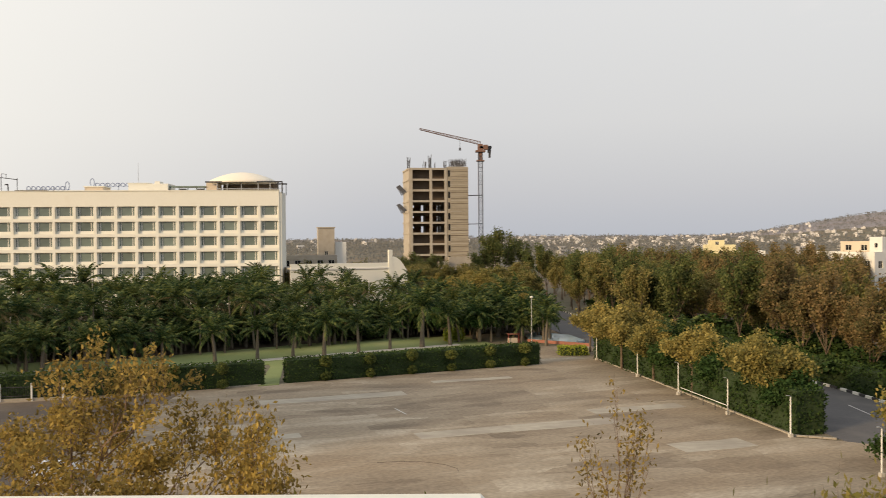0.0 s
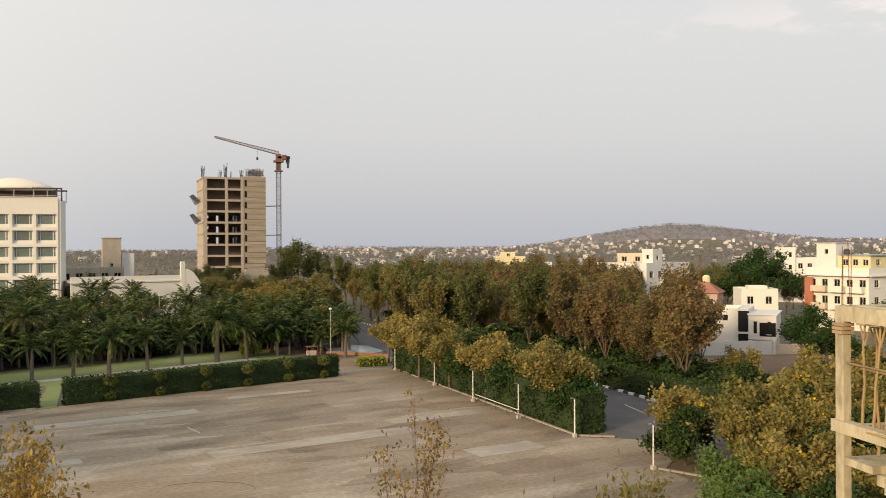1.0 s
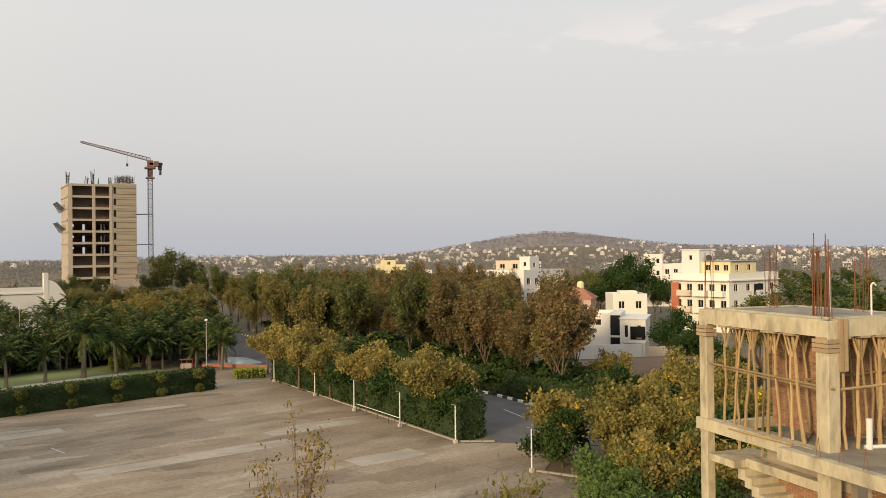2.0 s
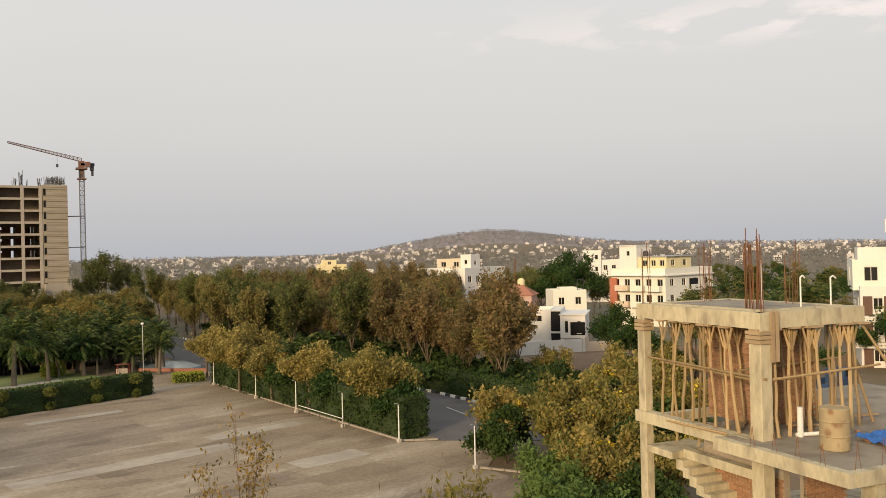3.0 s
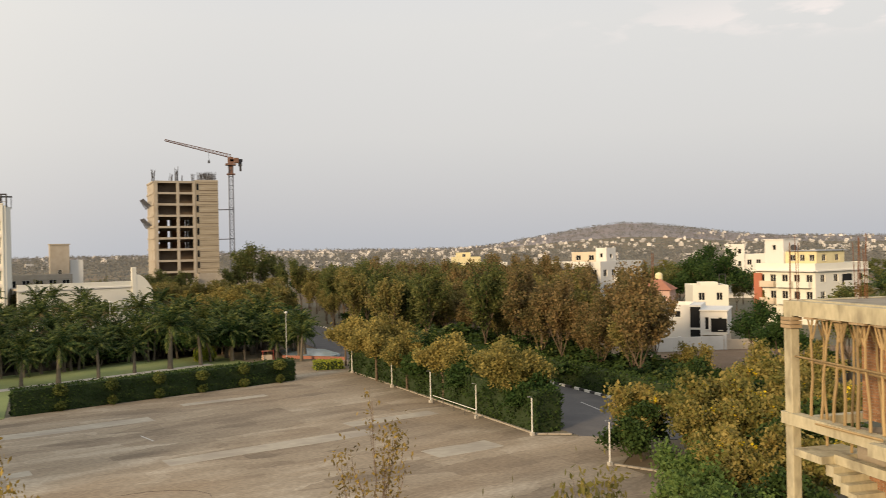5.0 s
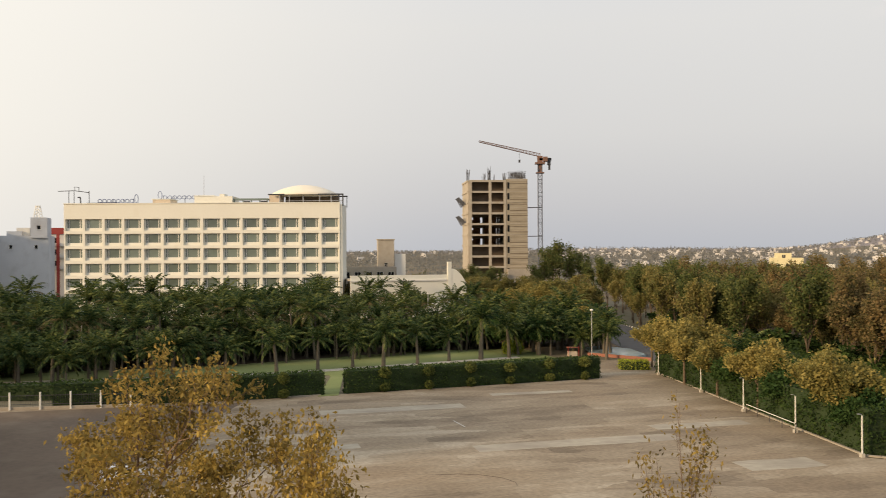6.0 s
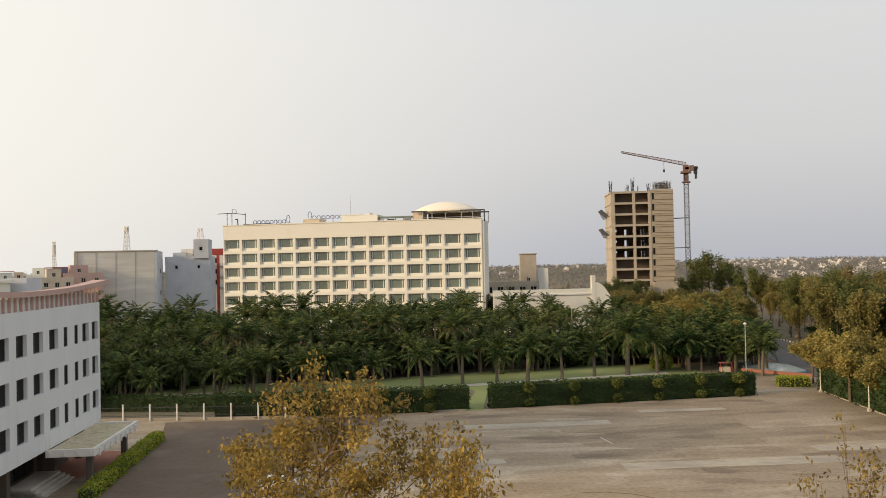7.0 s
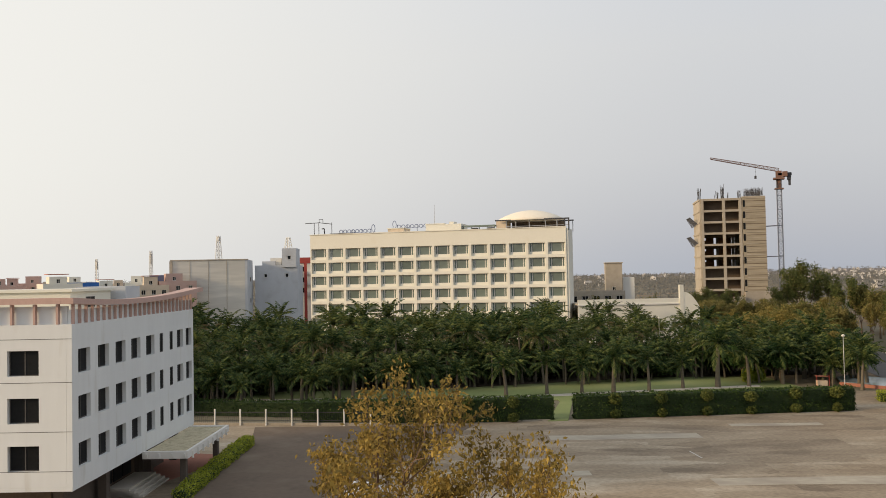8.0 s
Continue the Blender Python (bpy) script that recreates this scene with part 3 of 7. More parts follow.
# ---- the hotel: a long cream block with recessed window bays ----
def hotel():
    HW, TOP = 61.7, 26.0
    h = thing("hotel", pose(-66.8, 186.2, 0, 0, 0, 3.6), "long cream hotel block with rows of teal windows", "hotel", plain=True)
    bays, pitch = 14, HW / 14
    floors = [20.5 - 3.32 * k for k in range(6)]
    holes = []
    for k in range(bays):
        for z in floors:
            x = k * pitch
            holes.append((x + 0.3, x + pitch - 0.3, z - 0.45, z + 2.15))
    bm = wall_mesh(bmesh.new(), HW, 0, TOP, 0.9, holes, Matrix.Translation((-HW / 2, 0, 0)))
    part("facade", bm, "cream", h)
    part("body", boxes((-HW / 2 + 0.01, 0.95, 0, HW / 2 - 0.01, 12, TOP - 0.6)), "cream", h)
    bm = bmesh.new()
    wall_mesh(bm, pitch - 0.6, 0, 2.6, 0.2, [(0.2, pitch - 0.8, 0.52, 2.55)])
    inner = bpy.data.meshes.new("window_surround")
    bm.to_mesh(inner)
    bm.free()
    inner.materials.append(M["cream"])
    bm = bmesh.new()
    w, hh = pitch - 1.0, 2.03
    wall_mesh(bm, w, 0, hh, 0.12, [(0.09, 0.42, 0.09, hh - 0.09), (0.56, w - 0.56, 0.09, hh - 0.09), (w - 0.42, w - 0.09, 0.09, hh - 0.09)])
    fm = bpy.data.meshes.new("window")
    bm.to_mesh(fm)
    bm.free()
    fm.materials.append(M["frame_white"])
    bm = boxes((0.03, 0.05, 0.03, w - 0.03, 0.08, hh - 0.03))
    pm = bpy.data.meshes.new("pane")
    bm.to_mesh(pm)
    bm.free()
    pm.materials.append(M["glass_teal"])
    for k in range(bays):
        for z in floors:
            x = -HW / 2 + k * pitch + 0.3
            s = new("window_surround", inner)
            s.parent, s.matrix_basis = h, pose(x, 0.5, z - 0.45)
            f = new("window", fm)
            f.parent, f.matrix_basis = s, pose(0.2, 0.05, 0.52)
            p = new("pane", pm)
            p.parent = f
    part("cornice", boxes((-HW / 2 - 0.1, -0.15, TOP, HW / 2 + 0.1, 0.6, TOP + 0.18)), "cream", h)
    part("side_pilaster", boxes((HW / 2 + 0.02, 0.2, 0, HW / 2 + 0.45, 8, TOP - 0.3)), "cream", h)
    # roof structures
    part("stair_head", boxes((-2.4, 2.5, TOP - 0.6, 6.2, 9, TOP + 1.75)), "cream", h)
    part("stair_head_cap", boxes((-2.5, 2.4, TOP + 1.75, 2.2, 9.1, TOP + 1.95), (3.2, 3.0, TOP + 1.76, 4.3, 6, TOP + 2.3)), "cream", h)
    part("roof_room", boxes((-12.0, 3, TOP - 0.6, -8.0, 8, TOP + 1.1)), "beige", h)
    part("roof_room_lid", boxes((-12.2, 2.8, TOP + 1.1, -7.8, 8.2, TOP + 1.28)), "cream", h)
    bm = bmesh.new()
    for x in (6.5, 8.4, 10.3, 12.2, 13.9):
        box(bm, x, 3.0, TOP - 0.6, x + 0.2, 3.2, TOP + 0.9)
    box(bm, 6.4, 2.9, TOP + 0.9, 14.2, 5.2, TOP + 1.25)
    part("roof_awning", bm, "glass_teal", h, "teal roof awning on posts")
    for x in (8.9, 12.7):
        part("roof_cabinet", boxes((x, 2.0, TOP - 0.6, x + 1.3, 2.8, TOP + 0.6)), "dark_steel", h)
    part("terrace_room", boxes((14.4, 3.2, TOP - 0.6, 16.7, 9, TOP + 1.95)), "beige", h)
    for x in (17.0, 19.2, 22.3, 26.0, 28.6, 31.2):
        for y in (2.2, 10.2):
            part("terrace_post", tube(bmesh.new(), (x, y, TOP - 0.6), (x, y, TOP + 2.0), 0.1), "steel", h)
    for y in (2.0, 10.1):
        part("terrace_beam", boxes((14.4, y, TOP + 1.9, 31.4, y + 0.3, TOP + 2.2)), "dark_steel", h)
    part("terrace_rail", boxes((16.8, 2.1, TOP + 0.55, 31.2, 2.2, TOP + 0.65)), "steel", h)
    part("terrace_back", boxes((17.0, 9.0, TOP - 0.6, 29.6, 9.2, TOP + 1.9)), "shade", h)
    for x in (30.4, 31.3):
        part("corner_post", boxes((x, 0.8, TOP - 0.6, x + 0.25, 1.05, TOP + 2.0)), "dark_steel", h)
    bm = bmesh.new()
    lathe(bm, [(7.75, TOP + 2.0)] + [(7.8 * (1 - i / 9) + 0.02, TOP + 2.2 + 2.25 * (1 - (1 - i / 9) ** 1.9) ** 0.9) for i in range(10)], 32)
    for v in bm.verts:
        v.co.y *= 0.62
        v.co += Vector((21.9, 6.2, 0))
    dome = part("dome", bm, "canvas", h, "shallow cream fabric dome")
    for p in dome.data.polygons:
        p.use_smooth = True
    # sign letters shown as plain looping strokes of tubing
    for name, x0, x1, z, y in (("roof_sign", -24.1, -14.8, TOP + 0.35, 2.0), ("roof_sign", -12.9, -2.7, TOP + 1.5, 9.0)):
        bm = bmesh.new()
        n = 9
        step = (x1 - x0) / n
        for i in range(n):
            big = (i == n - 1 and x0 < -20) or (i == 0 and x0 > -20)
            hgt = 1.9 if big else 0.85
            pts = [(x0 + step * (i + 0.5 + 0.42 * math.sin(t / 8 * 2 * math.pi)), y, z + hgt * (0.5 - 0.5 * math.cos(t / 8 * 2 * math.pi))) for t in range(8)]
            pipe(bm, pts, 0.085, 5)
        tube(bm, (x0, y, z + 0.12), (x1, y, z + 0.12), 0.05)
        s = part(name, bm, "sign_blue", h, "blue-grey sign tubing in looping strokes")
        bm = bmesh.new()
        for i in range(4):
            x = x0 + (x1 - x0) * (i + 0.5) / 4
            tube(bm, (x, y + 0.1, TOP - 0.7), (x, y + 0.1, z + 0.9), 0.06)
        part("sign_post", bm, "dark_steel", s)
    bm = bmesh.new()
    for x in (-30.6, -29.4, -26.0):
        tube(bm, (x, 2, TOP - 0.6), (x, 2, TOP + 3.1), 0.08)
    tube(bm, (-33.0, 2, TOP + 3.05), (-29.0, 2, TOP + 3.15), 0.09)
    tube(bm, (-29.0, 2, TOP + 3.1), (-25.9, 2, TOP + 2.7), 0.09)
    pipe(bm, [(-29.3, 2, TOP + 3.1), (-29.3, 2, TOP + 4.0), (-28.3, 2, TOP + 3.9), (-28.3, 2, TOP + 3.1)], 0.06)
    pipe(bm, [(-28.6, 2, TOP + 1.6), (-28.0, 2, TOP + 1.7), (-27.9, 2, TOP + 0.1)], 0.14)
    part("roof_pipe_frame", bm, "dark_steel", h)
    part("roof_duct", boxes((-26.4, 1.6, TOP - 0.6, -19.6, 1.9, TOP + 0.4)), "dark_steel", h)
    part("antenna", tube(bmesh.new(), (-0.9, 5, TOP + 1.9), (-0.9, 5, TOP + 6.6), 0.07, 0.03), "steel", h)
    return h


hotel()


# ---- the tower under construction, with its crane ----
def tower():
    D = 257.0
    a, w = polar(-2.17, D), 17.76
    t = thing("unfinished_tower", pose(a.x, a.y, 0, 0, 0, 9.3), "unfinished concrete tower block with open floors", "tower block", plain=True)
    FH, n, top = 3.25, 11, 36.3
    depth = 15.0
    cols = [0.0, 5.95, 10.5]
    zs = [top - FH * k for k in range(n)]
    for z in zs:
        part("floor_slab", boxes((0.02, 0.02, z - 0.62, 11.3, 0.5, z), (0.03, 0.5, z - 0.25, 11.3, depth, z)), "concrete_far", t)
    for x in cols:
        for y in (0.0, depth - 0.7):
            part("column", boxes((x, y - 0.02, 0, x + 0.75, y + 0.7, top + 0.03)), "concrete_far", t)
    part("core_wall", boxes((11.4, 0.0, 0, w, depth, top + 0.15)), "shear", t)
    for z in zs:
        part("core_band", boxes((12.3, -0.12, z - 0.25, w + 0.05, -0.002, z - 0.05)), "concrete_far", t)
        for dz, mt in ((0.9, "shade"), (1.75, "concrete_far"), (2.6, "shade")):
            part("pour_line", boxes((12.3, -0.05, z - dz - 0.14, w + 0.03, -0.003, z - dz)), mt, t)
        # the slot is a dark strip on the face, its shade in the colour
        part("core_slot", boxes((11.55, -0.06, z - 2.6, 12.15, 0.05, z - 0.7)), "glass_dark", t)
    part("core_parapet", boxes((11.4, 0.05, top + 0.15, w, depth, top + 0.4)), "concrete_far", t)
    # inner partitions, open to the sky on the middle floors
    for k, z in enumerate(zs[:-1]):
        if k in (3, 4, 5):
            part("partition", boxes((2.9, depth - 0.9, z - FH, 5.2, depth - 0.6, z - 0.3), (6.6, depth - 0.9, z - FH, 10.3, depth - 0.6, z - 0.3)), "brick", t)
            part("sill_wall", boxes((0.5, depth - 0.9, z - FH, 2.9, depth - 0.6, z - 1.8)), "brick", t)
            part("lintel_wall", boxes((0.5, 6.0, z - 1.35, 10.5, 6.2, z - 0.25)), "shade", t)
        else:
            # dark wall behind each open floor, the room's shade in its colour
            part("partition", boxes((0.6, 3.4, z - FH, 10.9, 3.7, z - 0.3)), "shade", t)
    part("side_wall", boxes((-0.35, 0.3, 0, -0.02, depth, top - 0.4)), "concrete_far", t)
    for z in zs:
        part("side_band", boxes((-0.55, 0.4, z - 0.5, -0.36, depth, z)), "concrete_far", t)
    # upstanding reinforcement
    rnd = random.Random(4)
    for x, y, cnt, hgt in ((-0.4, 1.0, 10, 3.4), (6.2, 1.2, 10, 4.4), (8.6, 6, 5, 2.4), (10.8, 1.0, 8, 2.8), (5.4, 8, 6, 3.0)):
        for k in range(cnt):
            px, py = x + rnd.uniform(-0.4, 0.5), y + rnd.uniform(-0.4, 0.4)
            bm = tube(bmesh.new(), (px, py, top - 0.1), (px + rnd.uniform(-.3, .3), py, top + hgt * rnd.uniform(0.6, 1.0)), 0.06, n=4)
            part("rebar", bm, "dark_steel", t)
    bm = bmesh.new()
    for k in range(34):
        px = 12.6 + (w - 13.2) * k / 33
        tube(bm, (px, 0.3, top + 0.5), (px + rnd.uniform(-.15, .15), 0.3, top + 2.5 + rnd.uniform(-.4, .5)), 0.05, n=4)
        tube(bm, (px, 4.3, top + 0.5), (px + rnd.uniform(-.15, .15), 4.3, top + 2.5 + rnd.uniform(-.4, .5)), 0.05, n=4)
    for z in (0.9, 1.5, 2.1):
        tube(bm, (12.5, 0.3, top + z), (w - 0.4, 0.3, top + z), 0.05, n=4)
    for px in (12.7, w - 0.5):
        tube(bm, (px, 0.3, top + 0.9), (px, 4.3, top + 0.9), 0.05, n=4)
    part("rebar_cage", bm, "dark_steel", t)
    # guard nets sticking out of the side
    for z in (28.9, 23.2):
        bm = bmesh.new()
        for k in range(8):
            y = 5.0 + k * 1.3
            tube(bm, (-0.4, y, z + 0.3), (-2.6, y, z + 2.4), 0.09, n=4)
            tube(bm, (-2.6, y, z + 2.4), (-1.0, y, z - 0.3), 0.06, n=4)
        for f in (0.35, 0.65, 1.0):
            tube(bm, (-0.4 - 2.2 * f, 4.8, z + 0.3 + 2.1 * f), (-0.4 - 2.2 * f, 14.4, z + 0.3 + 2.1 * f), 0.12, n=4)
        part("guard_net", bm, "crane_grey", t, "grey guard net frame")
    # formwork strip under the top edge
    part("low_block", boxes((11.2, -3.0, 0, w + 9, -0.3, 9.4), (8.2, -4.0, 0, 11.0, -0.3, 8.0)), "concrete_far", t)
    for k in range(5):
        part("low_block_band", boxes((w + 0.4 + k * 1.5, -3.1, 7.2, w + 1.1 + k * 1.5, -2.95, 8.8)), "shade", t)

    # the crane
    base = polar(2.55, 259)
    c = thing("tower_crane", pose(base.x, base.y, 0), "tower crane with rusty red jib and grey mast", "crane", plain=True)
    top = 41.2
    bm = bmesh.new()
    s = 0.62
    corners = ((-s, -s), (s, -s), (s, s), (-s, s))
    for x, y in corners:
        tube(bm, (x, y, 0), (x, y, top), 0.12, n=4)
    k, z = 0, 0.0
    while z < top - 1.2:
        for i in range(4):
            a, b = corners[i], corners[(i + 1) % 4]
            if k % 2:
                a, b = b, a
            tube(bm, (*a, z), (*b, z + 1.3), 0.06, n=4)
            tube(bm, (*a, z), (*b, z), 0.05, n=4)
        z += 1.3
        k += 1
    part("mast", bm, "crane_grey", c, "grey lattice mast")
    for z in (28.0, 19.3):
        bm = bmesh.new()
        tube(bm, (-3.75, 1.6, z), (0.7, -0.7, z), 0.12, n=4)
        tube(bm, (-3.75, 3.2, z), (0.7, 0.7, z), 0.12, n=4)
        tube(bm, (0.7, -0.7, z), (0.7, 0.7, z), 0.12, n=4)
        part("wall_tie", bm, "crane_grey", c)
    bm = boxes((-1.2, -1.2, top - 3.0, 1.2, 1.2, top - 2.7), (-1.5, -1.5, top - 0.2, 1.5, 1.5, top + 0.25), (-0.8, -0.8, top + 0.25, 0.8, 0.8, top + 2.2),
               (-0.5, -0.5, top - 2.7, 0.5, 0.5, top - 0.2))
    part("slewing_unit", bm, "crane", c, "rusty red slewing head")
    part("cab", boxes((0.9, -1.6, top + 0.4, 2.3, -0.2, top + 1.9), bevel=0.08), "crane", c)
    # luffing jib towards the left, shown foreshortened
    tip, root, tail = Vector((-18.2, -4.0, top + 6.2)), Vector((0, 0, top + 2.0)), Vector((3.3, 0.8, top + 0.9))
    bm = bmesh.new()
    up = Vector((0.1, 0, 0.95))
    sidev = Vector((0.1, 0.5, 0))
    n = 18
    prev = None
    for i in range(n + 1):
        f = i / n
        p = root.lerp(tip, f)
        hgt = up * (1.0 - 0.55 * f)
        cur = (p + sidev, p - sidev, p + hgt)
        for q in range(3):
            tube(bm, cur[q], cur[(q + 1) % 3], 0.05, n=4)
        if prev:
            for q in range(3):
                tube(bm, prev[q], cur[q], 0.09, n=4)
                tube(bm, prev[q], cur[(q + 1) % 3], 0.045, n=4)
        prev = cur
    part("jib", bm, "crane", c, "rusty red lattice jib")
    bm = boxes((-0.2, -0.8, top + 0.9, 3.4, 0.8, top + 1.5), (2.2, -0.9, top - 0.4, 3.2, 0.9, top + 1.6), (2.5, -0.6, top - 1.9, 3.1, 0.6, top - 0.3))
    part("counterweight", bm, "dark_steel", c, "dark counterweight")
    bm = bmesh.new()
    p = root.lerp(tip, 0.34)
    tube(bm, p, p + Vector((0, 0, -2.4)), 0.04, n=4)
    box(bm, p.x - 0.3, p.y - 0.3, p.z - 3.2, p.x + 0.3, p.y + 0.3, p.z - 2.4)
    part("hook_block", bm, "dark_steel", c)
    return t


tower()


# ---- the office building with its sagging roof edge and porch ----
def office():
    o = thing("office_building", pose(-38.1, 42.43, 0, 0, 0, 17.2), "white clad office building with deep square windows", "office building")
    L, Wd, LOW, EAVE = 23.6, 26.0, 3.2, 13.1
    side_cols = [(0.85, 1.75), (3.75, 1.75), (6.6, 1.75), (9.4, 1.75), (12.3, 1.75), (15.2, 0.8), (17.5, 0.8), (19.3, 1.55), (21.6, 1.5)]
    rows = (4.22, 7.12, 10.02)
    wh = 1.5
    # side wall, facing the court: along local y at x = 0
    m_side = Matrix.Rotation(radians(90), 4, "Z")
    holes = [(x, x + w, z, z + wh) for x, w in side_cols for z in rows]
    part("side_wall", wall_mesh(bmesh.new(), L, LOW, EAVE, 0.35, holes, m_side), "offwhite", o)
    front_cols = [(2.05, 1.95), (6.6, 1.95), (11.2, 1.95), (15.8, 1.95), (20.4, 1.95)]
    m_front = Matrix.Translation((-Wd, 0, 0))
    holes = [(Wd - x - w, Wd - x, z - 0.05, z + wh) for x, w in front_cols for z in rows]
    part("front_wall", wall_mesh(bmesh.new(), Wd - 0.36, LOW, EAVE, 0.35, holes, m_front), "offwhite", o)
    part("back_wall", boxes((-Wd, L - 0.35, LOW, -0.36, L - 0.01, EAVE), (-Wd, 0.36, LOW, -Wd + 0.35, L - 0.36, EAVE)), "offwhite", o)
    part("soffit", boxes((-Wd + 0.02, 0.02, LOW - 0.25, -0.02, L - 0.02, LOW - 0.004)), "offwhite", o)
    part("roof_deck", boxes((-Wd + 0.36, 0.36, EAVE - 0.35, -0.36, L - 0.36, EAVE - 0.1)), "concrete", o)
    # a dark block fills the rooms; their shade is in its colour
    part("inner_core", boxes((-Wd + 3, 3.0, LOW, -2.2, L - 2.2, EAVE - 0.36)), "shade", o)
    # panel joints: thin raised beads on the front wall
    for z in (6.55, 9.55, 12.2, 4.15):
        part("joint_bead", boxes((-Wd, -0.012, z, -0.0, -0.002, z + 0.03)), "frame_grey", o)
        part("joint_bead", boxes((0.002, 0.0, z, 0.012, L, z + 0.03)), "offwhite", o)
    # windows
    made = {}
    for x, w in side_cols:
        if w not in made:
            made[w] = window_meshes(w, wh, 1 if w > 1 else 0)
        for z in rows:
            put_window(made[w], o, m_side @ pose(x, 0.26 if w > 1 else 0.04, z))
    fw = window_meshes(1.95, wh + 0.05, 1)
    for x, w in front_cols:
        for z in rows:
            put_window(fw, o, pose(-x - w, 0.26, z - 0.05))
    # fins and the sagging coping
    def sag(y):
        f = y / L
        return 14.36 - 1.7 * f * (1 - f) * 0.85 + 0.28 * f * f
    n = 26
    for k in range(n):
        y = 0.35 + (L - 0.7) * k / (n - 1)
        part("roof_fin", boxes((-0.16, y - 0.05, EAVE, 0.02, y + 0.05, sag(y) - 0.02)), "pinkish", o, "slim pink fin")
    part("parapet", boxes((-0.36, 0.3, EAVE, -0.18, L, 13.98)), "offwhite", o)
    part("parapet", boxes((-Wd, 0.32, EAVE, -0.4, 0.5, 14.2)), "offwhite", o)
    bm = bmesh.new()
    prev = None
    steps = 40
    for k in range(steps + 1):
        y = -0.25 + (L + 0.9) * k / steps
        z = sag(max(0, min(L, y)))
        out = 0.22 + 0.5 * (k / steps) ** 3
        cur = [bm.verts.new(p) for p in ((-0.55, y, z), (out, y, z), (out, y, z + 0.36), (-0.55, y, z + 0.36))]
        if prev:
            for q in range(4):
                bm.faces.new((prev[q], prev[(q + 1) % 4], cur[(q + 1) % 4], cur[q]))
        else:
            bm.faces.new(cur)
        prev = cur
    bm.faces.new(prev[::-1])
    bmesh.ops.recalc_face_normals(bm, faces=bm.faces)
    part("coping", bm, "pinkish", o, "faded pink sagging coping")
    part("front_coping", boxes((-Wd, -0.25, 14.36, -0.56, 0.5, 14.72)), "pinkish", o)
    for k in range(18):
        x = -0.9 - k * 1.42
        part("front_fin", boxes((x - 0.07, -0.02, EAVE, x + 0.07, 0.25, 14.34)), "pinkish", o)
    # roof rooms behind the coping
    part("roof_room", boxes((-15, 8.5, EAVE - 0.1, -4.0, 15.5, 15.0), (-15.2, 8.3, 15.0, -3.8, 15.7, 15.2)), "cream", o)
    put_window(window_meshes(1.5, 0.8, 1), o, m_side @ pose(11.0, 3.96, 13.8))
    part("roof_tank_room", boxes((-7.0, 16.0, EAVE - 0.1, -3.0, 19, 15.3)), "bluegrey", o)
    # ground floor set back behind the overhang
    # Block, walls and pillars are coloured dark for the shade under the overhang.
    part("ground_floor", boxes((-Wd + 1, 2.6, 0, -2.6, L - 1.2, LOW - 0.26)), "shade", o)
    part("ground_wall", boxes((-2.58, 2.8, 0, -2.2, 9.5, LOW - 0.26)), "porch_brown", o)
    part("ground_wall", boxes((-2.58, 16.5, 0, -2.2, L - 1.5, LOW - 0.26)), "porch_brown", o)
    for y in (1.5, 8.0, 16.6, 22.6):
        part("pillar", boxes((-1.9, y, 0, -1.3, y + 0.6, LOW - 0.26)), "porch_brown", o)
    for k in range(4):
        part("step", boxes((-2.2, 10.0, 0, -0.5 + 0.35 * (3 - k), 15.5, 0.16 * (k + 1)), ), "paving", o)
    for y in (10.3, 12.2, 14.0):
        part("entrance_glass", boxes((-2.6, y, 0.64, -2.5, y + 1.6, 2.8)), "glass_dark", o)
    # porch
    part("porch_roof", boxes((0.06, 11.5, 2.66, 3.2, 22.2, 2.94), bevel=0.03), "concrete", o, "grey concrete porch roof")
    part("porch_fascia", boxes((0.03, 11.25, 2.5, 3.42, 11.5, 3.04), (3.2, 11.5, 2.5, 3.42, 22.2, 3.04), (0.03, 22.2, 2.5, 3.42, 22.45, 3.04)), "white", o)
    for x, y in ((2.5, 12.2), (2.5, 20.6)):
        part("porch_post", boxes((x, y, 0, x + 0.45, y + 0.45, 2.66), bevel=0.03), "porch_brown", o)
    for k in range(4):
        part("fascia_block", boxes((0.3 + k * 0.95, 11.12, 2.6, 0.42 + k * 0.95, 11.26, 2.9)), "white", o)
    for k in range(8):
        part("fascia_block", boxes((3.4, 12.2 + k * 1.3, 2.36, 3.54, 12.34 + k * 1.3, 2.9)), "white", o)
    tagged(finish("forecourt", boxes((-50.0, 50.0, -0.1, -42.6, 66.0, 0.035)), "red_paving"), "red paved forecourt under the porch", "pavement", kind="structure")
    return o


office()


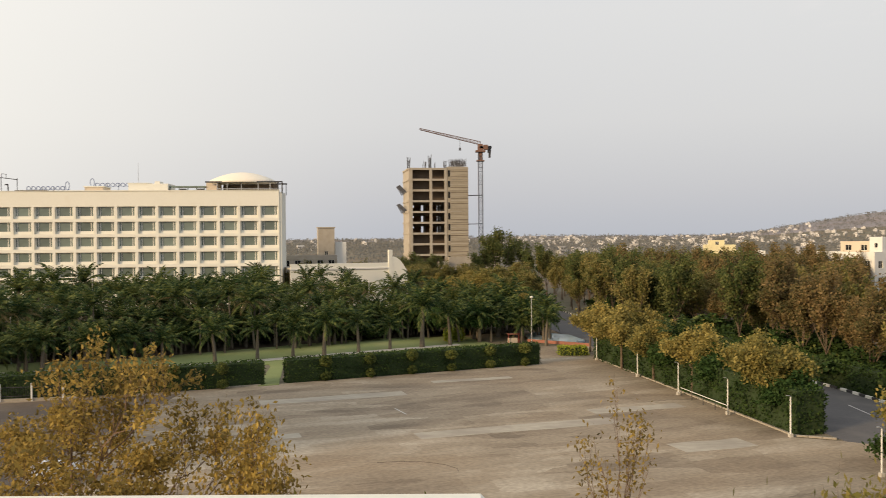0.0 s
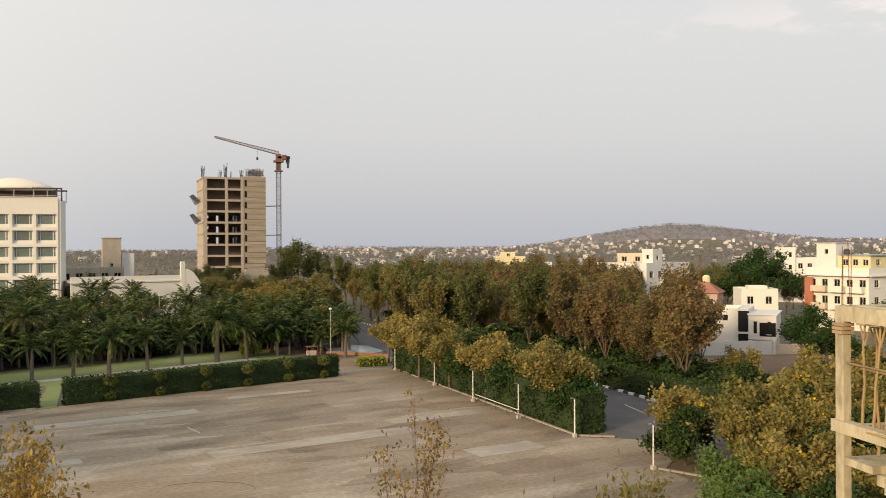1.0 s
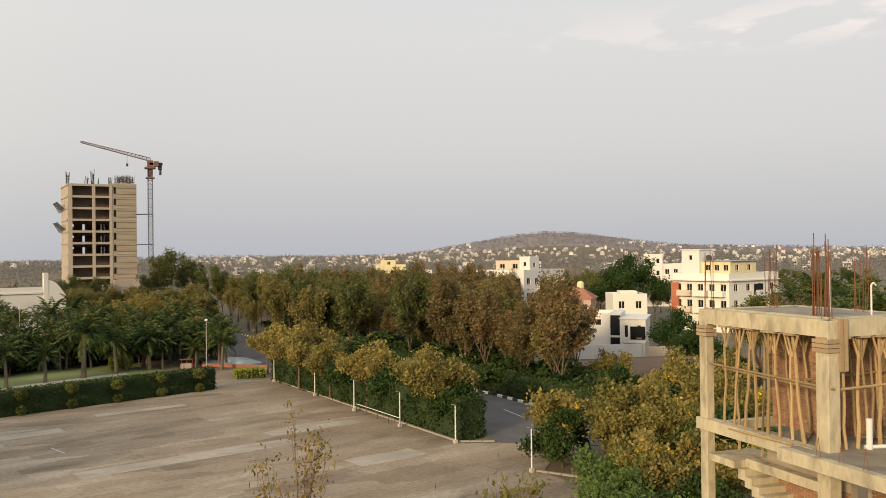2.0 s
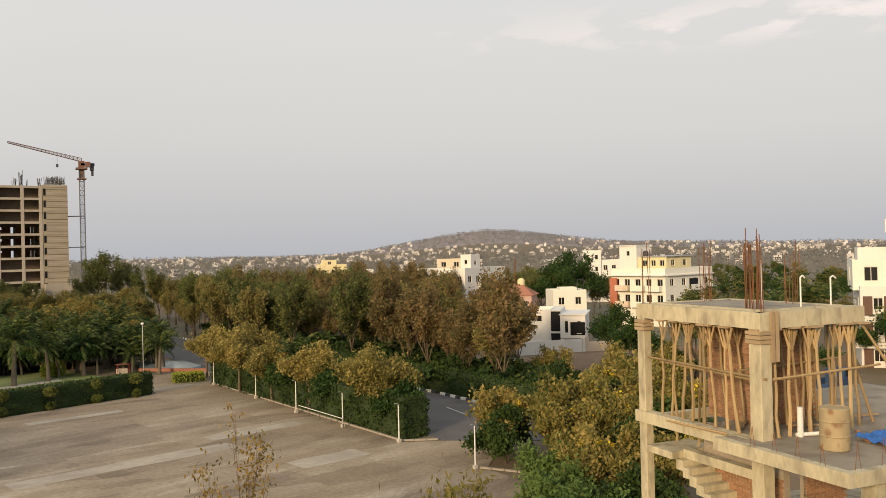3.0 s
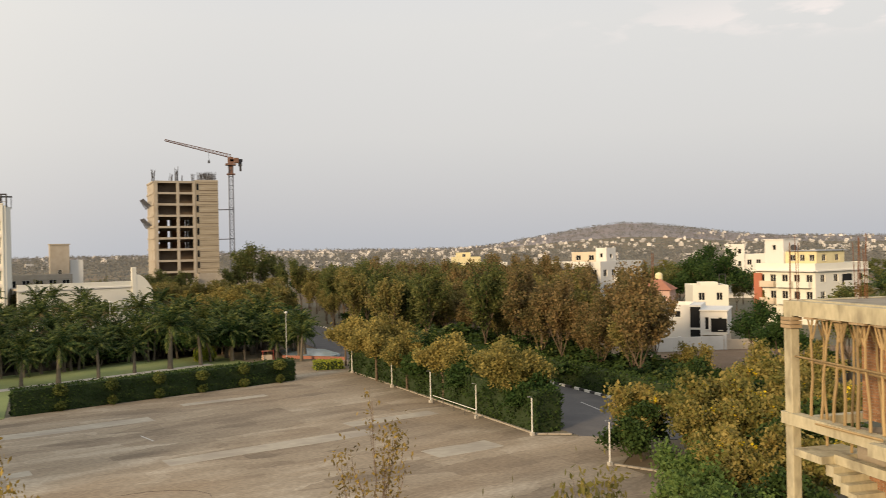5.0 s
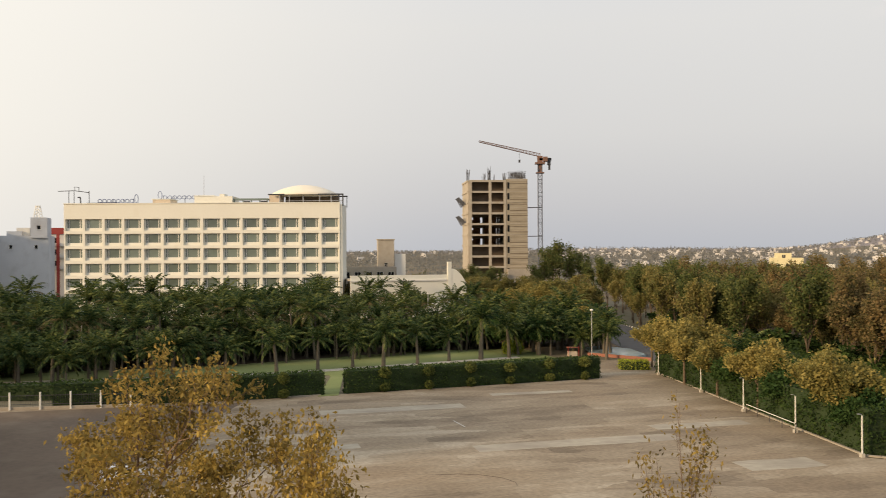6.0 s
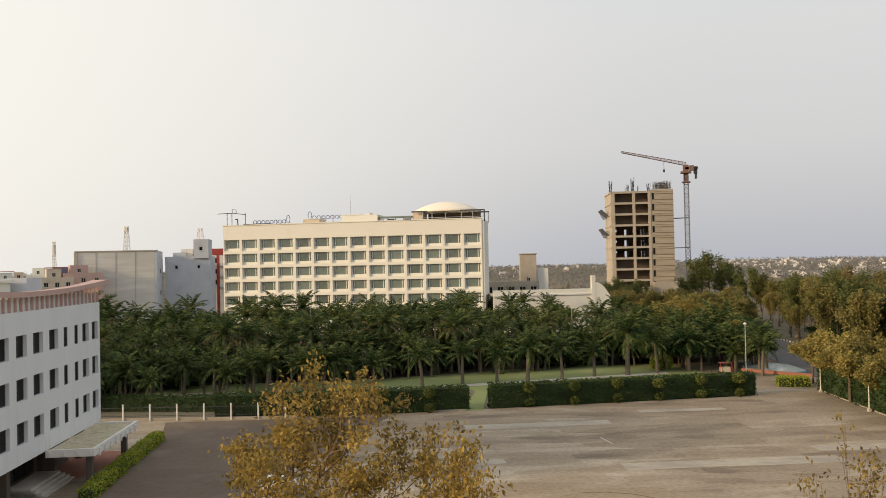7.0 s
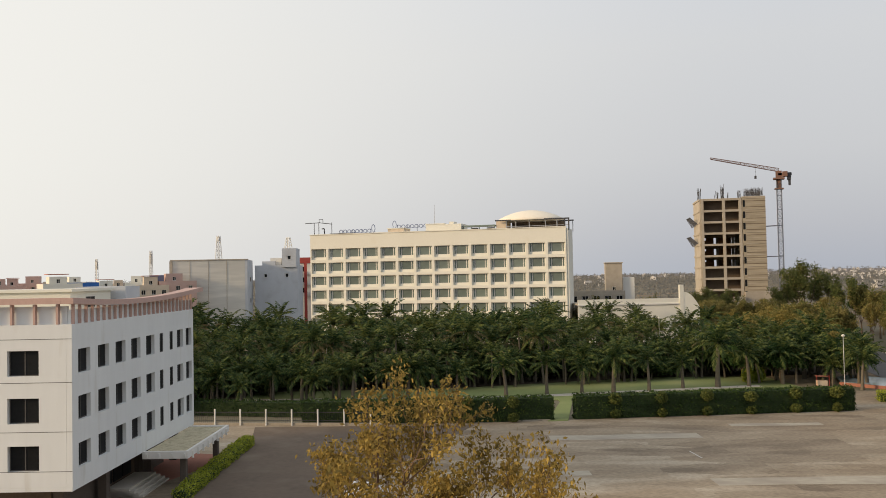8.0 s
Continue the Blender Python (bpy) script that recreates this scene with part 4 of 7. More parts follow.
# ---- the half-built house: concrete frame, timber props, brick infill ----
def building_site():
    o = thing("unfinished_house", pose(15.95, 16.0, 0.42, 0, 0, -1.0), "half-built concrete house propped with timber poles", "building site")
    R, F = 13.47, 10.27           # roof and floor slabs, tops
    W, L = 3.6, 5.0               # along x, along y
    # roof slab with its edge beam and shutter boards
    part("roof_slab", boxes((0.12, 0.12, R - 0.16, W, L - 0.12, R - 0.02), bevel=0.01), "cement_top", o)
    part("edge_beam", boxes((-0.02, 0.3, R - 0.42, 0.24, L, R)), "concrete", o)
    part("edge_beam", boxes((0.3, -0.02, R - 0.42, W, 0.24, R)), "concrete", o)
    part("edge_beam", boxes((0.3, L - 0.24, R - 0.42, W, L + 0.01, R)), "concrete", o)
    part("edge_beam", boxes((W - 0.24, 0.3, R - 0.42, W + 0.02, L - 0.26, R - 0.005)), "concrete", o)
    part("roof_kerb", boxes((0.35, 0.35, R - 0.02, W - 0.35, 0.5, R + 0.03), (0.35, 0.5, R - 0.02, 0.5, L - 0.4, R + 0.03)), "concrete", o)
    for x, y, cw, cd in ((0.0, 0.0, 0.34, 0.38), (0.0, L - 0.32, 0.24, 0.30), (W - 0.32, L - 0.32, 0.28, 0.30)):
        part("column", boxes((x - 0.03, y - 0.03, -0.45, x + cw, y + cd, R - 0.02), bevel=0.015), "concrete", o)
    # joint collars of form boards at the column heads
    for x, y, cw, cd in ((0.0, 0.0, 0.34, 0.38), (0.0, L - 0.32, 0.24, 0.30)):
        for k in range(3):
            z = R - 0.78 + k * 0.11
            part("form_board", boxes((x - 0.09, y - 0.09, z, x + cw + 0.05, y - 0.045, z + 0.09)), "plank", o)
            part("form_board", boxes((x - 0.09, y - 0.04, z, x - 0.045, y + cd + 0.05, z + 0.09)), "plank", o)
    for x in (0.28, 0.42):
        part("form_board", boxes((x, -0.11, R - 1.25, x + 0.10, -0.05, R + 0.02)), "plank", o)
    # floor slab and its cantilever
    part("floor_slab", boxes((-0.7, -3.1, F - 0.16, 9.5, 0.9, F)), "cement_top", o)
    part("floor_slab", boxes((0.3, 0.904, F - 0.16, 9.5, 2.4, F - 0.002)), "cement_top", o)
    part("floor_slab", boxes((3.2, 2.404, F - 0.16, 9.5, L, F - 0.004)), "cement_top", o)
    part("floor_beam", boxes((-0.12, 0.4, F - 0.32, 0.22, L + 0.05, F + 0.015)), "concrete", o)
    part("floor_beam", boxes((-0.74, -3.2, F - 0.30, -0.5, 0.95, F + 0.02)), "concrete", o)
    part("floor_beam", boxes((-0.5, -3.22, F - 0.30, 9.6, -3.0, F + 0.02)), "concrete", o)
    part("floor_beam", boxes((0.3, L - 0.3, F - 0.42, 9.5, L - 0.02, F - 0.165)), "concrete", o)
    # the stair hangs below the floor
    part("stair_landing", boxes((-0.1, L - 1.6, F - 1.15, 1.5, L - 0.45, F - 0.95)), "concrete", o)
    for k in range(12):
        y = L - 1.6 - 0.28 * (k + 1)
        z = F - 1.15 - 0.175 * (k + 1)
        part("stair_step", boxes((0.05, y, z - 0.12, 1.35, y + 0.30, z + 0.17)), "concrete", o)
    part("stair_beam", boxes((0.3, 0.6, F - 1.15, 0.55, L - 1.6, F - 0.9)), "concrete", o)
    # lower floors
    for z in (7.0, 3.75, 0.4):
        part("lower_slab", boxes((1.6, -3.0, z - 0.2, 9.4, L, z)), "concrete", o)
        part("lower_beam", boxes((-0.05, -0.05, z - 0.35, 1.6, 0.3, z), (-0.05, L - 0.35, z - 0.35, 1.6, L, z)), "concrete", o)
    part("fin_column", boxes((0.35, -2.95, 0, 0.75, -2.55, F - 0.17)), "concrete", o)
    part("fin_column", boxes((6.2, -2.95, 0, 6.6, -2.55, F - 0.17)), "concrete", o)

    # brick walls, laid brick by brick where they show
    rnd = random.Random(11)
    bm = boxes((0, 0, 0, 0.225, 0.105, 0.07), bevel=0.006)
    brick = bpy.data.meshes.new("brick")
    bm.to_mesh(brick)
    bm.free()
    brick.materials.append(M["brick"])

    def brick_wall(x0, y0, z0, length, hgt, turn, limit=300):
        m = pose(x0, y0, z0, 0, 0, turn)
        core = part("brick_wall", boxes((0, 0.012, 0, length, 0.21, hgt)), "mortar", o)
        core.matrix_basis = m
        n = 0
        rows = int(hgt / 0.08)
        for r in range(rows):
            x = -0.12 if r % 2 else 0.0
            while x < length - 0.1:
                if n >= limit:
                    return core
                a = max(0.0, x)
                w = min(length, x + 0.225) - a
                b = new("brick", brick)
                b.parent = core
                b.matrix_basis = pose(a, rnd.uniform(-0.008, 0.004), r * 0.08 + 0.004) @ Matrix.Diagonal((w / 0.225 * 0.97, 1, 1, 1))
                x += 0.237
                n += 1
        return core

    brick_wall(1.25, 3.4, F, 2.0, 2.75, -90, 300)
    brick_wall(1.5, 1.35, F, 1.75, 2.75, 0, 300)
    brick_wall(0.95, 3.3, F - 3.0, 3.0, 2.8, -90, 300)
    brick_wall(1.2, -0.2, F - 3.1, 1.4, 2.7, 0, 200)
    part("inner_column", boxes((1.35, 2.2, F, 1.75, 2.6, R - 0.16), bevel=0.01), "concrete", o)
    part("inner_column", boxes((2.9, 1.9, F, 3.45, 2.4, R - 0.16), bevel=0.01), "concrete", o)

    # timber props with forked heads and ledgers
    def prop(x, y, z0, z1, lean=(0, 0), r=0.045, fork=True):
        bm = bmesh.new()
        p = Vector((x, y, z0))
        q = Vector((x + lean[0], y + lean[1], z1))
        pts = [p]
        for k in range(1, 5):
            c = p.lerp(q, k / 5)
            pts.append(c + Vector((rnd.uniform(-.03, .03), rnd.uniform(-.03, .03), 0)))
        pts.append(q)
        for k in range(5):
            tube(bm, pts[k], pts[k + 1], r * (1.05 - 0.06 * k), r * (0.99 - 0.06 * k), n=6)
        if fork:
            ax = Vector((0, 1, 0)) if x < 0.5 else Vector((1, 0, 0))
            for s in (-1, 1):
                tube(bm, q - Vector((0, 0, 0.55)), q + ax * (0.2 * s) + Vector((0, 0, 0.02)), r * 0.75, r * 0.6, n=5)
        part("timber_prop", bm, "wood", o)
        part("head_block", boxes((q.x - 0.16, q.y - 0.16, q.z, q.x + 0.16, q.y + 0.16, q.z + 0.05)), "plank", o)

    under = R - 0.47
    for k in range(9):
        y = 0.5 + 0.45 * k
        prop(0.12 + rnd.uniform(-.03, .05), y, F + 0.02, under, (rnd.uniform(-.1, .1), rnd.uniform(-.4, .4)), rnd.uniform(0.038, 0.055))
        if k % 2 == 0:
            prop(0.9 + rnd.uniform(-.1, .3), y + 0.2, F - 0.9 if y > 3 else F + 0.0, under, (rnd.uniform(-.1, .1), rnd.uniform(-.25, .25)), 0.04)
    for k in range(9):
        x = 0.65 + 0.36 * k
        prop(x, 0.12 + rnd.uniform(-.03, .05), F + 0.0, under, (rnd.uniform(-.32, .32), rnd.uniform(-.08, .08)), rnd.uniform(0.038, 0.055))
        prop(x + 0.3, 1.15 + rnd.uniform(-.2, .2), F + 0.0, under, (rnd.uniform(-.15, .15), 0.1), 0.04, fork=k % 2 == 0)
    prop(5.3, -0.5, F + 0.02, under, (-1.8, 0.5), 0.045, False)
    prop(4.2, 0.3, F + 0.02, under, (-0.8, 0.3), 0.04, False)
    for z, x, y0, y1 in ((F + 1.55, 0.06, -0.1, 4.6), (F + 1.45, 0.2, 0.4, 4.2)):
        part("ledger", tube(bmesh.new(), (x, y0, z), (x, y1, z + 0.08), 0.038, 0.03), "wood", o)
    for z, y, x0, x1 in ((F + 1.5, 0.04, 0.4, 4.2), (F + 1.6, 1.1, 0.3, 4.0)):
        part("ledger", tube(bmesh.new(), (x0, y, z), (x1, y, z + 0.1), 0.038, 0.03), "wood", o)
    part("ledger", tube(bmesh.new(), (-0.35, 0.9, F + 0.06), (-0.1, 3.6, F - 0.08), 0.04, 0.03), "wood", o)
    for k in range(9):
        x, y = rnd.uniform(0.5, 4.5), rnd.uniform(0.4, 3.2)
        part("loose_board", boxes((-0.6, -0.07, 0, 0.6, 0.07, 0.035)), "plank", o).matrix_basis = pose(x, y, F + 0.01 + 0.036 * k, 0, 0, rnd.uniform(-30, 60))
    # joists under the roof
    for k in range(7):
        y = 0.5 + 0.6 * k
        part("joist", boxes((0.3, y, R - 0.30, W - 0.4, y + 0.07, R - 0.165)), "plank", o)

    # starter bars
    def bars(x, y, z, hgt, n, spread, r=0.011):
        for k in range(n):
            a = 2 * math.pi * k / n
            px, py = x + spread * math.cos(a), y + spread * math.sin(a)
            part("starter_bar", tube(bmesh.new(), (px, py, z - 0.1), (px + rnd.uniform(-.07, .07), py + rnd.uniform(-.07, .07), z + hgt * rnd.uniform(0.72, 1.0)), r, n=5), "rust", o)
    bars(0.2, 0.2, R, 1.5, 3, 0.14)
    bars(0.2, L - 0.2, R, 1.85, 4, 0.15)
    bars(2.4, L - 0.3, R, 1.9, 7, 0.16)
    bars(0.8, 1.05, R, 2.2, 14, 0.2, 0.013)
    bars(3.3, 2.2, R, 1.9, 6, 0.16)
    # pale conduit pipes on the roof
    for x, y, hgt, bend in ((2.2, 2.2, 1.25, 0), (1.9, 0.5, 0.8, 0.16), (3.2, 0.7, 0.75, 0.2)):
        bm = bmesh.new()
        pts = [(x, y, R - 0.03), (x, y, R + hgt)]
        if bend:
            pts += [(x + bend * 0.5, y, R + hgt + 0.05), (x + bend, y, R + hgt - 0.02)]
        pipe(bm, pts, 0.022)
        part("conduit", bm, "pole_paint", o, "pale plastic conduit")
    # stirrups standing on the cantilever
    for k in range(9):
        x, y = -0.3 + 0.8 * k, -3.05
        bm = bmesh.new()
        pipe(bm, [(x - 0.09, y, F), (x, y, F + 0.62), (x + 0.09, y, F)], 0.009, 4)
        part("stirrup", bm, "rust", o)
    for k in range(4):
        y = -2.4 + 0.7 * k
        bm = bmesh.new()
        pipe(bm, [(-0.62, y - 0.08, F), (-0.62, y, F + 0.5), (-0.62, y + 0.08, F)], 0.009, 4)
        part("stirrup", bm, "rust", o)
    part("drain_pipe", tube(bmesh.new(), (1.2, -0.05, F - 0.1), (1.2, -0.05, F + 0.75), 0.075, n=12), "pole_paint", o, "white plastic drain pipe")
    part("drain_pipe", tube(bmesh.new(), (1.1, 0.0, F + 0.05), (2.1, -0.4, F + 0.08), 0.05, n=10), "pole_paint", o)

    # rubble scattered on the open floor
    chip = bpy.data.meshes.new("brick_bit")
    bm = boxes((-0.06, -0.05, 0, 0.06, 0.05, 0.05), bevel=0.012)
    bm.to_mesh(chip)
    bm.free()
    chip.materials.append(M["brick"])
    for k in range(26):
        c = new("brick_bit", chip)
        c.parent = o
        q = rnd.uniform(0.5, 1.2)
        c.matrix_basis = pose(rnd.uniform(1.3, 5.5), rnd.uniform(-2.6, 0.9), F + 0.002, 0, 0, rnd.uniform(0, 180)) @ Matrix.Diagonal((q, q, q, 1))
    # loose things on the floor
    bm = bmesh.new()
    lathe(bm, [(0.32, 0), (0.34, 0.02), (0.34, 0.32), (0.352, 0.34), (0.34, 0.37), (0.34, 0.66), (0.352, 0.68), (0.34, 0.71), (0.34, 0.98), (0.325, 1.0), (0.31, 0.985)], 28)
    d = finish("oil_drum", bm, "drum")
    p = o.matrix_basis @ Vector((0.86, -1.42, F))
    d.matrix_basis = pose(p.x, p.y, p.z)
    tagged(d, "rusty cream oil drum on the concrete floor", "drum")
    bm = bmesh.new()
    r2 = random.Random(5)
    for k in range(60):
        a, rr = r2.uniform(0, 6.28), r2.uniform(0, 0.85)
        s = r2.uniform(0.02, 0.07)
        c = Vector((rr * math.cos(a), rr * math.sin(a), 0.22 * (1 - rr) + s * 0.5))
        box(bm, -s, -s * 0.7, -s * 0.5, s, s * 0.7, s * 0.5, Matrix.Translation(c) @ Euler((r2.random(), r2.random(), r2.random())).to_matrix().to_4x4())
    lathe(bm, [(1.0, 0), (0.75, 0.12), (0.4, 0.22), (0.1, 0.26)], 14)
    s = finish("rubble_heap", bm, "mortar")
    p = o.matrix_basis @ Vector((3.4, -2.2, F))
    s.matrix_basis = pose(p.x, p.y, p.z)
    tagged(s, "grey heap of sand and rubble on the floor", "rubble")
    bm = bmesh.new()
    g = bmesh.ops.create_grid(bm, x_segments=14, y_segments=10, size=0.5)
    for v in g["verts"]:
        v.co.x *= 1.3
        v.co.z = 0.14 + 0.14 * noise.noise(v.co * 4) + 0.1 * noise.noise(v.co * 9)
    s = finish("plastic_sheet", bm, "blue_sheet")
    s.modifiers.new("thickness", "SOLIDIFY").thickness = 0.006
    p = o.matrix_basis @ Vector((2.6, -1.5, F))
    s.matrix_basis = pose(p.x, p.y, p.z - 0.02)
    tagged(s, "crumpled blue plastic sheet on the floor", "sheet")
    return o


M["truck_blue"] = material("dull dark blue vehicle paint", (0.025, 0.06, 0.14), 0.5, spread=0.2)
M["drum"] = material("rusty cream drum paint", (0.36, 0.29, 0.17), 0.7, 0.1, spread=0.25, stain=(0.20, 0.10, 0.05), stain_scale=3.0, stain_at=(0.52, 0.66))
building_site()

def turned(name, bm):
    ob = finish(name, bm, "cream")
    ob.matrix_basis = pose(0.057, 1.227, 0, 0, 0, -0.39)
    return ob


tagged(turned("parapet_base", boxes((-0.722, -0.19, 0, 0.0, -0.01, 14.69))), "cream wall under the terrace parapet", "wall", kind="structure")
# the terrace wall under the camera
tagged(turned("terrace_parapet", boxes((-0.722, -0.2, 14.7, 0.0, 0.0, 15.23), bevel=0.006)), "cream painted terrace parapet with a flat top", "parapet", kind="structure")
tagged(finish("terrace", boxes((-3.2, -6, 0, 1.5, 1.02, 14.0)), "cream"), "cream roof terrace block under the camera", "building", kind="structure")


# ---- plants ----
def quads_mesh(name, centres, along, across, mat):
    """One mesh of separate leaf blades: each a bent pair of quads given by its centre and two half-axes."""
    n = len(centres)
    c, a, b = (np.asarray(v, float) for v in (centres, along, across))
    v = np.empty((n, 4, 3))
    v[:, 0], v[:, 1], v[:, 2], v[:, 3] = c - a, c + b - a * 0.1, c + a, c - b - a * 0.1
    me = bpy.data.meshes.new(name)
    me.vertices.add(n * 4)
    me.vertices.foreach_set("co", v.reshape(-1))
    me.loops.add(n * 4)
    me.loops.foreach_set("vertex_index", np.arange(n * 4, dtype=np.int32))
    me.polygons.add(n)
    me.polygons.foreach_set("loop_start", np.arange(0, n * 4, 4, dtype=np.int32))
    me.polygons.foreach_set("loop_total", np.full(n, 4, dtype=np.int32))
    me.update()
    me.validate()
    me.materials.append(M[mat])
    return me


def random_axes(rng, n, size, wide=0.55, droop=0.0):
    a = rng.normal(size=(n, 3))
    a[:, 2] -= droop
    a /= np.linalg.norm(a, axis=1)[:, None]
    r = rng.normal(size=(n, 3))
    b = np.cross(a, r)
    b /= np.linalg.norm(b, axis=1)[:, None]
    s = size * rng.uniform(0.6, 1.35, n)[:, None]
    return a * s, b * s * wide


def branches(rnd, bm, p, d, length, r, depth, tips, spread, keep=0.72, n=5, lift=0.15, leafy=1):
    """Grows a limb and its forks; notes places along the fine ends."""
    q = p + d * length
    bend = Vector((rnd.uniform(-1, 1), rnd.uniform(-1, 1), rnd.uniform(-0.3, 0.6))) * length * 0.12
    mid = p.lerp(q, 0.5) + bend
    tube(bm, p, mid, r, r * 0.8, n=n, cap=False)
    tube(bm, mid, q, r * 0.8, r * 0.6, n=n, cap=False)
    if depth <= leafy:
        tips.append((mid, depth))
    if depth and depth < leafy:
        tips.append((q, depth))
    if depth == 0:
        tips.append((q, 0))
        return
    for k in range(rnd.choice((2, 3, 3))):
        nd = (d + Vector((rnd.uniform(-1, 1), rnd.uniform(-1, 1), rnd.uniform(-0.5, 0.9) + lift)) * spread).normalized()
        branches(rnd, bm, q if k else mid, nd, length * keep * rnd.uniform(0.8, 1.15), r * 0.58, depth - 1, tips, spread, keep, max(3, n - 1), lift, leafy)


def tree_meshes(seed, tall, trunk, radius, mat, count, size, depth=4, spread=0.75, clump=0.5, bark="bark", wide=0.5, squash=1.0, droop=0.3, base_r=None, lean=0.0, leafy=1):
    """Trunk with limbs, and a crown of leaves in clumps at the limbs' ends; scaled to its height and spread."""
    rnd, rng = random.Random(seed), np.random.default_rng(seed)
    bm, tips = bmesh.new(), []
    r = base_r or tall * 0.018
    top = Vector((lean, 0, trunk))
    tube(bm, (0, 0, -0.1), top, r * 1.25, r, n=8, cap=False)
    for k in range(4):
        a = 2 * math.pi * (k + rnd.random()) / 4
        d = Vector((math.cos(a) * spread, math.sin(a) * spread, rnd.uniform(0.5, 1.1))).normalized()
        branches(rnd, bm, top - Vector((0, 0, trunk * 0.1 * k / 3)), d, (tall - trunk) * 0.36, r * 0.62, depth - 1, tips, spread, leafy=leafy)
    branches(rnd, bm, top, Vector((0, 0, 1)), (tall - trunk) * 0.38, r * 0.7, depth - 1, tips, spread, leafy=leafy)
    pts = np.array([t[0] for t in tips])
    # bring the crown to the wanted size
    hi, wide_now = pts[:, 2].max(), np.percentile(np.hypot(pts[:, 0], pts[:, 1]), 96)
    kz, kr = (tall - clump * 0.5 - trunk) / max(0.1, hi - trunk), (radius - clump * 0.5) / max(0.1, wide_now)

    def fit_(z):
        return trunk + (z - trunk) * kz if z > trunk else z

    for v in bm.verts:
        if v.co.z > trunk * 0.9:
            v.co.x *= kr
            v.co.y *= kr
            v.co.z = fit_(v.co.z)
    pts[:, :2] *= kr
    pts[:, 2] = np.where(pts[:, 2] > trunk, trunk + (pts[:, 2] - trunk) * kz, pts[:, 2])
    tm = bpy.data.meshes.new("trunk")
    bm.to_mesh(tm)
    bm.free()
    tm.materials.append(M[bark])
    weights = rng.uniform(0.2, 1.0, len(pts)) ** 1.6 * np.array([1.0 + 1.2 * max(0, t[1] - 1) for t in tips])
    pick = rng.choice(len(pts), count, p=weights / weights.sum())
    off = rng.normal(size=(count, 3)) * clump * 0.55
    off[:, 2] *= 0.8 * squash
    a, b = random_axes(rng, count, size, wide, droop)
    cm = quads_mesh("crown", pts[pick] + off, a, b, mat)
    return tm, cm


def plant(name, meshes, m, label, category, group="", kind=""):
    e = thing(name, m, label, category, group, kind)
    for nm, me in zip(("trunk", "crown", "blossom"), meshes):
        p = new(nm, me)
        p.parent = e
    return e


def palm_meshes(seed, tall, fronds, length, mat, dry=0.0, r=0.16):
    rnd, rng = random.Random(seed), np.random.default_rng(seed)
    bm = bmesh.new()
    lean = Vector((rnd.uniform(-.3, .3), rnd.uniform(-.3, .3), 0))
    top = Vector((0, 0, tall)) + lean
    pts = [Vector((0, 0, -0.1)), Vector((lean.x * 0.2, lean.y * 0.2, tall * 0.4)), Vector((lean.x * 0.6, lean.y * 0.6, tall * 0.75)), top]
    rr = [r * 1.35, r, r * 0.9, r * 0.7]
    for k in range(3):
        tube(bm, pts[k], pts[k + 1], rr[k], rr[k + 1], n=8, cap=False)
    tube(bm, top, top + Vector((0, 0, length * 0.28)), r * 0.7, r * 0.3, n=7)
    tm = bpy.data.meshes.new("trunk")
    bm.to_mesh(tm)
    bm.free()
    tm.materials.append(M["palm_bark"])
    crown = []
    for f in range(fronds):
        C, A, B = [], [], []
        az = 2.4 * f + rnd.uniform(-.3, .3)
        rise = 1.45 - 1.95 * (f / fronds) + rnd.uniform(-.2, .2)
        d = Vector((math.cos(az), math.sin(az), 0))
        sidev = Vector((-math.sin(az), math.cos(az), 0))
        L = length * rnd.uniform(0.85, 1.1)
        n = 20
        p = top + Vector((0, 0, length * 0.15))
        ang = rise
        for k in range(n):
            t = k / n
            step = L / n
            ang = rise - 1.25 * t ** 1.7
            dirv = d * math.cos(ang) + Vector((0, 0, math.sin(ang)))
            q = p + dirv * step
            C.append((p + q) / 2), A.append(dirv * step * 0.6), B.append(sidev * 0.035)
            ll = L * 0.17 * math.sin(math.pi * min(1, 0.12 + t * 0.88)) + 0.08
            for s in (-1, 1):
                hang = rnd.uniform(0.25, 1.1)
                ld = (sidev * s * 0.8 + dirv * 0.75 + Vector((0, 0, -hang))).normalized()
                C.append(p + ld * ll * 0.5), A.append(ld * ll * 0.55), B.append(dirv * step * rnd.uniform(0.42, 0.62))
            p = q
        use = "dry_frond" if rnd.random() < dry and f > fronds * 0.55 else mat
        crown.append((use, quads_mesh("frond", C, A, B, use)))
    return tm, crown


def joined_crown(crown, mat):
    bm = bmesh.new()
    for _, me in crown:
        bm.from_mesh(me)
    out = bpy.data.meshes.new("crown")
    bm.to_mesh(out)
    bm.free()
    out.materials.append(M[mat])
    return out


PALMS = [palm_meshes(s, tall, 20, ln, "palm", 0.0, 0.22) for s, tall, ln in ((1, 3.6, 3.3), (2, 4.0, 3.4), (3, 3.2, 3.2))]
COCO = [palm_meshes(s, tall, 24, ln, "palm", 0.3, 0.17) for s, tall, ln in ((11, 6.9, 4.0), (12, 7.9, 4.1), (13, 5.2, 3.9), (14, 7.0, 3.8))]
COCO_ONE = [(tm, joined_crown([c for c in cr if c[0] == "palm"], "palm"), joined_crown([c for c in cr if c[0] != "palm"] or cr[-2:], "dry_frond")) for tm, cr in COCO]
rnd = random.Random(21)


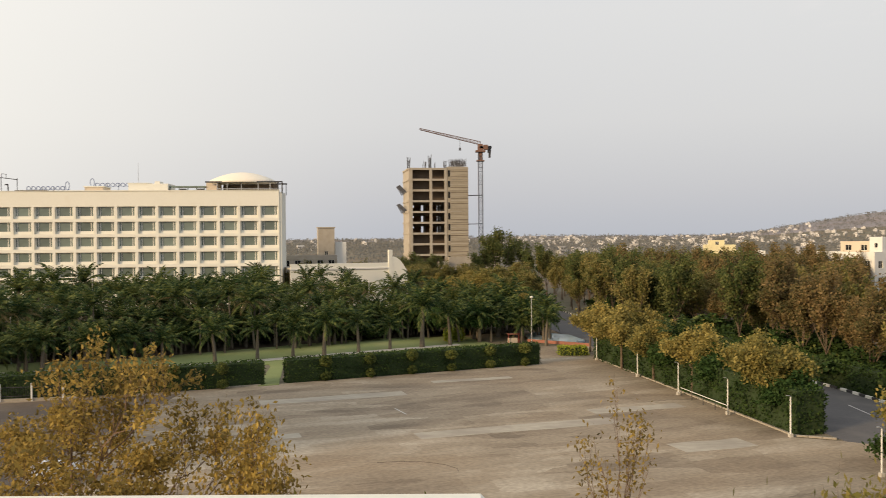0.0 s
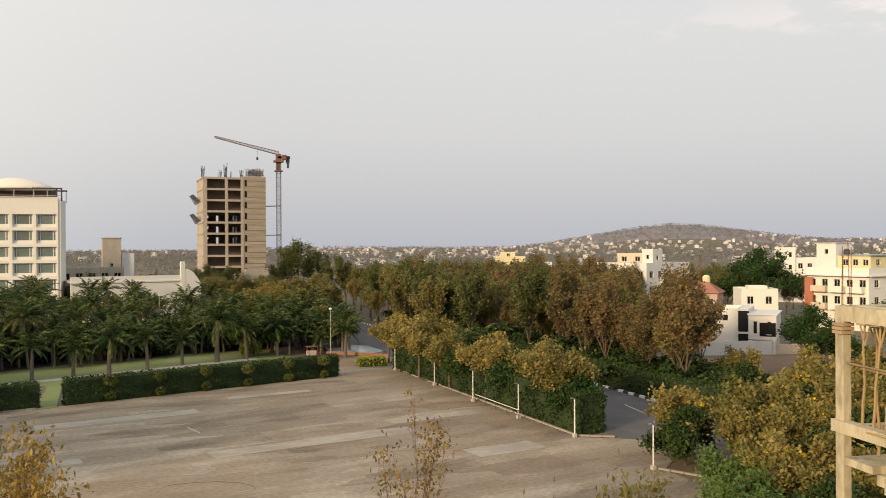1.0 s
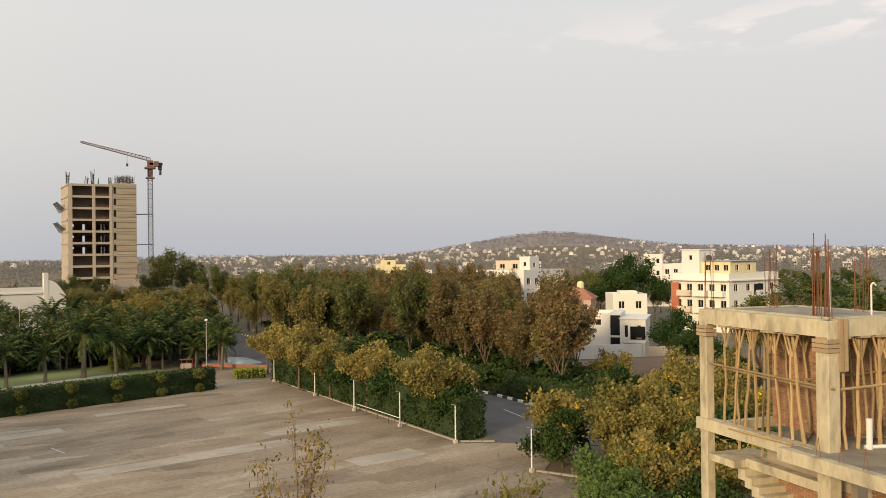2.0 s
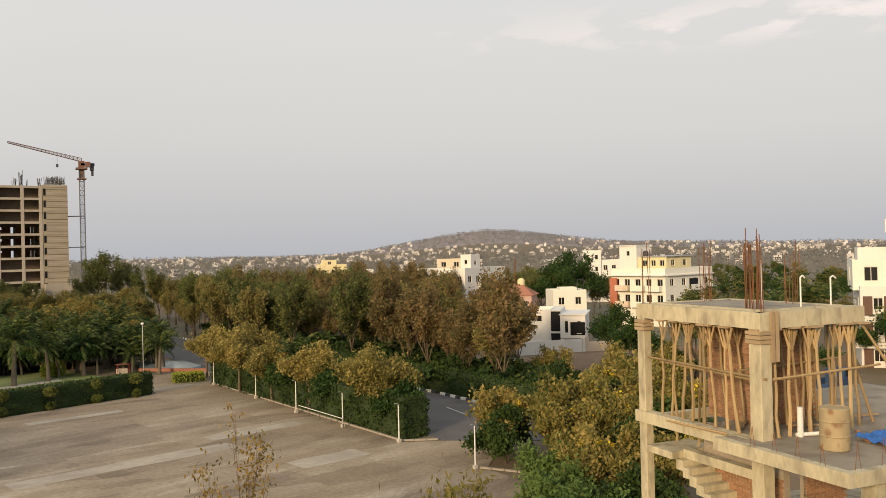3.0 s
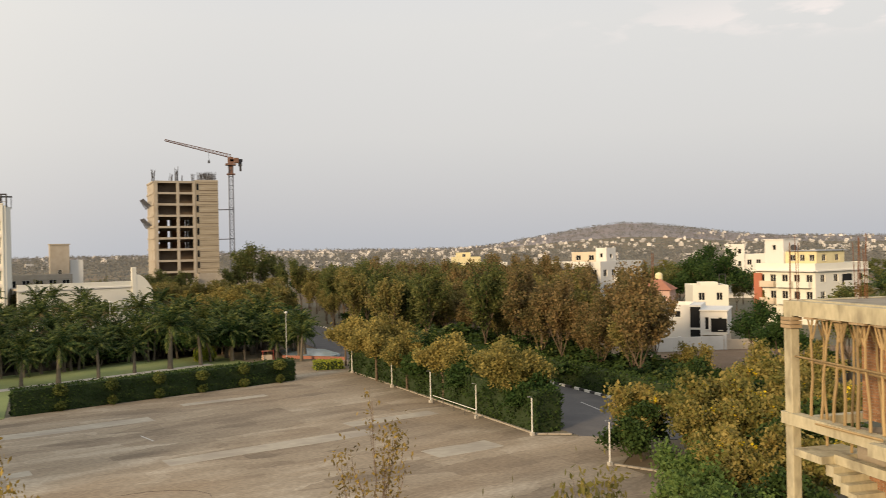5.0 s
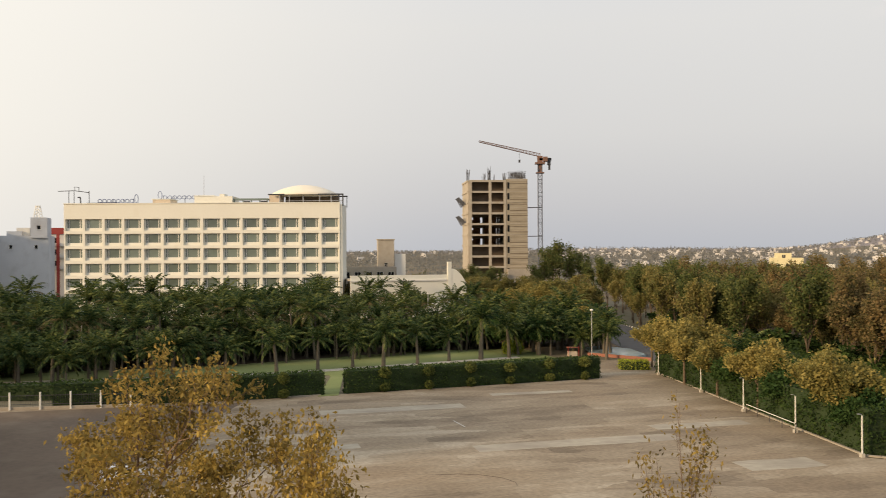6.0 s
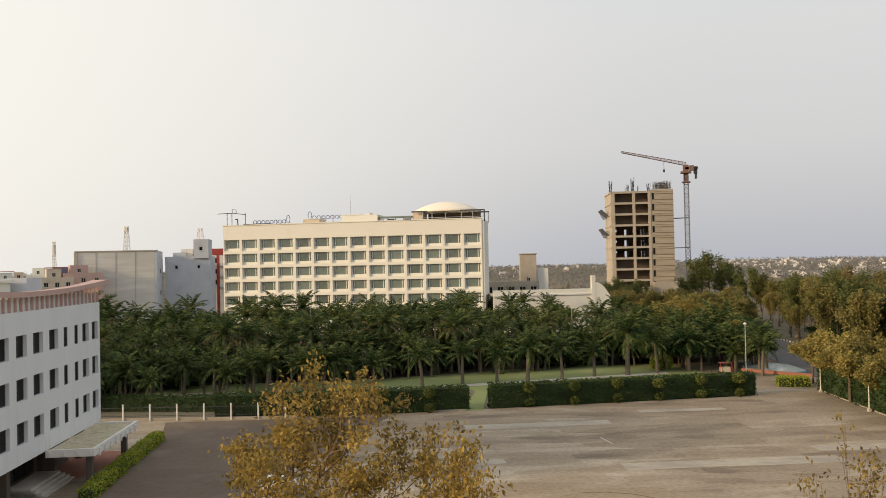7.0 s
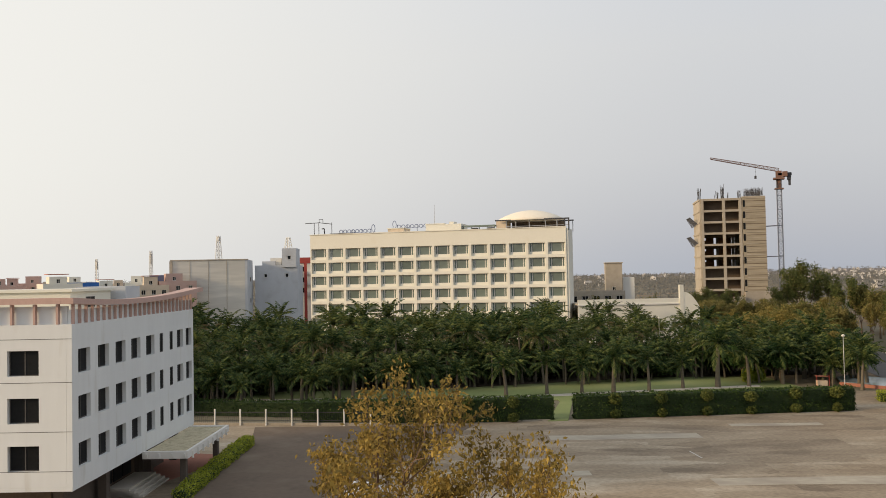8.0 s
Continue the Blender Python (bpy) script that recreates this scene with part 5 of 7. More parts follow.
def palm_tree(kind, x, y, s=1.0, label="", group=""):
    tm, crown = PALMS[kind]
    e = thing("palm_tree", pose(x, y, 0.04, 0, 0, rnd.uniform(0, 360)) @ Matrix.Diagonal((s, s, s, 1)), label, "palm tree", group)
    t = new("trunk", tm)
    t.parent = e
    for _, me in crown:
        f = new("frond", me)
        f.parent = e
    return e


# the row along the garden path
for k, (x, y, s) in enumerate(((-27.5, 104.2, 1.0), (-23.5, 109.2, 0.9), (-19.5, 111.9, 0.9), (-15.5, 112.2, 1.12), (-11.3, 114.9, 0.92),
                               (-7.3, 117.9, 0.9), (-3.0, 119.9, 1.42), (0.9, 122.0, 1.0), (10.4, 128.1, 1.0), (5.2, 125.0, 1.05), (14.3, 121.0, 0.85),
                               (-33, 101.5, 0.95), (-38.5, 99, 1.0), (-44.5, 96.0, 0.95), (-50, 93.5, 1.05))):
    palm_tree(k % 3, x, y, s, "stout royal palm with dark green fronds beside the lawn", "palms along the path")

# the coconut grove before the hotel
spots = []
tries = 0
while len(spots) < 300 and tries < 12000:
    tries += 1
    u, w = rnd.uniform(-75, 50), rnd.uniform(11, 66)
    if len(spots) > 210:
        u, w = rnd.uniform(-75, 40), rnd.uniform(10, 22)
    p = Vector((-27 + u * 0.864 - w * 0.504, 105 + u * 0.504 + w * 0.864, 0))
    if p.length > 187 or p.length < 92 or not -38 < math.degrees(math.atan2(p.x, p.y)) < 5.5:
        continue
    if all((p - q).length > 2.8 for q in spots):
        spots.append(p)
for k, p in enumerate(spots):
    r = p.length
    s = rnd.uniform(0.70, 1.12) * (0.8 if math.degrees(math.atan2(p.x, p.y)) > -11.5 else 0.97) * (1.0 if r > 135 else 0.85)
    meshes = COCO_ONE[k % 4]
    e = thing("coconut_palm", pose(p.x, p.y, 0, rnd.uniform(-5, 5), rnd.uniform(-5, 5), rnd.uniform(0, 360)) @ Matrix.Diagonal((s, s, s, 1)),
              "tall coconut palm with drooping dark fronds in the grove", "palm tree", "coconut palms in the grove")
    for nm, me in zip(("trunk", "crown", "dry_fronds"), meshes):
        q = new(nm, me)
        q.parent = e


# ---- hedges: clipped bodies under a skin of leaves ----
def hedge(points, wide, tall, mat, density, size, label, seed, name="hedge", core="core", wob=0.12):
    points = [bend(x, y) for x, y in points]
    rng = np.random.default_rng(seed)
    o = thing(name, pose(points[0][0], points[0][1], 0), label, "hedge", plain=True)
    off = Vector((points[0][0], points[0][1], 0))
    bm = bmesh.new()
    C, N = [], []
    for a, b in zip(points, points[1:]):
        a, b = Vector((*a, 0)) - off, Vector((*b, 0)) - off
        d = b - a
        L = d.length
        turn = Matrix.Translation(a) @ Matrix.Rotation(math.atan2(d.y, d.x), 4, "Z")
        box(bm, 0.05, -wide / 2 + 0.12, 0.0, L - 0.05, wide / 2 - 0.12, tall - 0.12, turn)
        area = [(L * tall, 0), (L * tall, 1), (L * wide, 2), (wide * tall, 3), (wide * tall, 4)]
        for ar, f in area:
            n = int(ar * density)
            u, v = rng.random(n), rng.random(n)
            g = rng.normal(size=n) * 0.07
            if f < 2:
                s = -1 if f == 0 else 1
                loc = np.stack([u * L, s * (wide / 2 + g), v * tall], 1)
            elif f == 2:
                loc = np.stack([u * L, (v - 0.5) * wide, tall + g], 1)
            else:
                s = 0 if f == 3 else L
                loc = np.stack([np.full(n, s) + g, (u - 0.5) * wide, v * tall], 1)
            # uneven growth
            bulge = np.array([noise.noise((p[0] * 0.6, p[1] * 0.6, p[2] * 0.8 + seed)) for p in loc]) * wob
            mid = np.array([L / 2, 0, tall / 2])
            away = (loc - mid) / np.array([L / 2 + .1, wide / 2, tall / 2])
            loc = loc + np.clip(away, -1, 1) * bulge[:, None]
            loc[:, 2] = np.maximum(loc[:, 2], 0.05)
            w = np.array(turn)
            C.append(loc @ w[:3, :3].T + w[:3, 3])
    C = np.concatenate(C)
    a, b = random_axes(rng, len(C), size, 0.6, 0.2)
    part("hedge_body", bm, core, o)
    me = quads_mesh("leaf_skin", C, a, b, mat)
    l = new("leaf_skin", me)
    l.parent = o
    return o


hedge([(-16.9, 92.0), (11.2, 104.3)], 1.7, 2.5, "hedge", 42, 0.11, "long clipped dark green hedge beside the court", 1)
hedge([(-44, 82.6), (-24.6, 88.6), (-19.0, 91.0)], 1.7, 2.5, "hedge", 42, 0.11, "clipped dark green hedge between court and lawn", 2)
hedge([(20.0, 108.5), (24.0, 87.0), (28.0, 66.2)], 2.6, 3.5, "hedge", 34, 0.14, "tall green hedge behind the lamp posts", 3, wob=0.35)
hedge([(14.8, 111.3), (18.4, 111.4)], 2.2, 1.1, "lime", 60, 0.1, "low bright green clipped hedge block", 4)
hedge([(42.2, 66.0), (40.0, 86.0), (33.0, 122.0)], 1.6, 2.6, "hedge", 30, 0.14, "dark roadside hedge under the trees", 5, wob=0.4)
hedge([(-37.2, 51.5), (-43.8, 71.5)], 1.1, 0.85, "lime", 110, 0.075, "low yellow-green clipped hedge along the drive", 6)
hedge([(-80, 84), (-46, 87)], 1.4, 1.7, "hedge", 30, 0.12, "dark hedge behind the iron fence", 7)
# round clipped shrubs before the hedge
rngb = np.random.default_rng(9)
n = 420
d = rngb.normal(size=(n, 3))
d /= np.linalg.norm(d, axis=1)[:, None]
a, b = random_axes(rngb, n, 0.12, 0.6)
ball_me = quads_mesh("leaf_skin", d * 0.55 * rngb.uniform(0.75, 1.08, n)[:, None] + np.array([0, 0, 0.62]), a, b, "hedge_light")
lime_me = quads_mesh("leaf_skin", d * 0.55 * rngb.uniform(0.6, 1.1, n)[:, None] + np.array([0, 0, 0.55]), a, b, "lime")
for x, y, s in ((-12.6, 92.6, 1.1), (-8.0, 94.5, 1.1), (-3.5, 96.5, 1.15), (0.9, 98.4, 1.0), (5.4, 100.4, 1.1), (9.6, 102.0, 1.1), (-27.0, 86.6, 1.1), (-22.5, 88.0, 1.1)):
    for z, k, lab in ((1.35, 1.0, 1), (0.0, 0.8, 0)):
        e = thing("clipped_shrub", pose(x, y, z * s, 0, 0, rnd.uniform(0, 360)) @ Matrix.Diagonal((s * k * 1.25, s * k, s * k * 0.95, 1)),
                  "rounded olive clipped shrub growing out of the hedge" if lab else "low clipped shrub at the hedge's foot", "shrub")
        l = new("leaf_skin", ball_me)
        l.parent = e

# ---- round-crowned trees rising from the tall hedge ----
GOLD = [tree_meshes(s, 6.6, 2.7, 2.8, "gold_tree", 10500, 0.125, depth=4, spread=0.9, clump=0.6, wide=0.6, leafy=2) for s in (31, 32)]
DARKT = tree_meshes(33, 5.2, 1.6, 2.6, "green", 4200, 0.17, depth=4, spread=0.9, clump=0.6)
for k, (az, r, s) in enumerate(((20.9, 75.5, 1.1), (19.7, 77.5, 1.12), (16.0, 86, 1.08), (13.6, 93.5, 1.0), (11.6, 101, 1.12), (10.4, 108, 1.12), (12.8, 112, 1.1), (14.6, 96, 0.95), (9.6, 115, 1.0))):
    p = polar(az, r)
    plant("hedge_tree", GOLD[k % 2], pose(p.x, p.y, -0.1, 0, 0, 60 * k) @ Matrix.Diagonal((s, s, s, 1)), "round-crowned tree with yellowing leaves in the hedge", "tree", "trees in the hedge")
for az, r, s in ((21.9, 74.5, 0.95), (17.8, 84, 1.05), (14.9, 91, 1.0)):
    p = polar(az, r)
    plant("hedge_tree", DARKT, pose(p.x, p.y, 0, 0, 0, 40 * r) @ Matrix.Diagonal((s, s, s, 1)), "dark green leafy tree in the hedge", "tree", "trees in the hedge")
palm_tree(1, polar(15.0, 93).x, polar(15.0, 93).y, 1.05, "green palm rising behind the hedge", "")

# ---- the brown grove over the road ----
TEAK = [tree_meshes(s, h * 0.96, 2.4, 2.9, m, 6400, 0.165, depth=5, spread=0.62, clump=0.52, wide=0.6, droop=0.5, leafy=3)
        for s, h, m in ((41, 12.6, "teak"), (42, 11.4, "teak_green"), (43, 13.2, "teak"), (44, 12.0, "teak_green"), (45, 13.0, "grove_green"))]
spots = []
tries = 0
while len(spots) < 215 and tries < 9000:
    tries += 1
    if rnd.random() < 0.35:
        f = rnd.random()
        x, y = 41.8 - 11 * f + rnd.uniform(2.4, 16.0), 68 + 66 * f
    else:
        p = polar(rnd.uniform(6.6, 26), rnd.uniform(122, 232))
        if p.x < 25.5 and p.y < 230:
            continue
        x, y = p.x, p.y
    p = Vector((x, y, 0))
    if math.degrees(math.atan2(x, y)) > 29.8 - (0 if p.length < 125 else 4):
        continue
    if all((p - q).length > 3.3 for q in spots):
        spots.append(p)
for k, p in enumerate(spots):
    s = rnd.uniform(0.66, 1.14)
    olive = math.degrees(math.atan2(p.x, p.y)) + rnd.uniform(-5, 5) < 16.5
    plant("teak_tree", TEAK[((1, 3, 1, 4), (0, 2, 3, 0))[0 if olive else 1][k % 4]], pose(p.x, p.y, 0, 0, 0, rnd.uniform(0, 360)) @ Matrix.Diagonal((s, s, s, 1)),
          "slender tree with dusty brown and olive leaves", "tree", "roadside grove")
CASU = tree_meshes(51, 17.5, 4.0, 5.5, "grove_green", 6500, 0.26, depth=4, spread=0.6, clump=1.0)
for az, r, s in ((3.7, 235, 1.03), (5.0, 240, 0.86), (2.7, 232, 0.72), (-0.6, 238, 0.62), (-2.0, 232, 0.66), (6.3, 225, 0.78)):
    p = polar(az, r)
    plant("casuarina", CASU, pose(p.x, p.y, 0, 0, 0, r * 7) @ Matrix.Diagonal((s, s, s, 1)), "tall dark feathery tree behind the grove", "tree")
BIGT = tree_meshes(52, 13.5, 3.0, 7.0, "green", 8000, 0.26, depth=4, spread=0.95, clump=1.1)
for az, r, s in ((33.3, 196, 1.12), (32.3, 190, 0.95), (35.9, 112, 0.62), (37.0, 104, 0.55)):
    p = polar(az, r)
    plant("broad_tree", BIGT, pose(p.x, p.y, 0, 0, 0, r * 3) @ Matrix.Diagonal((s, s, s, 1)), "broad dark green tree among the houses", "tree")

# ---- shrubs to the right of the court, with yellow blossoms ----
def shrub_meshes(seed, tall, radius, mat, count, size, blossoms=0):
    tm, cm = tree_meshes(seed, tall, 0.5, radius, mat, count, size, depth=4, spread=1.15, clump=0.5, wide=0.6)
    if not blossoms:
        return tm, cm
    rng = np.random.default_rng(seed + 1)
    v = np.array([c.co for c in cm.vertices]).reshape(-1, 4, 3).mean(1)
    high = v[np.argsort(-v[:, 2])[: len(v) // 5]]
    heads = high[rng.choice(len(high), blossoms)]
    c = np.repeat(heads, 12, 0) + rng.normal(size=(blossoms * 12, 3)) * 0.1 + np.array([0, 0, 0.1])
    a, b = random_axes(rng, len(c), 0.075, 0.9)
    return tm, cm, quads_mesh("blossom", c, a, b, "flower")


BUSH = [shrub_meshes(61, 4.6, 3.0, "shrub", 6500, 0.13, 5), shrub_meshes(62, 4.2, 2.8, "shrub", 6000, 0.13, 9), shrub_meshes(63, 3.6, 2.6, "hedge", 6000, 0.12), shrub_meshes(64, 3.0, 2.4, "fresh", 5200, 0.12)]
for kind, x, y, s in ((2, 30.2, 55.0, 1.05), (1, 31.0, 57.4, 1.1), (0, 34.5, 54.0, 1.22), (1, 36.5, 50.0, 1.12), (0, 32.5, 50.5, 1.0), (2, 35.0, 46.0, 1.1), (0, 38.5, 53.5, 1.15), (2, 39.5, 48.0, 1.2),
                      (3, 29.5, 46.5, 1.0), (3, 26.5, 42.0, 1.0), (0, 30.5, 42.5, 0.95), (3, 24.5, 37.0, 1.0), (2, 28.0, 37.0, 1.0), (1, 33.0, 40.0, 1.0), (3, 22.5, 32.5, 0.95), (2, 25.5, 31.0, 1.0),
                      (2, 42, 58, 1.15), (0, 45.0, 62.0, 1.1), (1, 44.0, 52, 1.1), (0, 49.0, 66.0, 1.2), (2, 52, 71, 1.2), (0, 47, 57, 1.1), (3, 54.0, 74, 1.2), (0, 51.0, 82, 0.9), (2, 46, 72, 1.1), (0, 57, 70, 1.1), (2, 66, 80, 1.0)):
    plant("flowering_shrub", BUSH[kind], pose(x, y, 0, 0, 0, rnd.uniform(0, 360)) @ Matrix.Diagonal((s * 1.1, s * 1.1, s * 1.14, 1)),
          ("dense olive shrub dotted with yellow blossoms", "yellowing shrub with bright yellow blossoms", "dense green leafy shrub", "fresh green feathery shrub")[kind], "shrub", "shrubs beside the court")

# ---- near trees before the terrace ----
NEAR_A = tree_meshes(71, 12.9, 4.4, 4.9, "autumn", 14000, 0.084, depth=6, spread=0.8, clump=0.30, bark="twig", wide=0.5, droop=0.9, base_r=0.14)
p = polar(-22.5, 27.0)
plant("near_tree", NEAR_A, pose(p.x, p.y, 0, 0, 0, 20), "sparse tree with yellow-brown leaves before the terrace", "tree")
NEAR_B = tree_meshes(72, 9.7, 4.4, 1.9, "autumn", 3000, 0.075, depth=5, spread=0.7, clump=0.4, bark="twig", wide=0.5, droop=0.9, base_r=0.08)
p = polar(-13.4, 24.0)
plant("near_tree", NEAR_B, pose(p.x, p.y, 0, 0, 0, 75) @ Matrix.Diagonal((1, 1, 1.15, 1)), "thin tree with few yellow-green leaves", "tree")
SAPL = tree_meshes(73, 10.5, 5.4, 1.35, "autumn", 760, 0.065, depth=4, spread=0.55, clump=0.34, bark="twig", wide=0.5, droop=0.9, base_r=0.075)
p = polar(11.3, 25.0)
plant("sapling", SAPL, pose(p.x, p.y, 0, 0, 0, 10) @ Matrix.Diagonal((1, 1, 1.13, 1)), "thin sapling with a few dry yellow leaves", "tree")


# ---- undergrowth in the palm grove, and small trees about the hall ----
UNDER = [shrub_meshes(81, 2.6, 2.2, "palm", 1700, 0.18), shrub_meshes(82, 3.4, 2.4, "hedge", 1600, 0.2)]
for k in range(150):
    u, w = rnd.uniform(-75, 48), rnd.uniform(13, 34)
    p = Vector((-27 + u * 0.864 - w * 0.504, 105 + u * 0.504 + w * 0.864, 0))
    s = rnd.uniform(0.8, 1.3)
    plant("grove_shrub", UNDER[k % 2], pose(p.x, p.y, 0, 0, 0, rnd.uniform(0, 360)) @ Matrix.Diagonal((s * 1.3, s * 1.3, s, 1)), "dark green undergrowth among the palms", "shrub", "grove undergrowth")
for k in range(26):
    p = polar(rnd.uniform(-11, 0.5), rnd.uniform(196, 224))
    s = rnd.uniform(0.62, 0.92)
    plant("small_tree", TEAK[(1, 3)[k % 2]], pose(p.x, p.y, 0, 0, 0, rnd.uniform(0, 360)) @ Matrix.Diagonal((s, s, s, 1)), "small dusty olive tree behind the hall", "tree", "trees behind the hall")
for k in range(60):
    p = polar(rnd.uniform(27, 58), rnd.uniform(150, 300)) if k < 40 else polar(rnd.uniform(36, 58), rnd.uniform(85, 150))
    if 30.5 < math.degrees(math.atan2(p.x, p.y)) < 35.5 and p.length < 172:
        continue
    if 32 < math.degrees(math.atan2(p.x, p.y)) < 41 and 85 < p.length < 135:
        continue
    s = rnd.uniform(0.5, 0.8)
    plant("garden_tree", (TEAK[1], TEAK[3], CASU, BIGT)[k % 4], pose(p.x, p.y, 0, 0, 0, rnd.uniform(0, 360)) @ Matrix.Diagonal((s, s, s * (0.8 if k % 4 > 1 else 1), 1)), "olive green tree in the gardens between houses", "tree", "trees between the houses")
for k in range(18):
    p = polar(rnd.uniform(-47, -36), rnd.uniform(150, 230))
    s = rnd.uniform(0.55, 0.85)
    plant("garden_tree", (CASU, BIGT)[k % 2], pose(p.x, p.y, 0, 0, 0, rnd.uniform(0, 360)) @ Matrix.Diagonal((s, s, s * 0.9, 1)), "dark green tree behind the office building", "tree", "trees between the houses")

for k, (az, r, s) in enumerate(((43.6, 150, 1.05), (45.2, 128, 1.1), (46.8, 118, 1.12), (48.3, 104, 1.2), (49.4, 122, 1.05), (47.6, 140, 1.0))):
    p = polar(az, r)
    e = thing("coconut_palm", pose(p.x, p.y, 0, 0, 0, 50 * k) @ Matrix.Diagonal((s, s, s, 1)), "coconut palm with yellow-green fronds among the houses", "palm tree", "palms among the houses", plain=True)
    for nm, me in zip(("trunk", "crown", "dry_fronds"), COCO_ONE[k % 4]):
        q = new(nm, me)
        q.parent = e

# small plants under the terrace
SPRIG = tree_meshes(91, 3.2, 0.8, 0.9, "shrub", 420, 0.08, depth=4, spread=0.6, clump=0.3, bark="twig", base_r=0.03)
for az, r, s, sz in ((24.6, 33, 1.6, 2.45), (20.2, 30, 0.8, 2.35), (18.2, 29, 0.7, 2.3), (-0.9, 27, 0.9, 2.35), (26.6, 36, 1.5, 2.2), (-9.6, 23, 1.5, 2.75), (23.4, 29, 1.3, 2.4)):
    p = polar(az, r)
    plant("young_tree", SPRIG, pose(p.x, p.y, 0, 0, 0, az * 9) @ Matrix.Diagonal((s, s, sz, 1)), "thin young tree with sparse olive leaves", "tree", "young trees under the terrace")

# low palms thicken the near edge of the grove
LOWP = [(tm, joined_crown(cr, "palm")) for tm, cr in (palm_meshes(s, tall, 26, ln, "palm", 0.0, 0.15) for s, tall, ln in ((15, 2.3, 2.9), (16, 3.3, 3.0)))]
for k in range(150):
    u, w = rnd.uniform(-75, 48), rnd.uniform(9.5, 30)
    if u < -6 and k % 2:
        u, w = rnd.uniform(-72, -7), rnd.uniform(-1.5, 9)
    p = Vector((-27 + u * 0.864 - w * 0.504, 105 + u * 0.504 + w * 0.864, 0))
    s = rnd.uniform(0.8, 1.15)
    plant("young_palm", LOWP[k % 2], pose(p.x, p.y, 0, 0, 0, rnd.uniform(0, 360)) @ Matrix.Diagonal((s, s, s, 1)), "low dark green palm at the grove's edge", "palm tree", "low palms of the grove")
for k in range(120):
    p = polar(rnd.uniform(24, 60), rnd.uniform(190, 420)) if k < 90 else polar(rnd.uniform(5.5, 26), rnd.uniform(235, 330))
    s = rnd.uniform(0.5, 0.78)
    plant("garden_tree", (TEAK[1], CASU, TEAK[3], BIGT)[k % 4], pose(p.x, p.y, 0, 0, 0, rnd.uniform(0, 360)) @ Matrix.Diagonal((s * 1.2, s * 1.2, s * (0.75 if k % 2 else 1), 1)), "dusty green tree among distant houses", "tree", "trees between the houses")

# mixed trees between the palms and the road bend
for k in range(44):
    az, r = rnd.uniform(-1.5, 6.9), rnd.uniform(141, 228)
    if az > 5.6 and r > 175:
        az -= 3
    p = polar(az, r)
    s = rnd.uniform(0.55, 0.8) * (0.9 if r < 165 else 1.1)
    plant("bend_tree", (TEAK[1], DARKT, GOLD[0], TEAK[3])[k % 4], pose(p.x, p.y, 0, 0, 0, rnd.uniform(0, 360)) @ Matrix.Diagonal((s * (1.2 if k % 4 in (0, 3) else 1.9), s * (1.2 if k % 4 in (0, 3) else 1.9), s * (1.0 if k % 4 in (0, 3) else 1.6), 1)), "leafy olive tree by the bend of the road", "tree", "trees by the road bend")
for az, r, s in ((6.6, 131, 1.1), (5.2, 128, 1.15), (3.6, 132, 1.2), (2.0, 129, 1.1), (7.0, 127, 0.95), (4.4, 139, 1.35), (0.6, 134, 1.3)):
    p = polar(az, r)
    palm_tree(int(r) % 3, p.x, p.y, s, "bushy green palm beside the pool", "palms by the pool")
# bright yellow-green shrubs at the end of the path
for x, y in ((0.8, 125.5), (2.2, 126.2)):
    e = thing("lime_shrub", pose(x, y, 0.04) @ Matrix.Diagonal((1.5, 1.5, 1.9, 1)), "bright yellow-green shrub at the path's end", "shrub")
    l = new("leaf_skin", lime_me)
    l.parent = e

# undergrowth below the brown grove
for k in range(90):
    f = rnd.random()
    if k < 50:
        x, y = 42.4 - 11 * f + rnd.uniform(1.5, 10), 70 + 62 * f
    else:
        q = polar(rnd.uniform(9, 25), rnd.uniform(124, 200))
        x, y = q.x, q.y
    if math.degrees(math.atan2(x, y)) > 30.5 or x < 26:
        continue
    s = rnd.uniform(0.8, 1.4)
    plant("grove_shrub", UNDER[k % 2], pose(x, y, 0, 0, 0, rnd.uniform(0, 360)) @ Matrix.Diagonal((s * 1.4, s * 1.4, s, 1)), "dark undergrowth below the roadside trees", "shrub", "roadside undergrowth")

# thick planting between the hedge's end and the pool
for k in range(30):
    p = polar(rnd.uniform(-0.5, 6.7), rnd.uniform(125, 146))
    s = rnd.uniform(0.85, 1.35)
    if k % 3 < 2:
        plant("young_palm", LOWP[k % 2], pose(p.x, p.y, 0, 0, 0, rnd.uniform(0, 360)) @ Matrix.Diagonal((s, s, s, 1)), "bushy dark green palm near the pool", "palm tree", "low palms of the grove")
    else:
        plant("garden_tree", DARKT, pose(p.x, p.y, 0, 0, 0, rnd.uniform(0, 360)) @ Matrix.Diagonal((s, s, s * 0.9, 1)), "leafy dark green tree near the pool", "tree", "trees near the pool")


# ---- neighbouring buildings ----
PANE = {}


def opening_row(w, n, width, margin=None):
    pitch = w / n
    return [(pitch * (k + 0.5) - width / 2, pitch * (k + 0.5) + width / 2) for k in range(n)]


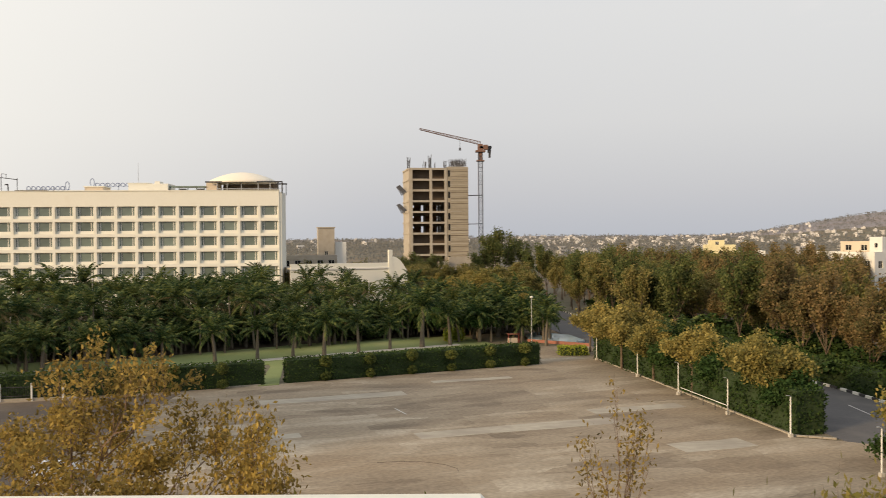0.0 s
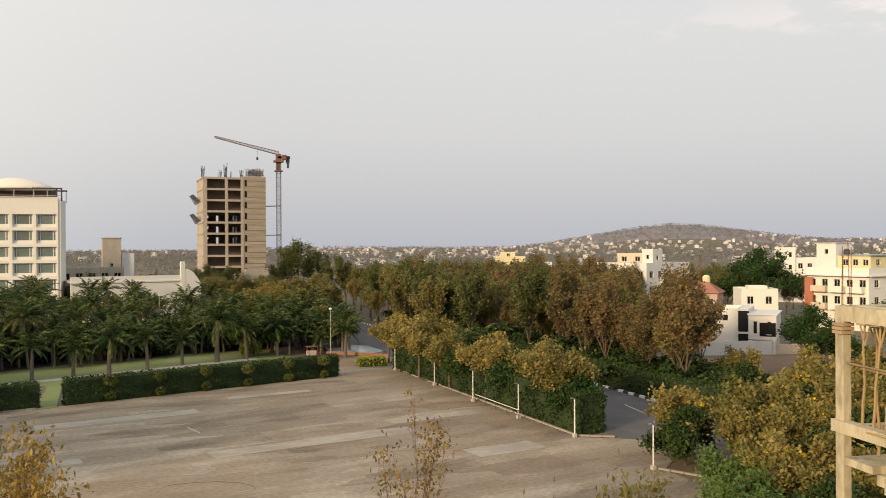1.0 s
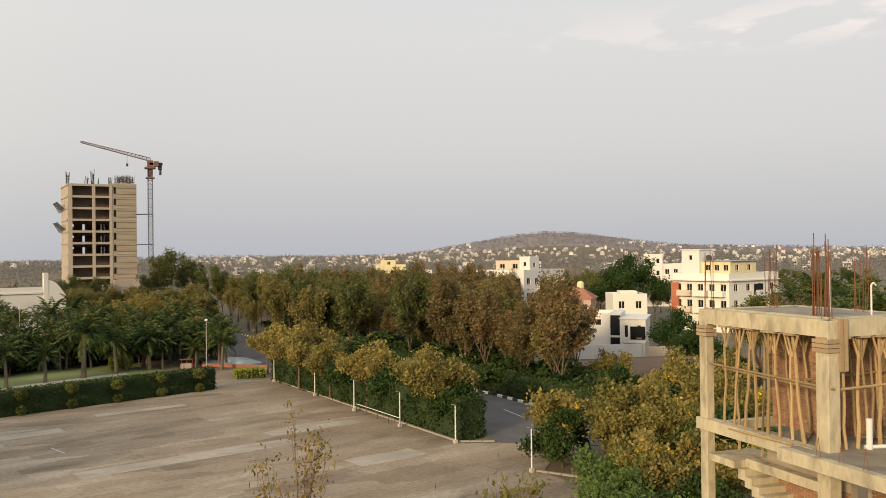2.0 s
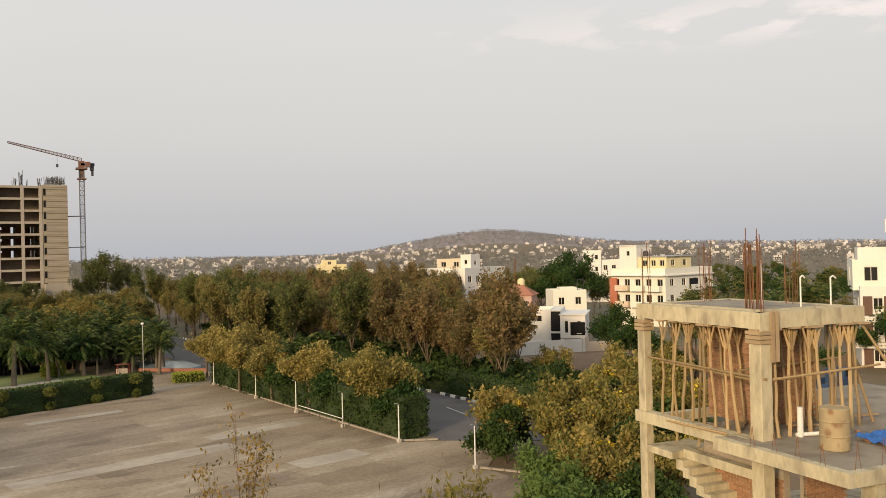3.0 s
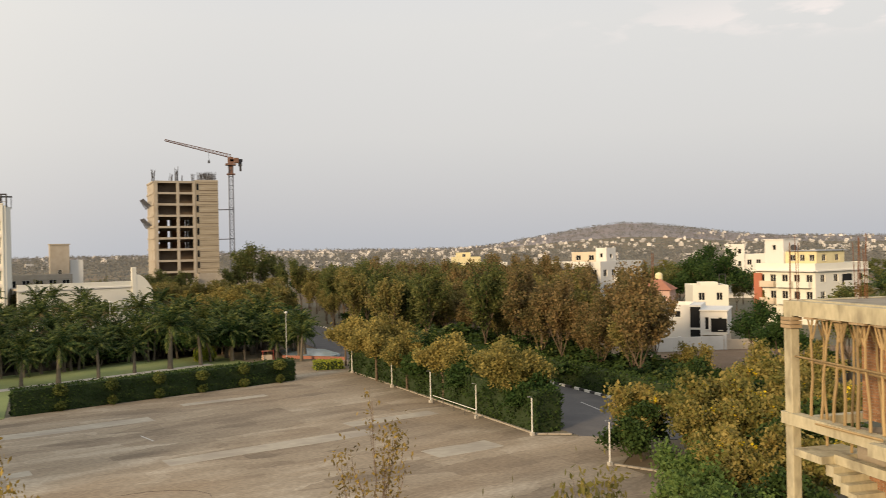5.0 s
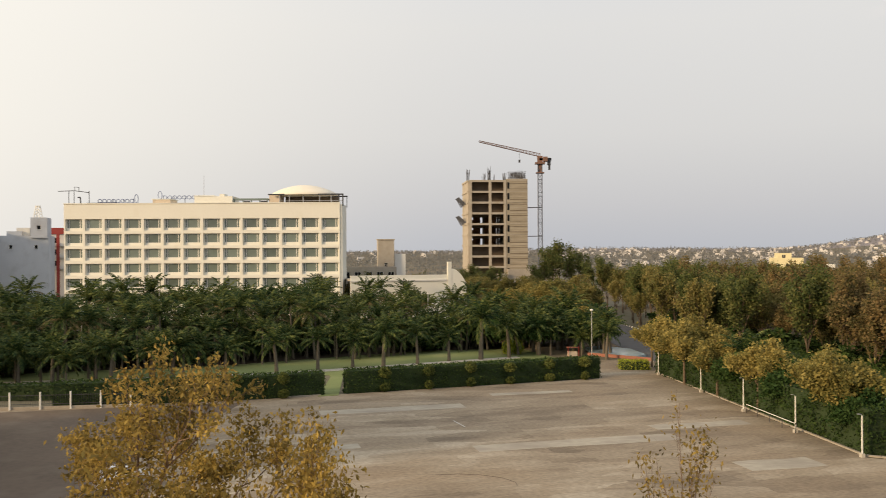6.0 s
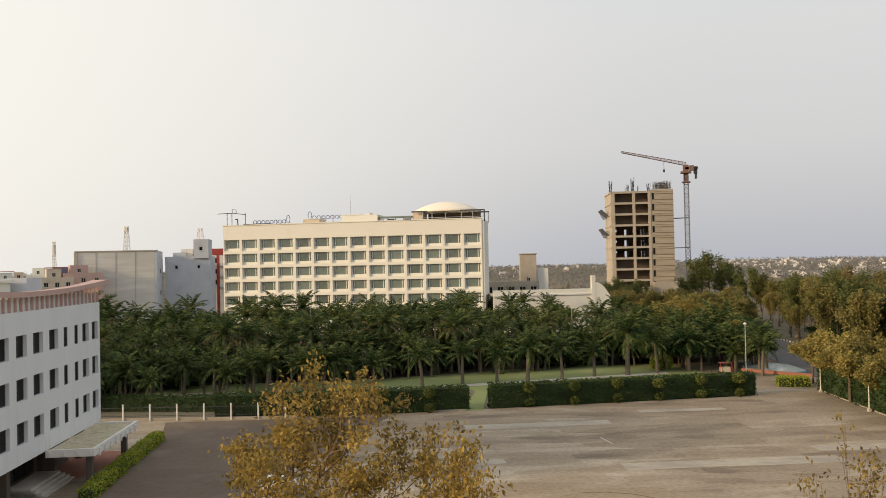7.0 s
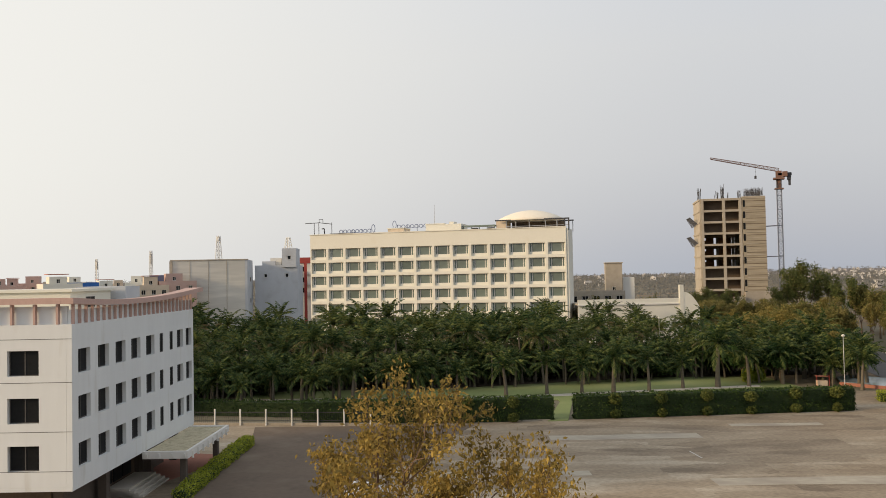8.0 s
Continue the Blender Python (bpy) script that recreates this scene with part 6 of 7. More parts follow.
def block(parent, x0, y0, x1, y1, z0, z1, mat, front=(), left=(), right=(), roof=True, glass="glass_dark", name="wall"):
    """One storey block: four walls with real openings, panes set into them, and a roof slab with a low parapet.
    front, left, right: (number, width, sill, head) for each row of windows; the front looks towards -y."""
    t = 0.25
    sides = ((front, x1 - x0, pose(x0, y0, 0)), (right, y1 - y0 - 2 * t - 0.01, pose(x1, y0 + t + 0.005, 0, 0, 0, 90)),
             (left, y1 - y0 - 2 * t - 0.01, pose(x0, y1 - t - 0.005, 0, 0, 0, -90)), ((), x1 - x0, pose(x1, y1, 0, 0, 0, 180)))
    for rows, w, m in sides:
        holes = [(a, b, s, h) for n, width, s, h in rows for a, b in opening_row(w, n, width)]
        part(name, wall_mesh(bmesh.new(), w, z0, z1, t, holes, m), mat, parent)
        for a, b, s, h in holes:
            key = (round(b - a, 2), round(h - s, 2), glass)
            if key not in PANE:
                PANE[key] = window_meshes(b - a, h - s, 1 if b - a > 0.9 else 0, "frame_white", glass, 0.07)
            put_window(PANE[key], parent, m @ pose(a, 0.12, s))
            part("window_sill", boxes((a - 0.08, -0.09, s - 0.09, b + 0.08, -0.004, s - 0.01)), mat, parent).matrix_basis = m
    if roof:
        part("roof", boxes((x0 + t, y0 + t, z1 - 0.7, x1 - t, y1 - t, z1 - 0.55)), "concrete_far", parent)
    return parent


def house(name, az, r, turn, label, category="house", wide=1.0, tall=1.0):
    p = polar(az, r)
    drop = -0.3 if -12 < az < 0 else (-0.8 if az > 0 else -1.2)
    return thing(name, pose(p.x, p.y, drop, 0, 0, -az + turn) @ Matrix.Diagonal((wide, wide, tall, 1)), label, category)


def polar_pose(az, r, turn, z=-0.8):
    p = polar(az, r)
    return pose(p.x, p.y, z, 0, 0, turn)


h = house("yellow_house", 17.8, 255, 8, "pale yellow house with a lower white wing", "house")
block(h, -4.2, 0, 3.8, 8, 0, 13.4, "pale_yellow", ((3, 1.2, 10.2, 11.7), (3, 1.2, 7.0, 8.5)), ((2, 1.2, 10.2, 11.7),), ((2, 1.2, 10.2, 11.7),))
block(h, -3.0, 2, 1.0, 6, 12.86, 14.7, "pale_yellow", ((1, 1.0, 13.2, 14.3),))
block(h, 4.0, 1, 12.0, 8, 0, 11.6, "white", ((3, 1.3, 9.2, 10.6),), (), ((2, 1.2, 9.2, 10.6),))

h = house("white_apartments", 26.4, 190, -38, "white apartment house with a beige roof storey", "apartment building")
block(h, -14.0, 0, 0.0, 15.5, 0, 12.6, "white", ((4, 1.4, 9.3, 10.8), (4, 1.4, 6.0, 7.5)), ((3, 1.2, 9.3, 10.8),), ((5, 1.3, 9.3, 10.8), (5, 1.3, 6.0, 7.5)))
block(h, -10.5, 3, -3.0, 9, 12.06, 14.7, "beige", ((2, 1.5, 12.8, 14.0),), (), ((2, 1.2, 12.8, 14.0),))
block(h, -3.2, 2.6, -0.3, 6.0, 12.1, 15.6, "white", ((1, 0.8, 13.4, 14.4),), (), ((1, 0.8, 13.2, 14.2),))
part("balcony", boxes((0.02, 5.0, 8.0, 1.3, 8.4, 8.15), (1.2, 5.0, 8.15, 1.3, 8.4, 9.1), (0.02, 5.0, 8.15, 1.2, 5.1, 9.1)), "white", h)

h = house("modern_white_house", 32.3, 134, -6, "modern white house with tall dark glazing", "house")
block(h, -4.6, 0.8, -0.9, 9, 0, 6.9, "white", ((1, 0.9, 5.0, 6.0),))
part("glass_strip", boxes((-0.88, 0.55, 0.4, 0.62, 0.8, 6.6)), "glass_dark", h, "tall dark glazing")
part("strip_wall", boxes((-0.88, 0.82, 0, 0.62, 9, 6.85)), "white", h)
part("strip_band", boxes((-0.9, 0.5, 3.2, 0.62, 0.54, 3.5)), "white", h)
block(h, 0.64, -0.3, 4.5, 9, 2.5, 6.1, "white", ((2, 0.6, 3.3, 5.2),), (), ((1, 1.4, 3.4, 5.0),))
part("corner_glass", boxes((2.2, -0.36, 3.0, 4.45, -0.31, 5.0)), "glass_dark", h, "dark corner window")
part("base_wall", boxes((0.64, 0.4, 0, 4.4, 8.6, 2.48)), "beige", h)
for k in range(9):
    part("slat", boxes((0.9 + 0.36 * k, 0.3, 0.3, 1.1 + 0.36 * k, 0.38, 2.1)), "plank", h)
part("coping", boxes((0.5, -0.5, 6.1, 4.7, 9.1, 6.25)), "white", h)
h = thing("compound_wall", pose(66.5, 108.5, 0, 0, 0, -10), "white rendered compound wall before the house", "wall")
part("wall", boxes((-4, 0, 0, 6, 0.25, 2.0)), "white", h)
part("wall", boxes((6.0, 0.03, 0, 11.5, 0.24, 1.5)), "beige", h)
for k in range(4):
    part("pier", boxes((-4.1 + 3.4 * k, -0.06, 0, -3.7 + 3.4 * k, 0.31, 2.1)), "white", h)

h = house("cream_house", 33.75, 160, 12, "cream flat-roofed house with small dark windows", "house")
block(h, -4.6, 0, 1.6, 8, 0, 8.7, "cream", ((2, 1.1, 6.0, 7.4), (2, 1.1, 2.6, 4.0)), (), ((2, 1.2, 5.8, 7.2),))
block(h, -2.8, 3, 0.4, 6, 8.16, 9.1, "cream")
bm = bmesh.new()
pipe(bm, [(0.2, 1, 8.1), (0.2, 1, 10.6), (1.3, 1, 10.6), (1.3, 1, 8.1)], 0.06)
part("roof_frame", bm, "dark_steel", h)

h = house("tiled_house", 29.6, 172, -10, "small pink house with a clay tiled roof", "house")
block(h, -4, 0, 3.5, 7, 0, 7.2, "pinkish", ((3, 1.0, 4.8, 6.2),), roof=False)
bm = bmesh.new()
v = [bm.verts.new(c) for c in ((-4.5, -0.5, 7.2), (4, -0.5, 7.2), (4, 7.5, 7.2), (-4.5, 7.5, 7.2), (-1.8, 3.5, 9.2), (1.3, 3.5, 9.2))]
for q in ((0, 1, 5, 4), (1, 2, 5), (2, 3, 4, 5), (3, 0, 4), (3, 2, 1, 0)):
    bm.faces.new([v[i] for i in q])
part("tiled_roof", bm, "tile_roof", h, "clay tiled hip roof")
bm = bmesh.new()
lathe(bm, [(0.7, 0), (0.75, 0.1), (0.75, 1.1), (0.5, 1.4), (0.2, 1.5)], 14)
w = part("water_tank", bm, "pale_yellow", h, "yellow roof water tank")
w.matrix_basis = pose(0.6, 5.2, 9.0)
bm = bmesh.new()
tube(bm, (-0.8, 5.5, 8.4), (-0.8, 5.5, 14.5), 0.06)
tube(bm, (-0.5, 5.5, 8.4), (-0.5, 5.5, 14.5), 0.06)
for k in range(10):
    tube(bm, (-0.8, 5.5, 8.8 + 0.55 * k), (-0.5, 5.5, 9.1 + 0.55 * k), 0.03, n=4)
part("aerial_mast", bm, "rust", h)

h = thing("cream_apartments", polar_pose(39.95, 170, -75), "cream apartment block with terracotta end and balconies", "apartment building", plain=True)
block(h, -13.0, 0, 0, 16.3, 0, 12.1, "cream", ((5, 1.3, 8.6, 10.0), (5, 1.3, 5.4, 6.9), (5, 1.3, 2.2, 3.7)), (), ((4, 1.3, 8.6, 10.0), (4, 1.3, 5.4, 6.9)))
block(h, -11.0, 1.6, -0.8, 10, 11.56, 14.3, "pale_yellow", ((5, 1.1, 12.5, 13.7),), (), ((2, 1.2, 12.5, 13.7),))
part("roof_sheet", boxes((-6.6, 1.2, 14.32, -0.4, 10.4, 14.5), bevel=0.02), "steel", h, "grey sheet roof")
block(h, -11.6, 1.0, -7.4, 5.5, 11.58, 16.6, "white", ((1, 0.8, 14.6, 15.6),))
part("roof_cap", boxes((-11.8, 0.8, 16.6, -7.2, 5.7, 16.75)), "white", h)
bm = bmesh.new()
lathe(bm, [(0.5, 0), (0.55, 0.1), (0.55, 0.8), (0.35, 1.05), (0.15, 1.1)], 12)
part("water_tank", bm, "dark_steel", h, "black roof water tank").matrix_basis = pose(-6.6, 3.0, 14.5)
part("terracotta_end", boxes((-13.3, -0.3, 0, -11.5, -0.02, 10.2)), "terracotta", h)
for z in (7.6, 4.4):
    for x, mt in ((-11.4, "beige"), (-7.6, "cream"), (-3.9, "cream")):
        part("balcony", boxes((x, -1.1, z, x + 3.2, -0.01, z + 0.15), (x, -1.1, z + 0.15, x + 3.2, -1.0, z + 1.15), (x, -1.0, z + 0.15, x + 0.1, -0.01, z + 1.15), (x + 3.1, -1.0, z + 0.15, x + 3.2, -0.01, z + 1.15)), mt, h)
    part("balcony_side", boxes((0.02, 7.0, z, 1.2, 12.0, z + 0.15), (1.1, 7.0, z + 0.15, 1.2, 12.0, z + 1.15)), "white", h)
    part("balcony_door", boxes((0.012, 8.0, z + 0.2, 0.06, 11.0, z + 2.3)), "glass_dark", h)
part("roof_band", boxes((-13.3, -0.9, 10.6, 0.25, -0.012, 10.8)), "white", h)
part("side_band", boxes((0.012, -0.01, 10.6, 0.5, 16.2, 10.8)), "white", h)

h = house("white_house", 35.2, 250, 0, "white cube-shaped house with a low wing", "house")
block(h, -4.8, 0, 0.4, 6, 0, 15.7, "white", ((2, 0.9, 13.0, 14.4), (2, 0.9, 9.6, 11.0)))
block(h, 0.45, 0.5, 7.5, 8, 0, 12.9, "white", ((3, 1.2, 9.9, 11.4),))

M["brownpanel"] = material("dark brown panel paint", (0.12, 0.07, 0.05), 0.7, spread=0.1)
h = house("brown_apartments", 52.4, 118, 6, "white apartment block with brown window panels", "apartment building")
block(h, -3.9, 0, 12, 12, 0, 10.8, "white", ((4, 1.1, 7.9, 9.4), (4, 1.1, 4.7, 6.2), (4, 1.1, 1.5, 3.0)), ((2, 1.1, 7.9, 9.4),))
for z in (7.2, 4.0, 0.8):
    for k in range(4):
        x = -3.9 + 15.9 / 4 * (k + 0.5)
        for px in (x - 1.7, x + 0.64):
            part("brown_panel", boxes((px, -0.1, z, px + 1.06, -0.02, z + 2.4)), "brownpanel", h, "dark brown panel")
    part("slab_band", boxes((-4.6, -0.9, z - 0.75, 12.2, -0.11, z - 0.05)), "white", h)
block(h, -4.6, 1.5, 8, 11, 10.26, 14.1, "cream", ((3, 1.6, 11.4, 13.2),), ((1, 1.5, 11.4, 13.2),))
block(h, -3.8, 4, 0.5, 9, 13.56, 15.6, "white")
bm = bmesh.new()
s = 0.55
for x, y in ((-s, -s), (s, -s), (s, s), (-s, s)):
    tube(bm, (x, y, 0), (x * 0.8, y * 0.8, 5.6), 0.06, n=4)
for k in range(7):
    z = 0.8 * k
    for a, b in (((-s, -s), (s, -s)), ((s, -s), (s, s)), ((s, s), (-s, s)), ((-s, s), (-s, -s))):
        tube(bm, (*a, z), (*b, z + 0.8), 0.035, n=4)
m = part("cell_mast", bm, "steel", h, "galvanised lattice mast")
m.matrix_basis = pose(0.2, 3.0, 14.05)
for k in range(6):
    a = math.pi * 2 * k / 6
    part("panel_antenna", boxes((-0.14, -0.09, 0, 0.14, 0.09, 1.7), bevel=0.02), "white", m).matrix_basis = pose(0.75 * math.cos(a), 0.75 * math.sin(a), 3.4 if k % 2 else 1.6, 0, 0, math.degrees(a))

# ---- beyond the hotel: the theatre block and its neighbours ----
h = house("grey_theatre_block", -33.85, 250, -8, "large windowless grey cement block", "building", 1.37, 1.125)
part("front_wall", boxes((-7.9, 0, 0, 7.2, 0.4, 20.0)), "greywall", h)
part("side_wall", boxes((7.22, 0.0, 0, 7.7, 12, 20.1)), "bluegrey", h)
part("back_wall", boxes((-7.6, 11.6, 0, 7.2, 12, 19.6), (-7.6, 0.42, 0, -7.2, 11.58, 19.6)), "greywall", h)
part("roof", boxes((-7.18, 0.42, 18.6, 7.2, 11.58, 18.9)), "concrete_far", h)
part("coping", boxes((-7.8, -0.12, 20.0, 7.9, 0.5, 20.25), (-7.9, -0.2, 0, -7.3, -0.02, 19.9)), "concrete_far", h)
for k in range(3):
    part("joint", boxes((-3.9 + 3.7 * k, -0.05, 0, -3.8 + 3.7 * k, -0.004, 19.9)), "concrete_far", h)
for z in (9.0, 14.5):
    part("vent_window", boxes((7.72, 6.0, z, 7.8, 7.0, z + 1.1)), "shade", h)


def lattice_mast(az, r, z0, z1, s, label, mat="steel"):
    p = polar(az, r)
    e = thing("lattice_mast", pose(p.x, p.y, z0), label, "mast")
    bm = bmesh.new()
    L = z1 - z0
    for x, y in ((-s, -s), (s, -s), (s, s), (-s, s)):
        tube(bm, (x, y, 0), (x * 0.45, y * 0.45, L), s * 0.13, n=4)
    n = max(4, int(L / (s * 1.6)))
    for k in range(n):
        f0, f1 = 1 - 0.55 * k / n, 1 - 0.55 * (k + 1) / n
        c = ((-s, -s), (s, -s), (s, s), (-s, s))
        for i in range(4):
            a, b = c[i], c[(i + 1) % 4]
            tube(bm, (a[0] * f0, a[1] * f0, L * k / n), (b[0] * f1, b[1] * f1, L * (k + 1) / n), s * 0.07, n=4)
    part("lattice", bm, mat, e)
    for k in range(4):
        a = k * 1.57
        x, y = s * 0.55 * math.cos(a), s * 0.55 * math.sin(a)
        part("panel_antenna", boxes((x - s * 0.1, y - s * 0.1, L * 0.82, x + s * 0.1, y + s * 0.1, L * 0.96)), mat, e)
    return e


lattice_mast(-33.25, 256, 20.0, 28.6, 0.75, "grey lattice mast on the theatre roof")
lattice_mast(-37.35, 330, 0, 27.0, 0.7, "slim grey lattice mast behind the houses")
lattice_mast(-40.5, 420, 0, 26.5, 0.8, "thin far lattice mast")
lattice_mast(-28.86, 268, 24.8, 28.5, 0.9, "white aerial frame on the stair tower", "pole_paint")

h = house("blue_grey_block", -29.2, 262, -8, "blue-grey plastered block with a stair tower", "building", 1.33, 1.114)
block(h, -6.4, 0, 3.2, 10, 0, 18.9, "bluegrey", ((2, 0.7, 15.6, 16.6),))
block(h, -4.9, 1, -2.0, 6, 18.36, 20.0, "bluegrey")
block(h, -0.2, -0.5, 3.0, 6, 18.36, 23.4, "bluegrey", ((1, 0.8, 20.4, 21.4),))
block(h, -3.2, 2, -0.7, 6, 18.4, 20.9, "white")
h = house("red_white_block", -27.6, 278, -8, "red and white apartment block beside the hotel", "apartment building", 1.3, 1.055)
block(h, -3.4, 0, 8, 10, 0, 20.6, "white", ((3, 1.6, 18.0, 19.6), (3, 1.6, 14.8, 16.4), (3, 1.6, 11.6, 13.2)))
for z in (17.2, 14.0, 10.8):
    part("balcony_band", boxes((-1.9, -0.9, z, 8.2, -0.02, z + 0.9)), "white", h)
part("corner_pier", boxes((-0.9, -1.0, 0, -0.2, -0.92, 21.0)), "red_paint", h)
part("top_band", boxes((-3.5, -0.2, 20.62, 8.1, 9.9, 22.4)), "red_paint", h, "red painted roof band")

h = house("water_tower_house", -7.65, 232, 4, "beige concrete water tower beside a low roof", "building")
block(h, -2.2, 0, 2.2, 4.4, 0, 18.4, "concrete_far", ((1, 0.9, 11.0, 12.2),))
part("tank_lid", boxes((-2.4, -0.2, 18.4, 2.4, 4.6, 18.65)), "concrete_far", h)
block(h, 2.4, 1, 5.4, 5, 0, 14.6, "white")
h = house("old_shed", -9.3, 216, 4, "low weathered concrete frame building", "building")
block(h, -5, 0, 9, 7, 0, 11.4, "concrete_far", ((5, 1.6, 8.2, 10.2),))

h = house("cream_banquet_hall", -6.7, 190, 12, "long low cream hall with a swept ramp wall", "hall", 1.0, 1.11)
part("long_wall", boxes((-11.2, 0, 0, 10.8, 0.5, 9.1)), "cream", h)
part("roof", boxes((-11.2, 0.5, 8.0, 10.8, 12, 8.3)), "concrete_far", h)
part("eave_band", boxes((-11.3, -0.25, 7.9, 10.7, -0.01, 8.15)), "white", h)
part("end_pillar", boxes((10.82, -0.3, 0, 11.7, 0.6, 11.7)), "cream", h)
bm = bmesh.new()
prev = None
for k in range(15):
    f = k / 14
    x, z = 11.72 + 3.4 * f, 10.3 - 3.0 * f * f
    cur = [bm.verts.new(c) for c in ((x, -0.25, 0), (x, 0.55, 0), (x, 0.55, z), (x, -0.25, z))]
    if prev:
        for q in range(4):
            bm.faces.new((prev[q], prev[(q + 1) % 4], cur[(q + 1) % 4], cur[q]))
    else:
        bm.faces.new(cur)
    prev = cur
bm.faces.new(prev[::-1])
bmesh.ops.recalc_face_normals(bm, faces=bm.faces)
part("swept_wall", bm, "cream", h)

# low houses to the far left
rt = random.Random(77)
for k in range(15):
    az, r = -47.5 + 0.85 * k + rt.uniform(-.2, .2), rt.uniform(240, 330)
    mat = rt.choice(("beige", "pinkish", "beige", "cream", "pinkish"))
    hgt = 16.6 + r * math.tan(radians(rt.uniform(-0.3, 0.25)))
    h = house("low_house", az, r, rt.uniform(-15, 15), {"beige": "beige flat-roofed house with a roof room", "pinkish": "pink flat-roofed house with a roof room", "cream": "cream flat-roofed house with a roof room"}[mat], "house")
    h["group"] = "low houses"
    w = rt.uniform(3, 5)
    block(h, -w, 0, w, 8, 0, hgt, mat, ((3, 1.1, hgt - 2.6, hgt - 1.3),))
    block(h, -w * 0.6, 2, w * 0.3, 6, hgt - 0.54, hgt + rt.uniform(1.6, 2.4), mat, ((1, 0.9, hgt + 0.1, hgt + 1.2),))
    if k % 3 == 0:
        part("roof_eave", boxes((-w * 0.7, 1.7, hgt + 2.4, w * 0.4, 6.3, hgt + 2.6)), "terracotta", h)
h = house("blue_shed", -41.3, 300, 5, "blue sheet-metal shed roof", "shed")
part("wall", boxes((-4.6, 0, 0, 4.6, 6, 14.8)), "beige", h)
part("sheet_roof", boxes((-4.9, -0.3, 14.8, 4.9, 6.3, 17.0)), "blue_sheet", h)
h = house("hoarding", -37.0, 250, 0, "dark advertising hoarding on posts", "sign")
part("board", boxes((-1.9, 0, 15.0, 1.9, 0.2, 18.6)), "sign_blue", h)
part("post", boxes((-1.3, 0.05, 0, -1.1, 0.3, 15.0), (1.1, 0.05, 0, 1.3, 0.3, 15.0)), "dark_steel", h)


# ---- the far town: houses and trees out to the hill, too many to count ----
def far_town():
    rng = np.random.default_rng(5)
    V, Fc = [], []
    w_v, w_f = [], []
    def add(vs, fs, c, sx, sy, z0, z1, a):
        ca, sa = math.cos(a), math.sin(a)
        i = len(vs)
        for dx, dy in ((-sx, -sy), (sx, -sy), (sx, sy), (-sx, sy)):
            for z in (z0, z1):
                vs.append((c[0] + dx * ca - dy * sa, c[1] + dx * sa + dy * ca, z))
        for q in ((0, 2, 3, 1), (2, 4, 5, 3), (4, 6, 7, 5), (6, 0, 1, 7), (1, 3, 5, 7)):
            fs.append([i + k for k in q])
    n = 0
    while n < 900:
        az = rng.uniform(-52, 66)
        if az < 5 and rng.random() < 0.72:
            continue
        r = math.sqrt(rng.uniform(450 ** 2, 3300 ** 2))
        if r < 700 and (az < 24 or rng.random() < 0.4):
            continue
        p = polar(az, r)
        if bell(az, 28.5, 5.5) > 0.5 and r > 2700:
            continue
        z = height(p.x, p.y)
        sx, sy, hh = rng.uniform(2.2, 5.4), rng.uniform(2.2, 4.4), rng.choice([4, 5, 6, 6.5, 7, 8.5])
        if r > 1500:
            sx, sy = sx * 1.15, sy * 1.15
        a = rng.uniform(-0.5, 0.5) - radians(az)
        add(V, Fc, p, sx, sy, z - 6, z + hh, a)
        if rng.random() < 0.7:
            q = p + Vector((rng.uniform(-1, 1), rng.uniform(-1, 1), 0)) * sx * 0.4
            add(V, Fc, q, sx * 0.4, sy * 0.45, z + hh - 0.2, z + hh + rng.uniform(1.6, 2.8), a)
        if r < 1500:
            ca, sa = math.cos(a), math.sin(a)
            for fl in range(int(hh // 3.2)):
                for wx in (-0.55, 0.0, 0.55):
                    dx, dy = wx * sx, -sy
                    c = (p.x + dx * ca - dy * sa, p.y + dx * sa + dy * ca)
                    zz = z + 1.0 + 3.2 * fl
                    add(w_v, w_f, c, 0.6, 0.06, zz, zz + 1.4, a)
        n += 1
    for nm, vs, fs, mat, label in (("far_town", V, Fc, "town", "white and cream houses of the distant town"), ("far_town_windows", w_v, w_f, "glass_dark", "dark window openings of the distant town")):
        me = bpy.data.meshes.new(nm)
        me.from_pydata(vs, [], fs)
        me.materials.append(M[mat])
        tagged(new(nm, me), label, "town", kind="stuff")
    C = []
    S = []
    k = 0
    while k < 12500:
        az = rng.uniform(-54, 68)
        r = 260 + 3200 * rng.random() ** 0.85
        if r < 330 and -14 < az < 6:
            continue
        p = polar(az, r)
        z = height(p.x, p.y)
        tall, wid = rng.uniform(6, 11.5), rng.uniform(3, 6.5)
        m = 26 if r < 900 else 15
        d = rng.normal(size=(m, 3)) * np.array([wid * 0.5, wid * 0.5, tall * 0.22])
        C.append(d + np.array([p.x, p.y, z + tall * 0.55]))
        S.append(np.full(m, 0.62 if r < 900 else 1.25))
        k += 1
    # scrub along the hill's ridge
    for _ in range(1000):
        az, r = rng.normal(29, 6), rng.uniform(2750, 3650)
        p = polar(az, r)
        m = 7
        d = rng.normal(size=(m, 3)) * np.array([4, 4, 1.6])
        C.append(d + np.array([p.x, p.y, height(p.x, p.y) + 3.0]))
        S.append(np.full(m, 1.5))
    C, S = np.concatenate(C), np.concatenate(S)
    a, b = random_axes(rng, len(C), 1.0, 0.8)
    # the woods' leaf colour already carries the haze
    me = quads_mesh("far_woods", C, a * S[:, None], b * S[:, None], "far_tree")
    tagged(new("far_woods", me), "trees between the houses of the distant town, haze in their colour", "trees", kind="stuff")


